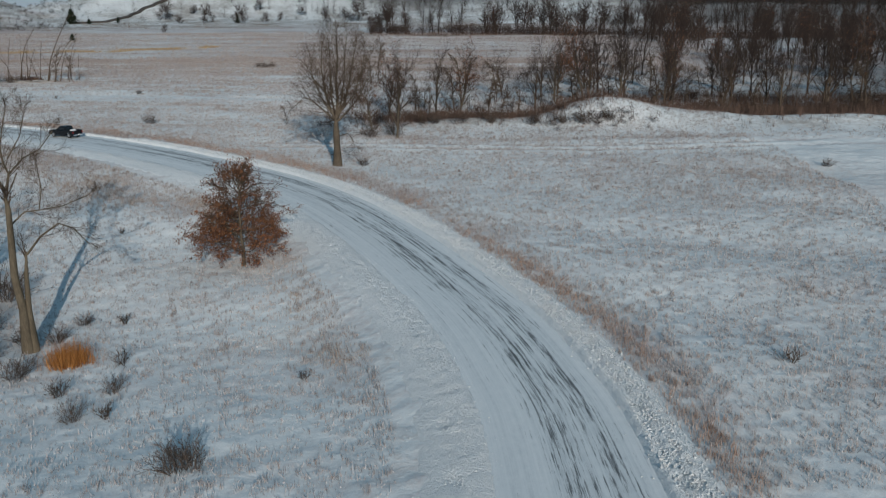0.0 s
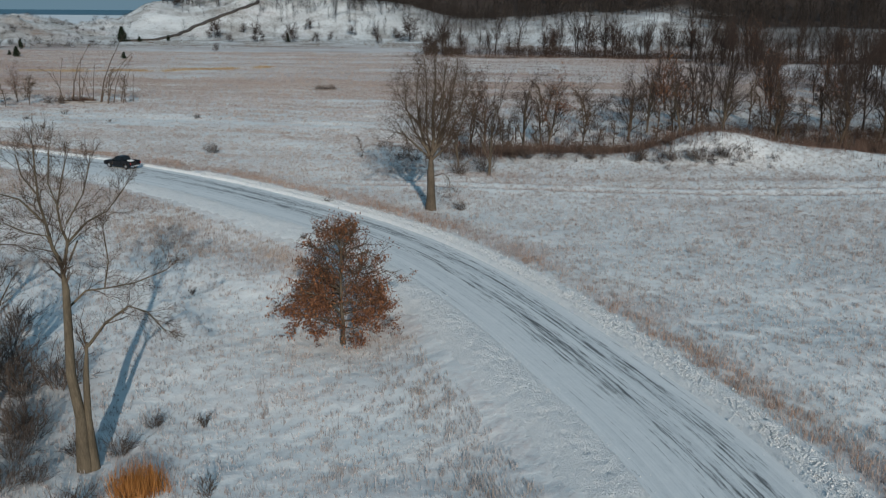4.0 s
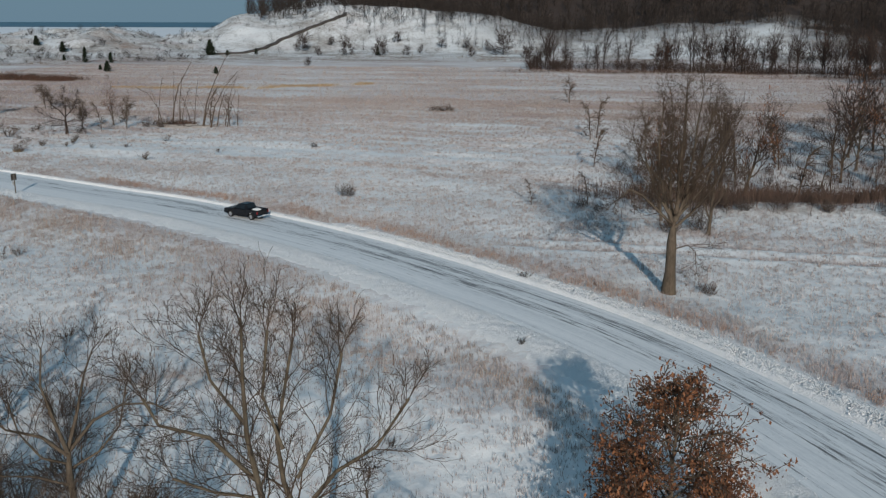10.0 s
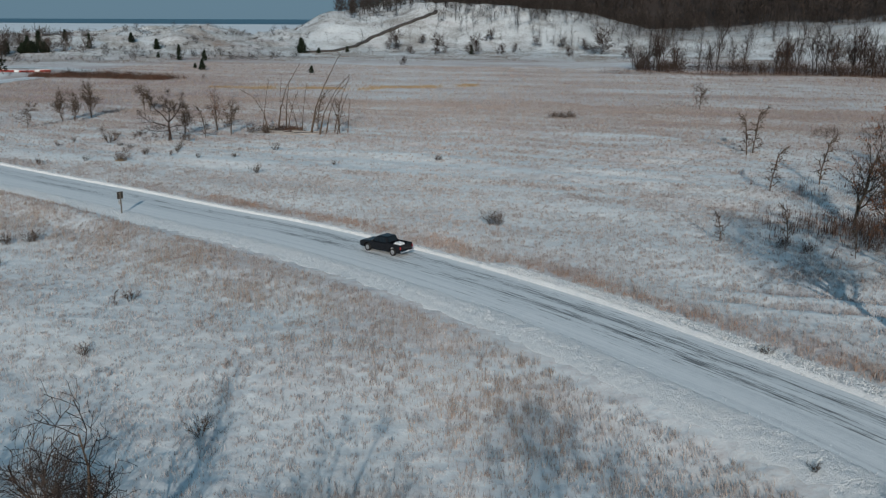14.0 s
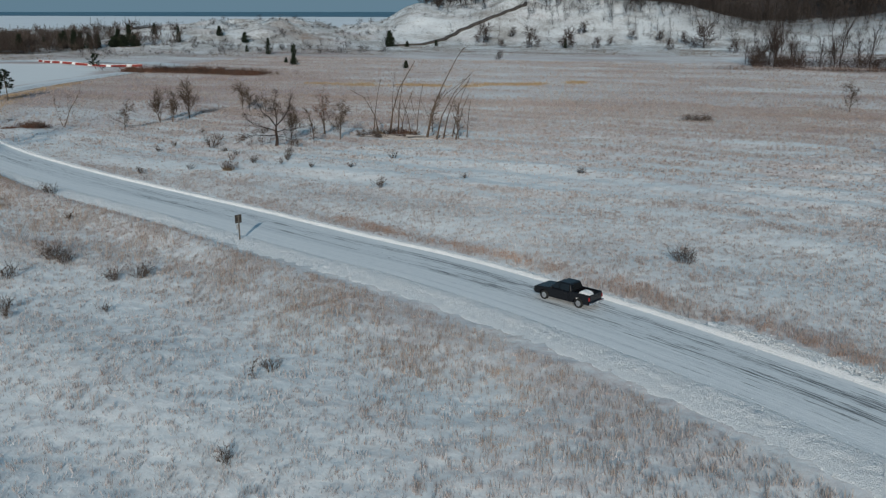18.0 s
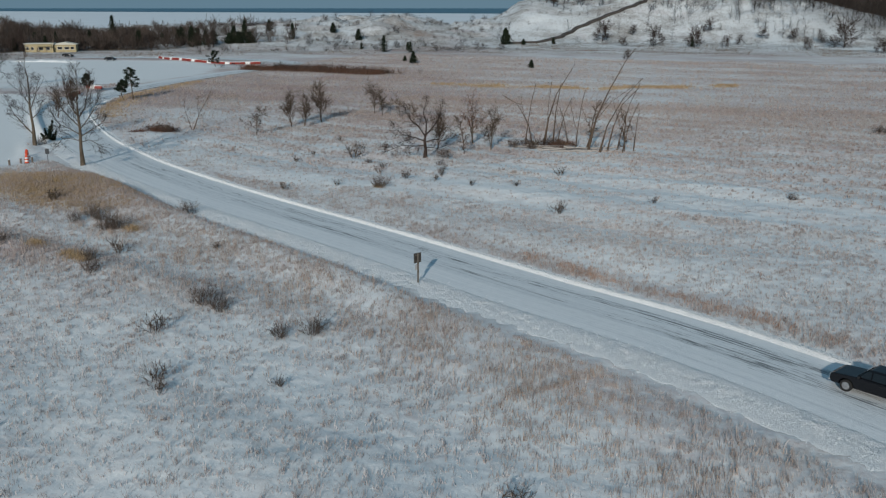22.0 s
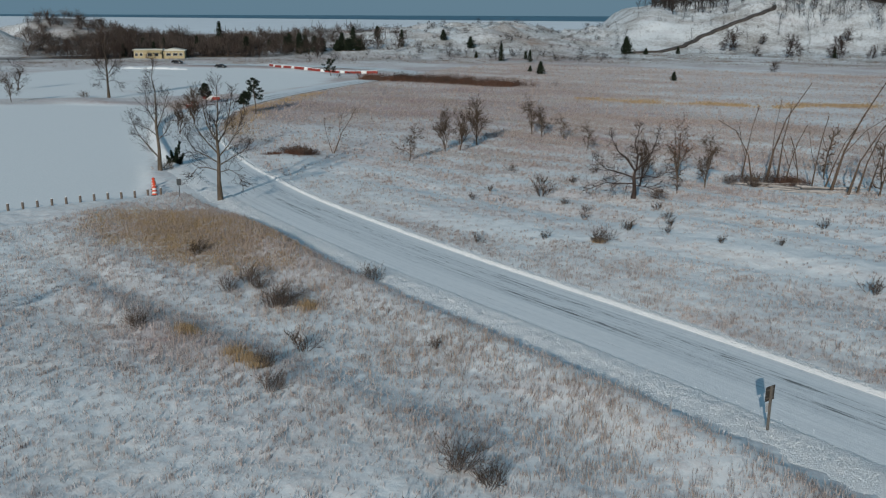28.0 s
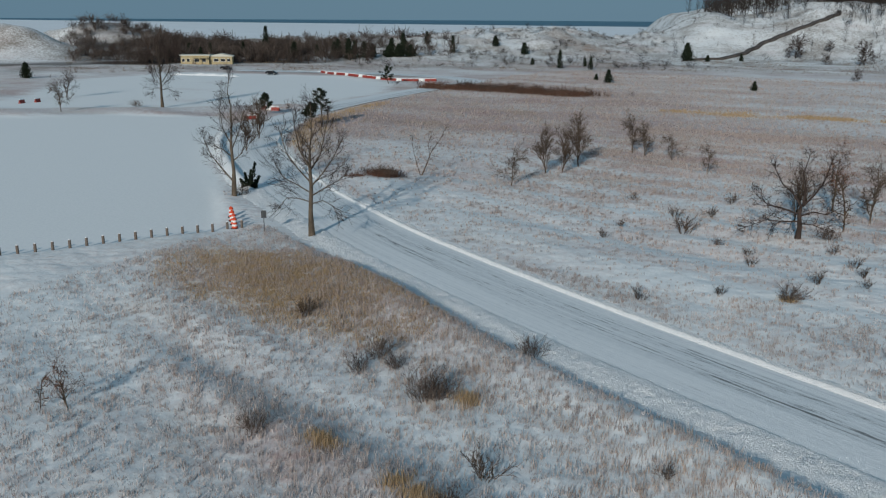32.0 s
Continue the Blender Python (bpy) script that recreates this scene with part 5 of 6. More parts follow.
p, g = scatter(600, 94, 545, 690, -34, 17.5, lambda x, y, d, a: 0.15 + 0.5 * smooth(6, -2, a) + 0.5 * smooth(600, 670, d))
tagged(part("wood", wood_mesh("wood", p, [94, 95], g.uniform(5, 12, len(p)), SIMPLE, thick=1.1), M_FAR_WOOD), "scattered bare trees on the snowy dune slope", "wood", kind="stuff")
BUSH = dict(SIMPLE, kids=(12, 6), spread=0.8, crown=9.0, up=0.08, fork=0.05, bole=0.3, leader=False)
p, g = scatter(950, 96, 408, 530, 29, 52, lambda x, y, d, a: smooth(408, 424, d) * (0.10 + 0.9 * smooth(34, 40, a)) * smooth(54, 45, a + 3 * swell(x, y, 30, 5)) * np.clip(0.6 + 0.6 * swell(x, y, 26, 12), 0.3, 1), (-99, 107))
tagged(part("wood", wood_mesh("wood", p, [96, 97, 98], (3.5 + 6.5 * g.random(len(p)) ** 1.4) * (0.85 + 0.3 * swell(p[:, 0], p[:, 1], 35, 6)), BUSH, thick=1.6), island("edge_wood", (0.04, 0.033, 0.029), (0.13, 0.10, 0.085))), "dark leafless wood behind the yellow building", "wood", kind="stuff")
p, g = scatter(1500, 196, 540, 680, -20, 21, lambda x, y, d, a: 0.45 + 0.5 * swell(x, y, 24, 4))
tagged(part("wood", wood_mesh("wood", p, [197, 198], 0.6 + 2.6 * g.random(len(p)) ** 2, dict(BUSH, levels=1), thick=0.8), M_FAR_WOOD), "low bare scrub dotting the snowy dune face", "wood", kind="stuff")
p, g = scatter(700, 99, 455, 700, 20, 38, lambda x, y, d, a: 0.5 + 0.5 * swell(x, y, 50, 4))
tagged(part("wood", wood_mesh("wood", p, [99, 100], 0.9 + 3.8 * g.random(len(p)) ** 2.5, BUSH, thick=0.9), M_FAR_WOOD), "sparse bare shrubs on the low dunes", "wood", kind="stuff")


g = np.random.default_rng(203)
tx = np.r_[g.uniform(-32, 175, 300), g.uniform(0, 120, 110), g.uniform(75, 240, 260), g.normal(-211, 13, 60), g.normal(-165, 1.7, 26), g.normal(-99, 3.0, 24), g.normal(-47.8, 1.5, 16), g.normal(24, 5, 40), g.normal(0, 9, 50), g.uniform(-6, 70, 90)]
ty = np.r_[427 - 0.28 * np.maximum(0, tx[:300]) + g.normal(0, 5, 300), g.uniform(152, 236, 110), g.uniform(215, 400, 260), g.normal(339, 1.4, 60), g.normal(207, 0.8, 26), g.normal(216, 1.2, 24), g.normal(252, 0.9, 16), g.normal(139, 1.2, 40), g.normal(142, 1.6, 50), g.uniform(150, 180, 90)]
tt = np.r_[g.uniform(2.5, 6.5, 300), g.uniform(1.4, 4.5, 110), g.uniform(3, 9, 260), g.uniform(1.8, 3.6, 60), g.uniform(0.7, 1.4, 26), g.uniform(0.8, 2.2, 24), g.uniform(0.6, 1.2, 16), g.uniform(0.7, 1.8, 40), g.uniform(0.8, 2.2, 50), g.uniform(0.8, 2.8, 90)]
tagged(part("thicket", wood_mesh("thicket", np.c_[tx, ty, height(tx, ty) - 0.2], [204, 205, 206], tt, BUSH, thick=0.9), island("thicket_stems", (0.04, 0.028, 0.024), (0.11, 0.075, 0.06))), "dark tangled thicket under the far trees", "thicket", kind="stuff")


def blades(name, p, tall, wide, lean, seed, count=4, reach=0.12):
    """Tufts of thin blades: one triangle each."""
    g = np.random.default_rng(seed)
    n = len(p)
    q = np.repeat(p, count, 0) + np.c_[g.normal(0, reach, (n * count, 2)), np.zeros(n * count)]
    h = np.repeat(tall, count) * g.uniform(0.55, 1.1, n * count)
    a = g.uniform(0, 6.283, n * count)
    s = np.c_[np.cos(a), np.sin(a), 0 * a] * (wide * g.uniform(0.7, 1.3, n * count))[:, None] * 0.5
    tip = q + np.c_[g.normal(0, lean, (n * count, 2)) * h[:, None], h]
    v = np.stack([q - s, q + s, tip], 1).reshape(-1, 3)
    v[:, 2] -= 0.02
    return mesh_from(name, v, np.arange(3 * n * count).reshape(-1, 3))


# a few needle trees among the far woods
p, g = scatter(40, 101, 415, 470, 24, 47, lambda x, y, d, a: 0.6 + 0 * x, (-99, 107))
for x, y, z in p[:14]:
    cedar(at(x, y), rng.uniform(5, 9), rng.uniform(3, 5), int(rng.integers(100, 999)), "dark evergreen at the edge of the far wood")

for i, (x, y, h, w) in enumerate([(-350.7, 458, 9, 5.5), (-345.6, 456, 8, 5), (-357.5, 459, 8.5, 5), (-340.5, 456, 7.5, 5), (-362, 462, 7, 4.5), (-336.5, 457, 6, 4.5), (-324.7, 461, 5.2, 6), (-328.5, 459, 4.6, 6), (-320.5, 464, 5.0, 6), (-332, 463, 4.2, 5), (-411, 470, 14, 5)]):
    cedar(at(x, y), h, w, 300 + i, "dark evergreen at the edge of the far wood")
g = np.random.default_rng(77)
for i in range(34):
    a, d = radians(g.uniform(33, 50)), g.uniform(398, 432)
    plant(("far_a", "far_b", "far_b")[i % 3], -99 - d * math.sin(a), 107 + d * math.cos(a), g.uniform(6.5, 12.5), label="bare tree at the edge of the far wood", group="trees behind the building")

# ---- brush ----
g = np.random.default_rng(61)
bx = np.r_[g.uniform(-20, 110, 60000), g.uniform(-45, 170, 26000), g.uniform(-240, -180, 14000)]
by = np.r_[g.uniform(135, 180, 60000), g.uniform(370, 440, 26000), g.uniform(328, 350, 14000)]
ok = g.uniform(0, 1, len(bx)) < brush_share(bx, by) * 0.5
bx, by = bx[ok], by[ok]
tagged(part("brush", blades("brush", np.c_[bx, by, height(bx, by)], g.uniform(0.8, 2.6, len(bx)), 0.06, 0.22, 62, 6, 0.25), M_BRUSH), "thick reddish-brown winter brush under the trees", "brush", kind="stuff")


def shrub(seed, tall, wide, label, stems=26, twig=None, r0=0.017):
    """A bare shrub: many thin stems from one foot, each with twigs."""
    w = Wood(seed)
    o = dict(BASE, levels=3, kids=(3, 4, 3), joints=5, spread=0.5, shrink=0.5, wobble=0.17, up=0.05)
    r = w.r
    for i in range(stems):
        a = r.uniform(0, 6.28)
        s = r.random() ** 0.6
        way = Vector((math.cos(a) * s * wide / tall * 0.75, math.sin(a) * s * wide / tall * 0.75, 1))
        w.limb(Vector((math.cos(a) * 0.22 * s * wide, math.sin(a) * 0.22 * s * wide, -0.1)), way, tall * r.uniform(0.5, 1.05), r0, 1, o)
    keep = dict(MIN_R)
    MIN_R.update({1: 0.012, 2: 0.010, 3: 0.008})
    b = part("bush", w.mesh("bush", 0, 9, 5), twig or M_SHRUB)
    MIN_R.update(keep)
    tagged(b, label, "bush")
    b["tall"] = tall
    return b


kinds["bush_a"] = shrub(111, 1.6, 1.9, "leafless dark shrub poking out of the snow", 30)
kinds["bush_b"] = shrub(112, 1.4, 1.9, "low spreading leafless shrub in the snow", 32)
kinds["bush_c"] = shrub(113, 1.0, 0.9, "small leafless shrub in the snow", 12, M_TWIG)
MEADOW = "shrubs of the meadow"
for k, x, y, h in [("bush_b", -47.3, 147.0, 1.5), ("bush_b", -120.3, 155.8, 1.3), ("bush_a", -128.2, 147.9, 1.15), ("bush_a", -128.4, 150.4, 1.35), ("bush_b", -126.6, 149.6, 0.95), ("bush_a", -122.6, 146.1, 1.75), ("bush_b", -121.8, 146.8, 1.3), ("bush_b", -127.9, 138.2, 1.1),
                   ("bush_a", -113.3, 134.0, 1.2), ("bush_c", -115.6, 140.0, 1.4), ("bush_c", -136.5, 153.5, 1.4), ("bush_a", -100.3, 131.4, 1.5), ("bush_b", -98.4, 130.7, 1.1), ("bush_b", -92.1, 128.7, 1.0), ("bush_b", -90.4, 129.9, 1.15), ("bush_c", -99.9, 125.6, 1.3),
                   ("bush_c", -94.8, 119.5, 1.1), ("bush_c", -108.4, 144.1, 0.8), ("bush_b", -108.2, 176.3, 1.4), ("bush_c", -118.4, 171.2, 1.0), ("bush_c", -84.7, 171.8, 1.4), ("bush_c", -90.3, 193.0, 1.1), ("bush_c", -131, 208, 0.9), ("bush_b", -61.8, 187, 0.8),
                   ("bush_c", -121.3, 195, 2.0), ("bush_b", 46.8, 108.5, 1.0), ("bush_a", -20.3, 50.8, 1.0), ("bush_a", -21.2, 46.6, 1.1), ("bush_c", -19.4, 47, 1.0), ("bush_b", -26.9, 63.6, 0.8), ("bush_c", -23.9, 63.6, 0.8), ("bush_c", -21.4, 55.6, 1.0),
                   ("bush_a", -30.6, 56.3, 1.2), ("bush_b", -29.8, 60, 1.1), ("bush_b", -13.1, 39.6, 1.5), ("bush_a", -12.7, 40.2, 1.3), ("bush_c", 20, 49.5, 1.0), ("bush_c", -8.7, 50.8, 0.7), ("bush_b", -9.8, 110.6, 1.0), ("bush_c", -24.5, 113, 0.9), ("bush_b", 22, 138.5, 1.9),
                   ("bush_b", 19, 139, 1.7), ("bush_a", 26, 139, 1.8), ("bush_b", -1, 141, 1.4), ("bush_b", 8, 140.5, 1.3), ("bush_b", 14, 139.5, 1.5), ("bush_a", -7, 133, 2.2), ("bush_a", -10.5, 131, 2.0), ("bush_b", -108, 197, 1.3), ("bush_b", -100, 214, 1.8), ("bush_a", -103, 213, 1.4),
                   ("bush_b", -165.5, 207, 1.4), ("bush_b", -163.8, 206, 1.3), ("bush_b", -48.5, 251.5, 1.4), ("bush_b", -46.2, 252.2, 1.4), ("bush_b", -50, 252, 1.2), ("bush_b", -172, 186.5, 1.2), ("bush_b", -265, 254, 1.6), ("bush_a", -44, 70, 2.0), ("bush_a", -41, 75, 2.2),
                   ("bush_a", -46.5, 74, 2.5), ("bush_a", -38.5, 67.5, 2.8), ("bush_b", -36, 66.5, 2.2), ("bush_a", -34.5, 68, 2.4), ("bush_a", -32.8, 58.8, 1.7), ("bush_a", -31.8, 55.6, 1.8), ("bush_a", -33.2, 61.5, 1.9), ("bush_b", -27.6, 60.2, 1.1), ("bush_a", -57.5, 86.5, 2.2), ("bush_a", -60, 88, 2.5), ("bush_a", -61.5, 84, 2.4), ("bush_b", -50.5, 85, 1.8), ("bush_a", -48.3, 81.8, 2.0), ("bush_b", -27.5, 53.5, 1.4), ("bush_c", -23.5, 50.5, 1.2), ("bush_a", -40, 71, 2.4), ("bush_b", -46, 78, 2.2), ("bush_a", -49, 74, 3.0), ("bush_a", -38, 69, 2.4), ("bush_b", -34, 62, 1.8), ("bush_b", -115.6, 136.4, 1.0), ("bush_c", -88, 122, 0.7), ("bush_c", -71, 115, 0.9),
                   # The shrub at (-31.0, 84.5) stands in for a small unidentified dark thing.
                   ("bush_c", -68, 104, 0.8), ("bush_c", -56, 96, 1.0), ("bush_c", -93.6, 118.3, 0.8), ("bush_c", -124, 201.5, 1.2), ("bush_c", -113, 186, 0.9), ("bush_c", -104, 186, 0.9), ("bush_c", -98, 181, 0.8), ("bush_c", -128, 190, 0.9), ("bush_c", -93, 183, 0.8), ("bush_c", -76, 180, 0.8), ("bush_c", -113.1, 174.9, 0.9), ("bush_c", -31.0, 84.5, 0.6), ("bush_c", -24.3, 97.5, 0.6), ("bush_c", -107.0, 181.5, 1.2), ("bush_c", -104.9, 188.3, 0.9), ("bush_c", -103.5, 182.7, 0.8), ("bush_c", -113.8, 188.8, 0.8), ("bush_b", -117.0, 191.2, 0.7), ("bush_c", -120.9, 203.9, 1.1), ("bush_c", -127.7, 194.1, 0.9), ("bush_c", -107.2, 192.9, 0.9), ("bush_c", -120.3, 211.0, 1.2)]:
    plant(k, x, y, h, group=MEADOW, sink=0.05)
plant("leafy_a", -138.6, 135.5, 3.8, label="thin sapling with a few dry leaves on the slope")
plant("sapling", -139.6, 134.6, 2.2)
plant("sapling", -71.5, 113.4, 1.5, label="tiny bare sapling alone in the snow")


def clump(x, y, tall, wide, n, seed, material, label):
    """A standing clump of dry grass."""
    g = np.random.default_rng(seed)
    p = np.c_[g.normal(0, wide * 0.24, (n, 2)), np.zeros(n)]
    c = part("grass_clump", blades("grass_clump", p, g.uniform(0.6, 1.0, n) * tall, 0.035, 0.22, seed, 3, 0.1), material)
    c.matrix_world = at(x, y)
    tagged(c, label, "grass clump", kind="stuff")
    return c


M_ORANGE_GRASS = island("orange_grass", (0.30, 0.12, 0.035), (0.50, 0.23, 0.075))
clump(-25.0, 56.3, 1.7, 2.8, 420, 121, M_ORANGE_GRASS, "thick orange clump of dry grass beside the twin tree")
for i, (x, y) in enumerate([(-124.5, 139.1), (-123.7, 138.7), (-120.4, 147.2), (-118.7, 137.3), (-117.5, 136.8), (-116.2, 136.4), (-108.3, 176.6), (-96, 217), (-101, 217)]):
    clump(x, y, 0.65 + 0.25 * (i % 3) / 2, 1.5, 120, 130 + i, M_GRASS_GOLD, "clump of golden dry grass in the snow")


M_RUSSET = island("russet_grass", (0.075, 0.04, 0.03), (0.18, 0.095, 0.065))
clump(-165.2, 206.8, 1.2, 4.2, 800, 181, M_RUSSET, "dense dark russet clump of grass on the snow")
clump(-167.6, 203.6, 0.6, 3.0, 260, 182, M_RUSSET, "low russet clump of grass on the snow")
clump(-96.5, 217.2, 1.2, 4.5, 420, 183, M_RUSSET, "dark russet grass among fallen logs")
g = np.random.default_rng(184)
rx, ry = g.uniform(-238, -186, 5200), g.normal(339, 1.5, 5200)
rt = g.uniform(1.0, 2.6, 5200) * (0.7 + 0.4 * swell(rx, ry, 9, 3))
tagged(part("brush", blades("brush", np.c_[rx, ry, height(rx, ry)], np.maximum(0.5, rt), 0.13, 0.2, 185, 4, 0.3), M_RUSSET), "dense dark russet hedge of brush across the meadow", "brush", kind="stuff")
s = g.uniform(int(np.argmin(np.hypot(ROAD[:, 0] + 192, ROAD[:, 1] - 213))), int(np.argmin(np.hypot(ROAD[:, 0] + 229, ROAD[:, 1] - 290))), 700)
o = 6.2 + np.abs(g.normal(0, 2.6, 700))
rx = np.interp(s, ROAD_S, ROAD[:, 0]) + np.interp(s, ROAD_S, ROAD_N[:, 0]) * o
ry = np.interp(s, ROAD_S, ROAD[:, 1]) + np.interp(s, ROAD_S, ROAD_N[:, 1]) * o
tagged(part("grass", blades("grass", np.c_[rx, ry, height(rx, ry)], g.uniform(0.4, 0.8, len(rx)), 0.08, 0.25, 186, 5, 0.4), M_GRASS_GOLD), "golden grass on the inner verge of the bend", "grass", kind="stuff")


# ---- dry grass through the snow ----
def tufts(n, seed, box, gain, lo):
    g = np.random.default_rng(seed)
    x, y = g.uniform(box[0], box[1], n), g.uniform(box[2], box[3], n)
    off, way = road_offset(x, y)
    f = grass_share(x, y, off, way) + 0.22 * swell(x, y, 9, 4) + 0.15 * swell(x, y, 3.3, 10)
    ok = (g.uniform(0, 1, n) < np.clip(lo + gain * f, 0, 1)) & ((off > np.where(way > 204, 5.0, 6.2)) | (off < -8.4)) & (flat_lot(x, y) < 0.1)
    x, y, off, way, f = x[ok], y[ok], off[ok], way[ok], f[ok]
    return np.c_[x, y, height(x, y, off, way)], f, g


for i, (n, box, gain, lo, size, wide) in enumerate([(140000, (-160, 45, 36, 175), 1.1, 0.55, 0.60, 0.028), (130000, (-150, 70, 130, 280), 0.7, 0.5, 0.45, 0.045), (95000, (-238, 90, 185, 440), 0.8, 0.35, 0.5, 0.09)]):
    p, f, g = tufts(n, 140 + i, box, gain, lo)
    tall = size * (0.5 + 0.5 * g.random(len(p))) * (0.8 + 0.5 * np.clip(f, 0, 1))
    tagged(part("grass", blades("grass", p, tall, wide, 0.17, 150 + i, 7 if i == 0 else 5, 0.10), M_GRASS), "pinkish tan dry grass standing through thin snow", "grass", kind="stuff")
M_VERGE = island("verge_grass", (0.30, 0.195, 0.15), (0.52, 0.375, 0.30))
M_TAN = island("tan_grass", (0.28, 0.215, 0.18), (0.51, 0.415, 0.35))
g = np.random.default_rng(146)
for n, s0, s1, at_o, wide, tall, mat, lab in [(4300, 92, 250, 7.1, 0.75, 0.55, M_VERGE, "reddish tan grass along the outer verge of the road"), (7500, 170, 300, -13.0, 3.4, 0.65, M_TAN, "taller tan grass along the inner verge of the road"), (1800, 115, 170, -9.8, 1.0, 0.45, M_TAN, "tan grass on the inner verge of the bend")]:
    s = g.uniform(s0, s1, n)
    o = g.normal(at_o, wide, n)
    rx = np.interp(s, ROAD_S, ROAD[:, 0]) + np.interp(s, ROAD_S, ROAD_N[:, 0]) * o
    ry = np.interp(s, ROAD_S, ROAD[:, 1]) + np.interp(s, ROAD_S, ROAD_N[:, 1]) * o
    ok = (g.uniform(0, 1, n) < np.clip(0.45 + 0.6 * swell(rx, ry, 15, 4) + 0.3 * swell(rx, ry, 4, 9), 0.05, 1)) & ((o > 5.6) | (o < -8.2))
    rx, ry = rx[ok], ry[ok]
    tagged(part("grass", blades("grass", np.c_[rx, ry, height(rx, ry)], g.uniform(0.6, 1.1, len(rx)) * tall, 0.03, 0.2, 147 + n % 7, 7, 0.14), mat), lab, "grass", kind="stuff")
p, f, g = tufts(230000, 145, (-160, 45, 36, 175), 0.3, 0.55)
tagged(part("grass", blades("grass", p, g.uniform(0.14, 0.36, len(p)), 0.05, 0.35, 155, 4, 0.12), M_FROST), "short frosted grass tips in the snow", "grass", kind="stuff")
g = np.random.default_rng(160)
mx, my = g.uniform(-168, -118, 60000), g.uniform(146, 172, 60000)
ok = hump(mx, my, -142.5, 158.2, 15, 6.2, 1.0, -15) * (1 + 0.3 * swell(mx, my, 8, 4)) > g.uniform(0.25, 1.0, 60000)
moff = np.abs(road_offset(mx, my)[0]) > 7.2
mx, my = mx[ok & moff], my[ok & moff]
tagged(part("grass", blades("grass", np.c_[mx, my, height(mx, my)], g.uniform(0.18, 0.42, len(mx)), 0.04, 0.45, 161, 5, 0.15), M_GRASS_GOLD), "golden brown grass on the rise beside the car park", "grass", kind="stuff")

g = np.random.default_rng(165)
k = g.random(5200)
bx, by = -158 + 78 * k, 312 + 20 * smooth(0.45, 1.0, k) + g.normal(0, 2.2, 5200)
ok = g.random(5200) < np.clip(0.5 + 0.7 * swell(bx, by, 16, 6), 0, 1)
bx, by = bx[ok], by[ok]
tagged(part("grass", blades("grass", np.c_[bx, by, height(bx, by)], g.uniform(0.4, 0.8, len(bx)), 0.10, 0.25, 166, 4, 0.4), M_GRASS_GOLD), "band of golden grass across the far meadow", "grass", kind="stuff")

g = np.random.default_rng(170)
da, dd = np.radians(g.uniform(-20, 52, 90000)), g.uniform(440, 760, 90000)
dx, dy = -31 - dd * np.sin(da), 51 + dd * np.cos(da)
ok = g.uniform(0, 1, 90000) < 0.35 + 0.35 * swell(dx, dy, 40, 5) + 0.2 * swell(dx, dy, 13, 9)
dx, dy = dx[ok], dy[ok]
tagged(part("grass", blades("grass", np.c_[dx, dy, height(dx, dy)], g.uniform(0.3, 0.8, len(dx)), 0.16, 0.4, 171, 3, 0.5), M_DUNE_GRASS), "sparse dark grass and scrub on the snowy dunes", "grass", kind="stuff")


# ---- shapes for made things ----
def box_bm(x0, x1, y0, y1, z0, z1, bevel=0.0, bm=None):
    bm = bm or bmesh.new()
    m = Matrix.LocRotScale(((x0 + x1) / 2, (y0 + y1) / 2, (z0 + z1) / 2), None, (x1 - x0, y1 - y0, z1 - z0))
    v = bmesh.ops.create_cube(bm, size=1, matrix=m)["verts"]
    if bevel:
        bmesh.ops.bevel(bm, geom=list({e for q in v for e in q.link_edges}), offset=bevel, segments=2, profile=0.6, affect="EDGES")
    return bm


def profile_bm(pts, y0, y1, bevel=0.0):
    """A side outline (x, z) drawn out between two y."""
    bm = bmesh.new()
    a = [bm.verts.new((x, y0, z)) for x, z in pts]
    b = [bm.verts.new((x, y1, z)) for x, z in pts]
    n = len(pts)
    for i in range(n):
        bm.faces.new((a[i], b[i], b[(i + 1) % n], a[(i + 1) % n]))
    bm.faces.new(a)
    bm.faces.new(b[::-1])
    bmesh.ops.recalc_face_normals(bm, faces=bm.faces)
    if bevel:
        bmesh.ops.bevel(bm, geom=[e for e in bm.edges if abs(e.verts[0].co.y - e.verts[1].co.y) < 1e-6], offset=bevel, segments=2, profile=0.6, affect="EDGES", clamp_overlap=True)
    return bm


def tube_bm(r0, r1, depth, segments=14, m=None):
    bm = bmesh.new()
    bmesh.ops.create_cone(bm, cap_ends=True, segments=segments, radius1=r0, radius2=r1, depth=depth, matrix=m or Matrix.Identity(4))
    return bm


def quad_bm(pts, thick=0.012):
    bm = bmesh.new()
    v = [bm.verts.new(p) for p in pts]
    f = bm.faces.new(v)
    f.normal_update()
    n = f.normal.copy()
    r = bmesh.ops.extrude_face_region(bm, geom=[f])
    bmesh.ops.translate(bm, verts=[e for e in r["geom"] if isinstance(e, bmesh.types.BMVert)], vec=n * thick)
    return bm


def arc(cx, cz, r, a0, a1, n=9):
    return [(cx + r * math.cos(radians(a0 + (a1 - a0) * i / n)), cz + r * math.sin(radians(a0 + (a1 - a0) * i / n))) for i in range(n + 1)]


M_PAINT = plain("black_paint", (0.006, 0.006, 0.008), 0.25, vary=0.2, spec=0.35)
M_GLASS = plain("dark_glass", (0.010, 0.012, 0.014), 0.06, vary=0.1, spec=0.7)
M_CHROME = plain("dull_chrome", (0.72, 0.72, 0.73), 0.25, 1.0, 0.1)
M_RUBBER = plain("tyre_rubber", (0.02, 0.02, 0.02), 0.85, vary=0.3)
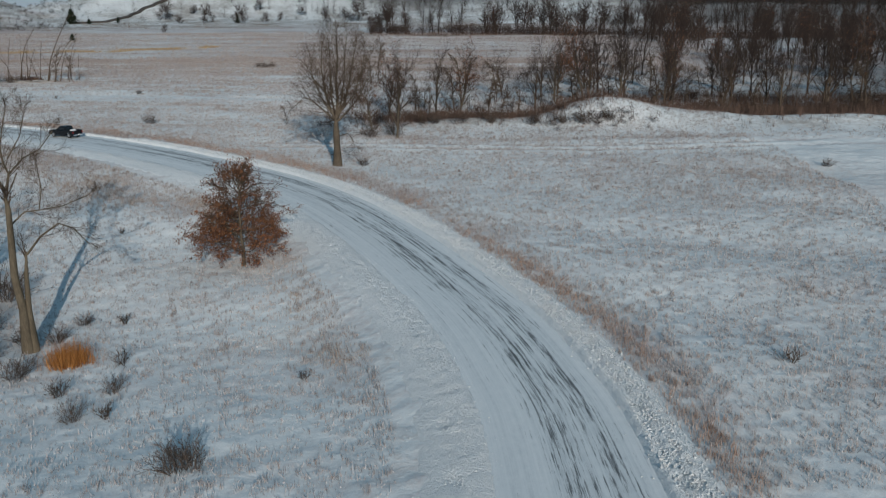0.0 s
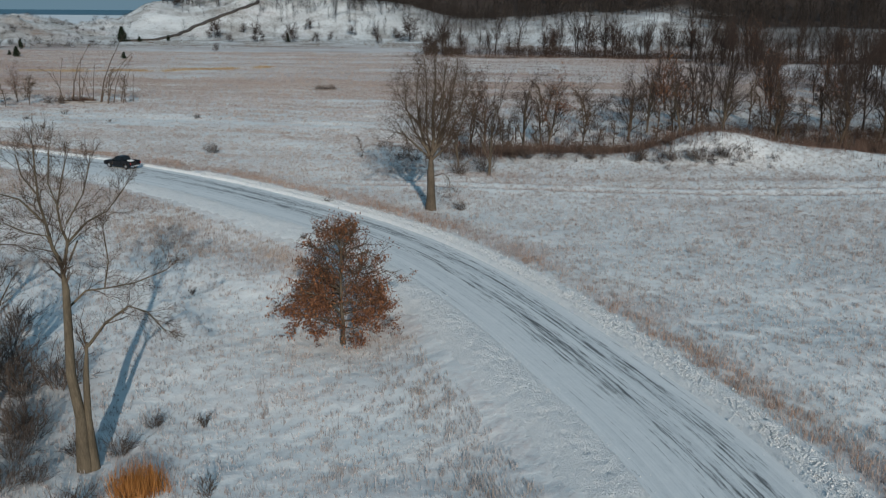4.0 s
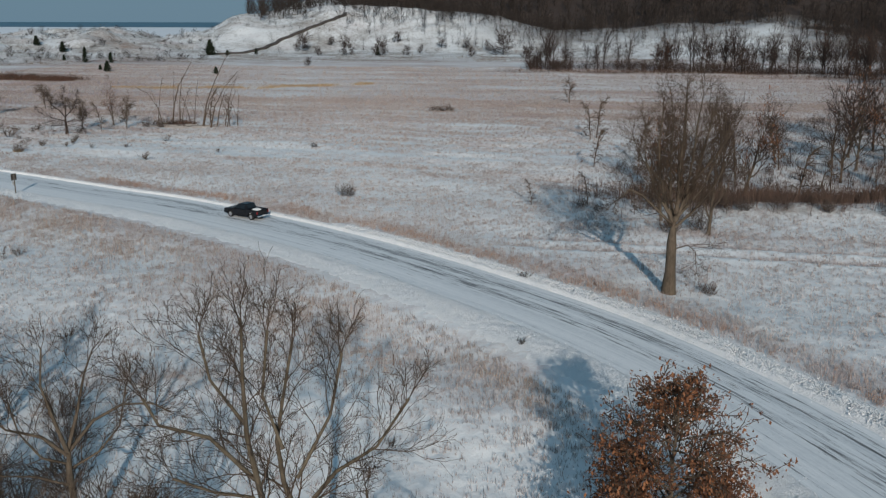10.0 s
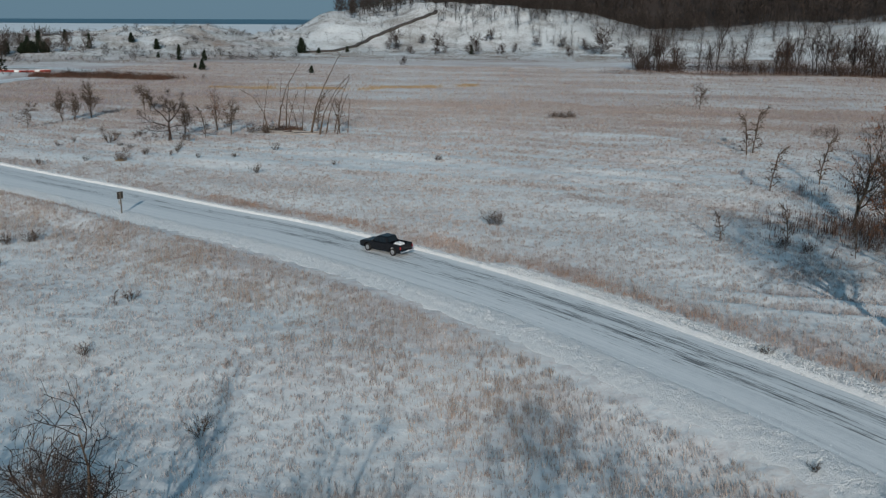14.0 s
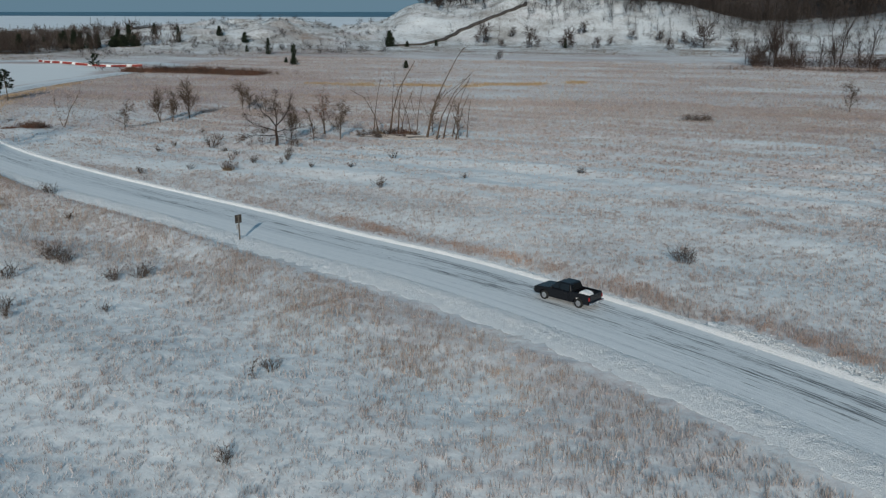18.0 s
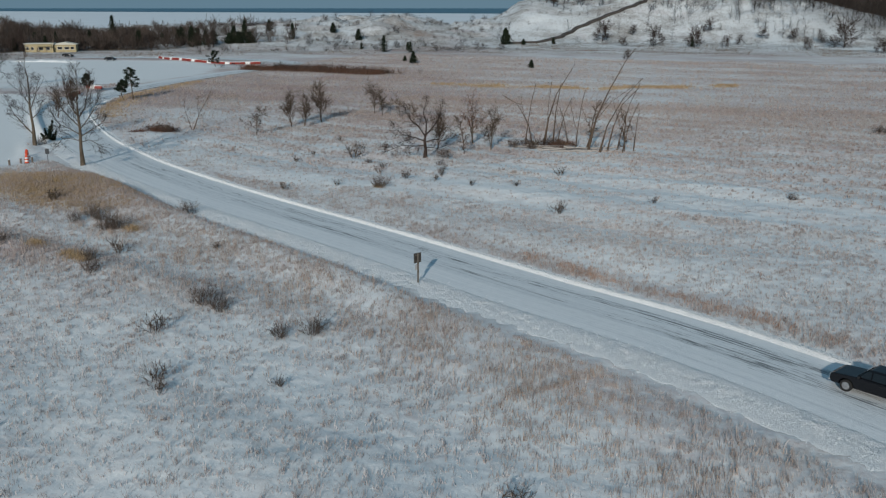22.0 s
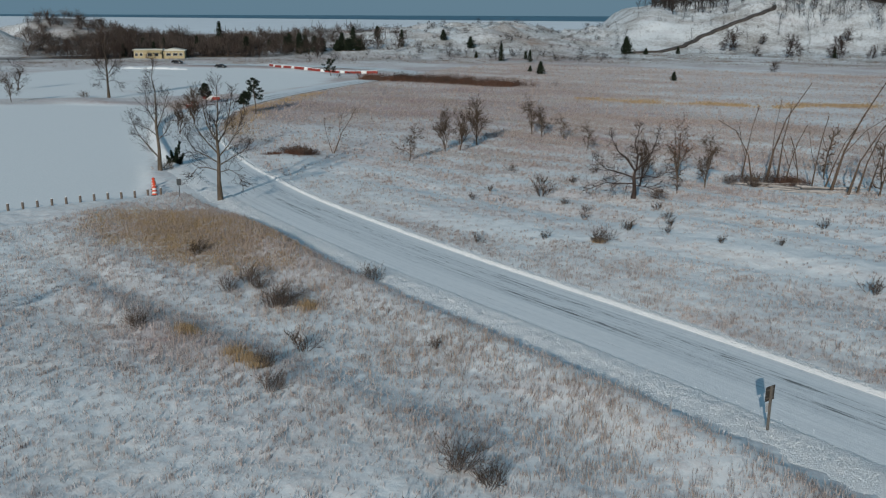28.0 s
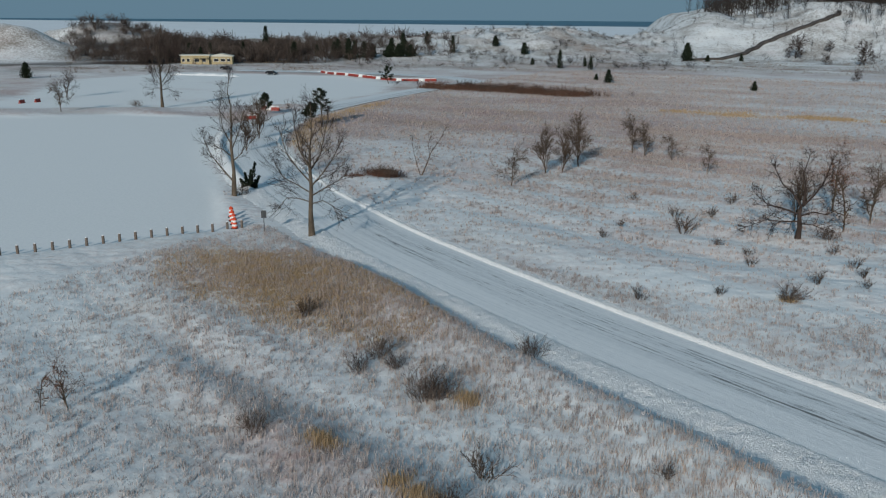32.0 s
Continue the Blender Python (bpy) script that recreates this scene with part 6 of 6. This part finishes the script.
M_RIM = plain("alloy_rim", (0.48, 0.48, 0.49), 0.4, 0.8, 0.15)
M_TAIL = plain("red_lens", (0.30, 0.012, 0.012), 0.25, vary=0.15, spec=0.6)
M_TRIM = plain("black_trim", (0.015, 0.015, 0.016), 0.6)
M_LAMP = plain("clear_lens", (0.55, 0.56, 0.57), 0.15, vary=0.1)
M_SNOW = M_BANK


def wheel(parent, x, y, side):
    t = bmesh.new()
    rings = []
    for r, w in ((0.23, -0.11), (0.33, -0.115), (0.36, -0.08), (0.365, 0.0), (0.36, 0.08), (0.33, 0.115), (0.23, 0.11)):
        rings.append([t.verts.new((r * math.cos(a), w, r * math.sin(a))) for a in np.linspace(0, 2 * math.pi, 20, endpoint=False)])
    for p, q in zip(rings, rings[1:]):
        for j in range(20):
            t.faces.new((p[j], p[(j + 1) % 20], q[(j + 1) % 20], q[j]))
    w = part("wheel", t, M_RUBBER, parent, "black tyre dusted with snow")
    w.location = (x, y, 0.365)
    rim = bmesh.new()
    bmesh.ops.create_cone(rim, cap_ends=True, segments=20, radius1=0.235, radius2=0.235, depth=0.15, matrix=Matrix.Rotation(radians(90), 4, "X"))
    for k in range(5):
        a = 2 * math.pi * k / 5
        bmesh.ops.create_cube(rim, size=1, matrix=Matrix.Translation((0, side * 0.085, 0)) @ Matrix.Rotation(a, 4, "Y") @ Matrix.LocRotScale((0.12, 0, 0), None, (0.2, 0.03, 0.07)))
    part("rim", rim, M_RIM, w, "silver alloy rim")


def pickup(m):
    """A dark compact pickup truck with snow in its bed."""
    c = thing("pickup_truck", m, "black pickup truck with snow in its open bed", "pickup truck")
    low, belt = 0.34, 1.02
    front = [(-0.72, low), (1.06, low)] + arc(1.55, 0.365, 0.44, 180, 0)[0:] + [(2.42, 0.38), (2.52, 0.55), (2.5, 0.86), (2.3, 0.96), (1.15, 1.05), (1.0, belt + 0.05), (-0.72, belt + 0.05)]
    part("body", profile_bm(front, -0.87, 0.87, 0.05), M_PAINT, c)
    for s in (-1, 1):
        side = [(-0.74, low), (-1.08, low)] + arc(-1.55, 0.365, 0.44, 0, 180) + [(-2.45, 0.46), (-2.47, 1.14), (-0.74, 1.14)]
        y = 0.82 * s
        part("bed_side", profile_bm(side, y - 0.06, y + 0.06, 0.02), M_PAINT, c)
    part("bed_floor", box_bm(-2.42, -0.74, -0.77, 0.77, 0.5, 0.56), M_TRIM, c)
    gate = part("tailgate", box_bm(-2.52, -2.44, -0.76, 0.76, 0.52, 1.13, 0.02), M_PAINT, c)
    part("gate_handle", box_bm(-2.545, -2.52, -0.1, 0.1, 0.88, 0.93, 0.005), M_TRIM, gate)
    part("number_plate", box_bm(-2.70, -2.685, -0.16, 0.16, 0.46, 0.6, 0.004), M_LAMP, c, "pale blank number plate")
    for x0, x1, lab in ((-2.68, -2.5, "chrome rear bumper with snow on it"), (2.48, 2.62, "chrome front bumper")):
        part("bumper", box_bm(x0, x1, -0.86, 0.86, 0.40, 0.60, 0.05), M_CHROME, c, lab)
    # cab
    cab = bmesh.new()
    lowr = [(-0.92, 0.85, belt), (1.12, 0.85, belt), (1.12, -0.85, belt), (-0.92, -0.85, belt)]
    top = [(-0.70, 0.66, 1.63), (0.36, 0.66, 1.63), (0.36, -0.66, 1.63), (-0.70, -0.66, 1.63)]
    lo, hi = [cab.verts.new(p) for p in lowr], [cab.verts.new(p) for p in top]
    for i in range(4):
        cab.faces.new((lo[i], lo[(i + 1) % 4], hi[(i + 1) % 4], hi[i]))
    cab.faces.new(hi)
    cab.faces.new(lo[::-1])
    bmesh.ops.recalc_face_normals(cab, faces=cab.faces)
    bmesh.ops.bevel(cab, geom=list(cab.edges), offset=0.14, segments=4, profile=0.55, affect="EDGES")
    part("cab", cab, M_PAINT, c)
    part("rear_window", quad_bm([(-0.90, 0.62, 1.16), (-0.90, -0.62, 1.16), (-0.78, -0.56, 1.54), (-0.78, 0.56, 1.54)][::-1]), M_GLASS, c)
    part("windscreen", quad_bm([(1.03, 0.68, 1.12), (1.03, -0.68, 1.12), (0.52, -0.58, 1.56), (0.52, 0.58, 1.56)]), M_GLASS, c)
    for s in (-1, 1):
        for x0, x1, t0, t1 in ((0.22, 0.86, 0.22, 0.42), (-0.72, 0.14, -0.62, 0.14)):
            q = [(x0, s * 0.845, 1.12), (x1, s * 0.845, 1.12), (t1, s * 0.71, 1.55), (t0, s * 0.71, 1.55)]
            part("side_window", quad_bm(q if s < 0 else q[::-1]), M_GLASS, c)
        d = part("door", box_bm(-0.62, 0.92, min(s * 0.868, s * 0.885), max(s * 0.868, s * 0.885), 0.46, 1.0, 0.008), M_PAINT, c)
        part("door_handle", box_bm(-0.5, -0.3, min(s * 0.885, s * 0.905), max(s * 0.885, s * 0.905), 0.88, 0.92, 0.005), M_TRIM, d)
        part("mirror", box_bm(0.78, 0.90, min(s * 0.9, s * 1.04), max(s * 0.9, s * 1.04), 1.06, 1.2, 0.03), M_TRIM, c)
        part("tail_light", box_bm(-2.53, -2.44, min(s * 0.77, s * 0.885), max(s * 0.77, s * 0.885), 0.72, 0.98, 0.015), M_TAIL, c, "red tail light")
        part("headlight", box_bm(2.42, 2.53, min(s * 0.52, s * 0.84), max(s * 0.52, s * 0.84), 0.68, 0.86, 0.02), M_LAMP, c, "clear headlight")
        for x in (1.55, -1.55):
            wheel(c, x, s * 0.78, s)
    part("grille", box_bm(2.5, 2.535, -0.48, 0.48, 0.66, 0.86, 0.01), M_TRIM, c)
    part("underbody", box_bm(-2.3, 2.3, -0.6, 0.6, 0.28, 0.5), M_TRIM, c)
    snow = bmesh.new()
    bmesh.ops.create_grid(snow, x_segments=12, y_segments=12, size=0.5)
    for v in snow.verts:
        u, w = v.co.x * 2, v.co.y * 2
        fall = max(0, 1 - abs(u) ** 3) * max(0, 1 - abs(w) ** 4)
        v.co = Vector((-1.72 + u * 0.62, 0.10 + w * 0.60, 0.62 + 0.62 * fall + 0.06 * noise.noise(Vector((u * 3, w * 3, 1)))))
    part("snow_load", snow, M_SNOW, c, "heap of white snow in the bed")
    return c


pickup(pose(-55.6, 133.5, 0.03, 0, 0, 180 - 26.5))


def parked_car(m, label):
    c = thing("parked_car", m, label, "car", "cars parked by the building")
    prof = [(-2.1, 0.35)] + arc(-1.3, 0.32, 0.38, 180, 0, 6) + arc(1.3, 0.32, 0.38, 180, 0, 6) + [(2.1, 0.35), (2.15, 0.75), (1.2, 0.95), (0.5, 1.45), (-1.2, 1.45), (-1.9, 1.0), (-2.15, 0.8)]
    part("body", profile_bm(prof, -0.85, 0.85, 0.06), M_PAINT, c)
    for s in (-1, 1):
        part("side_window", quad_bm([(-1.4, s * 0.86, 1.0), (0.85, s * 0.86, 1.0), (0.42, s * 0.86, 1.38), (-1.15, s * 0.86, 1.38)][::-s]), M_GLASS, c)
        for x in (-1.3, 1.3):
            wheel(c, x, s * 0.76, s)
    part("roof_snow", box_bm(-1.1, 0.4, -0.7, 0.7, 1.45, 1.5, 0.02), M_SNOW, c, "thin layer of snow on the roof")
    return c


for x, y, r in ((-346, 370.5, 20), (-314.5, 360, 15)):
    parked_car(pose(x, y, float(height(x, y)[0]) + 0.02, 0, 0, r), "dark parked car with snow on the roof")


# ---- signs ----
M_POST = plain("weathered_post", (0.13, 0.115, 0.10), 0.8, vary=0.25)
M_SIGN_BACK = plain("brown_sign", (0.045, 0.038, 0.031), 0.6, vary=0.2)
M_SIGN_PALE = plain("pale_sign", (0.38, 0.39, 0.40), 0.5, vary=0.1)
M_SIGN_DARK = plain("dark_sign_back", (0.07, 0.075, 0.08), 0.6, vary=0.2)


def road_sign(x, y, turn):
    s = thing("road_sign", at(x, y, turn), "brown roadside sign on a weathered post", "road sign")
    part("post", box_bm(-0.06, 0.06, -0.05, 0.05, -0.3, 2.62, 0.012), M_POST, s)
    p = part("sign_panel", box_bm(-0.36, 0.36, 0.055, 0.085, 1.78, 2.58, 0.01), M_SIGN_BACK, s)
    for z in (1.95, 2.4):
        part("bracket", box_bm(-0.3, 0.3, 0.035, 0.058, z - 0.025, z + 0.025), M_POST, p)
    part("small_panel", box_bm(-0.26, 0.1, 0.055, 0.075, 1.18, 1.66, 0.008), M_SIGN_PALE, s, "small pale plate under the sign")
    return s


road_sign(-88.3, 142.9, 62)


def post_sign(x, y, turn):
    s = thing("road_sign", at(x, y, turn), "small dark round-cornered sign on a thin post", "road sign")
    part("post", tube_bm(0.045, 0.045, 2.3, 10, Matrix.Translation((0, 0, 0.95))), M_SIGN_DARK, s)
    part("sign_panel", box_bm(-0.26, 0.26, 0.05, 0.075, 1.4, 2.15, 0.02), M_SIGN_DARK, s)
    return s


post_sign(-157.0, 172.9, 30)


# ---- traffic drums ----
M_ORANGE = plain("orange_plastic", (0.62, 0.075, 0.03), 0.5, vary=0.12)
M_WHITE = plain("white_band", (0.75, 0.75, 0.74), 0.5, vary=0.06)


def drum(x, y, tilt):
    d = thing("traffic_drum", at(x, y) @ pose(0, 0, 0, tilt, tilt * 0.5, 0), "orange and white striped traffic drum at the car park entrance", "traffic drum", "drums closing the car park")
    z = 0.0
    part("base", tube_bm(0.42, 0.38, 0.1, 16, Matrix.Translation((0, 0, 0.05))), M_RUBBER, d, "black rubber base ring")
    for i in range(5):
        h, r0 = 0.2, 0.30 - 0.022 * i
        part("band", tube_bm(r0, r0 - 0.012, h, 16, Matrix.Translation((0, 0, 0.19 + h * i))), M_WHITE if i % 2 else M_ORANGE, d)
    part("handle", box_bm(-0.12, 0.12, -0.03, 0.03, 1.08, 1.2, 0.015), M_ORANGE, d)


for i, (x, y) in enumerate([(-160.7, 172.7), (-162.0, 174.0), (-163.3, 175.2), (-164.6, 176.5)]):
    drum(x, y, (i * 37 % 7) - 3)


# ---- posts along the car park ----
M_WOODPOST = plain("post_wood", (0.15, 0.12, 0.10), 0.9, vary=0.3, scale=9)
first = None
for i in range(20):
    f = i * 1.47
    x, y = -160.2 - f * 0.53, 173.2 - f * 0.85
    m = at(x, y, 28 + rng.uniform(-4, 4))
    if first is None:
        first = thing("fence_post", m, "short round wooden post capped with snow", "fence post", "posts along the car park")
        part("post", tube_bm(0.14, 0.13, 1.0, 12, Matrix.Translation((0, 0, 0.35))), M_WOODPOST, first)
        part("snow_cap", tube_bm(0.135, 0.07, 0.08, 12, Matrix.Translation((0, 0, 0.885))), M_SNOW, first, "cap of white snow")
    else:
        copy_thing(first, Matrix.Identity(4)).matrix_world = m


# ---- red and white barriers ----
M_REDBAR = plain("red_barrier", (0.27, 0.045, 0.035), 0.55, vary=0.15)


def barrier(x, y, turn, white):
    b = thing("barrier", pose(x, y, float(height(x, y)[0]), 0, 0, turn), ("white" if white else "red") + " plastic road barrier topped with snow", "barrier", "barriers round the car park")
    part("body", profile_bm([(-0.34, 0), (0.34, 0), (0.30, 0.2), (0.14, 0.36), (0.10, 0.82), (-0.10, 0.82), (-0.14, 0.36), (-0.30, 0.2)], -0.98, 0.98, 0.02), M_WHITE if white else M_REDBAR, b)
    part("snow_cap", box_bm(-0.12, 0.12, -0.9, 0.9, 0.82, 0.97, 0.05), M_SNOW, b)


line, _ = spline([(-306, 378), (-291, 369), (-277, 363.4), (-262, 361.5), (-246, 362.5)], 2.15)
for i in range(len(line) - 1):
    (ax, ay), (bx2, by2) = line[i], line[i + 1]
    barrier((ax + bx2) / 2, (ay + by2) / 2, math.degrees(math.atan2(by2 - ay, bx2 - ax)) - 90, i % 4 in (2,))
for x, y, t, wht in [(-224.3, 247.2, -40, 0), (-225.6, 249.0, -40, 1), (-226.9, 250.8, -40, 0), (-232.6, 264.6, -70, 0), (-234.8, 265.4, -70, 1), (-236.8, 266.0, -70, 0), (-296.2, 246.3, 20, 0), (-295.6, 250.2, 20, 0)]:
    barrier(x, y, t, wht)


# ---- the building ----
M_YELLOW = plain("yellow_stucco", (0.42, 0.35, 0.21), 0.85, vary=0.10, scale=2)
M_ROOF = plain("snowy_flat_roof", (0.62, 0.60, 0.52), 0.8, vary=0.12)
M_DARKWIN = plain("dark_window", (0.02, 0.022, 0.025), 0.15, vary=0.1, spec=0.6)
M_DOOR = plain("brown_door", (0.10, 0.07, 0.05), 0.6)


def building(m):
    h = thing("building", m, "low yellow flat-roofed park building at the wood's edge", "building")
    w1 = part("wall", box_bm(-12, 1, 0, 9, -0.6, 3.7), M_YELLOW, h)
    w2 = part("wall", box_bm(1.2, 11.5, 1.2, 10, -0.6, 3.3), M_YELLOW, h)
    part("roof", box_bm(-12.5, 1.5, -0.6, 9.4, 3.7, 4.1, 0.05), M_ROOF, h, "flat roof edge with snow")
    part("roof", profile_bm([(0.8, 3.3), (12, 3.3), (12, 3.5), (6.4, 4.5), (0.8, 3.6)], 0.7, 10.4), M_ROOF, h, "low pitched roof under snow")
    part("chimney", box_bm(0.2, 1.0, 4, 5, 3.7, 5.2), M_DOOR, h)
    part("porch", box_bm(-6.5, 0.5, -2.2, 0.0, 2.7, 2.95), M_YELLOW, h, "yellow porch roof")
    for x in (-6.3, -3.2, 0.2):
        part("porch_post", box_bm(x - 0.15, x + 0.15, -2.0, -1.7, -0.6, 2.7), M_YELLOW, h)
    for x, z0, w in [(-10.8, 1.0, 1.2), (-8.6, 1.0, 1.2), (-4.6, 0.9, 2.2), (-1.4, 0.9, 1.6)]:
        fr = part("window", box_bm(x - w / 2 - 0.08, x + w / 2 + 0.08, -0.06, 0.02, z0 - 0.08, z0 + 1.4), M_WHITE, h)
        part("pane", box_bm(x - w / 2, x + w / 2, -0.08, -0.055, z0, z0 + 1.3), M_DARKWIN, fr)
    for x, w in [(4.0, 2.2), (7.2, 2.2), (9.8, 1.4)]:
        fr = part("window", box_bm(x - w / 2 - 0.08, x + w / 2 + 0.08, 1.14, 1.22, 0.9, 2.3), M_WHITE, h)
        part("pane", box_bm(x - w / 2, x + w / 2, 1.12, 1.145, 1.0, 2.2), M_DARKWIN, fr)
    part("door", box_bm(-6.9, -5.9, -0.05, 0.02, -0.1, 2.1), M_DOOR, h)
    return h


building(pose(-378.5, 394, float(height(-378.5, 394)[0]) + 0.3, 0, 0, 38) @ Matrix.Scale(0.9, 4))

# ---- the trail up the dune ----
M_RAIL = plain("trail_wood", (0.085, 0.073, 0.066), 0.9, vary=0.5, scale=0.6)
tx, ty = np.linspace(-216, -166, 60), np.linspace(556, 674, 60)
tx = tx + 3 * np.sin(np.linspace(0, 9, 60)) + 0.5 * np.sin(np.linspace(0, 60, 60))
tz = height(tx, ty)
bm = bmesh.new()
rows = []
for x, y, z in zip(tx, ty, tz):
    rows.append([bm.verts.new((x + o * 0.8, y - o * 0.6, z + q)) for o, q in ((-1.6, -0.4), (-1.6, 1.0), (1.6, 1.0), (1.6, -0.4))])
for a, b in zip(rows, rows[1:]):
    for j in range(3):
        bm.faces.new((a[j], a[j + 1], b[j + 1], b[j]))
tagged(part("boardwalk", bm, M_RAIL), "dark wooden boardwalk climbing the snowy dune", "boardwalk")
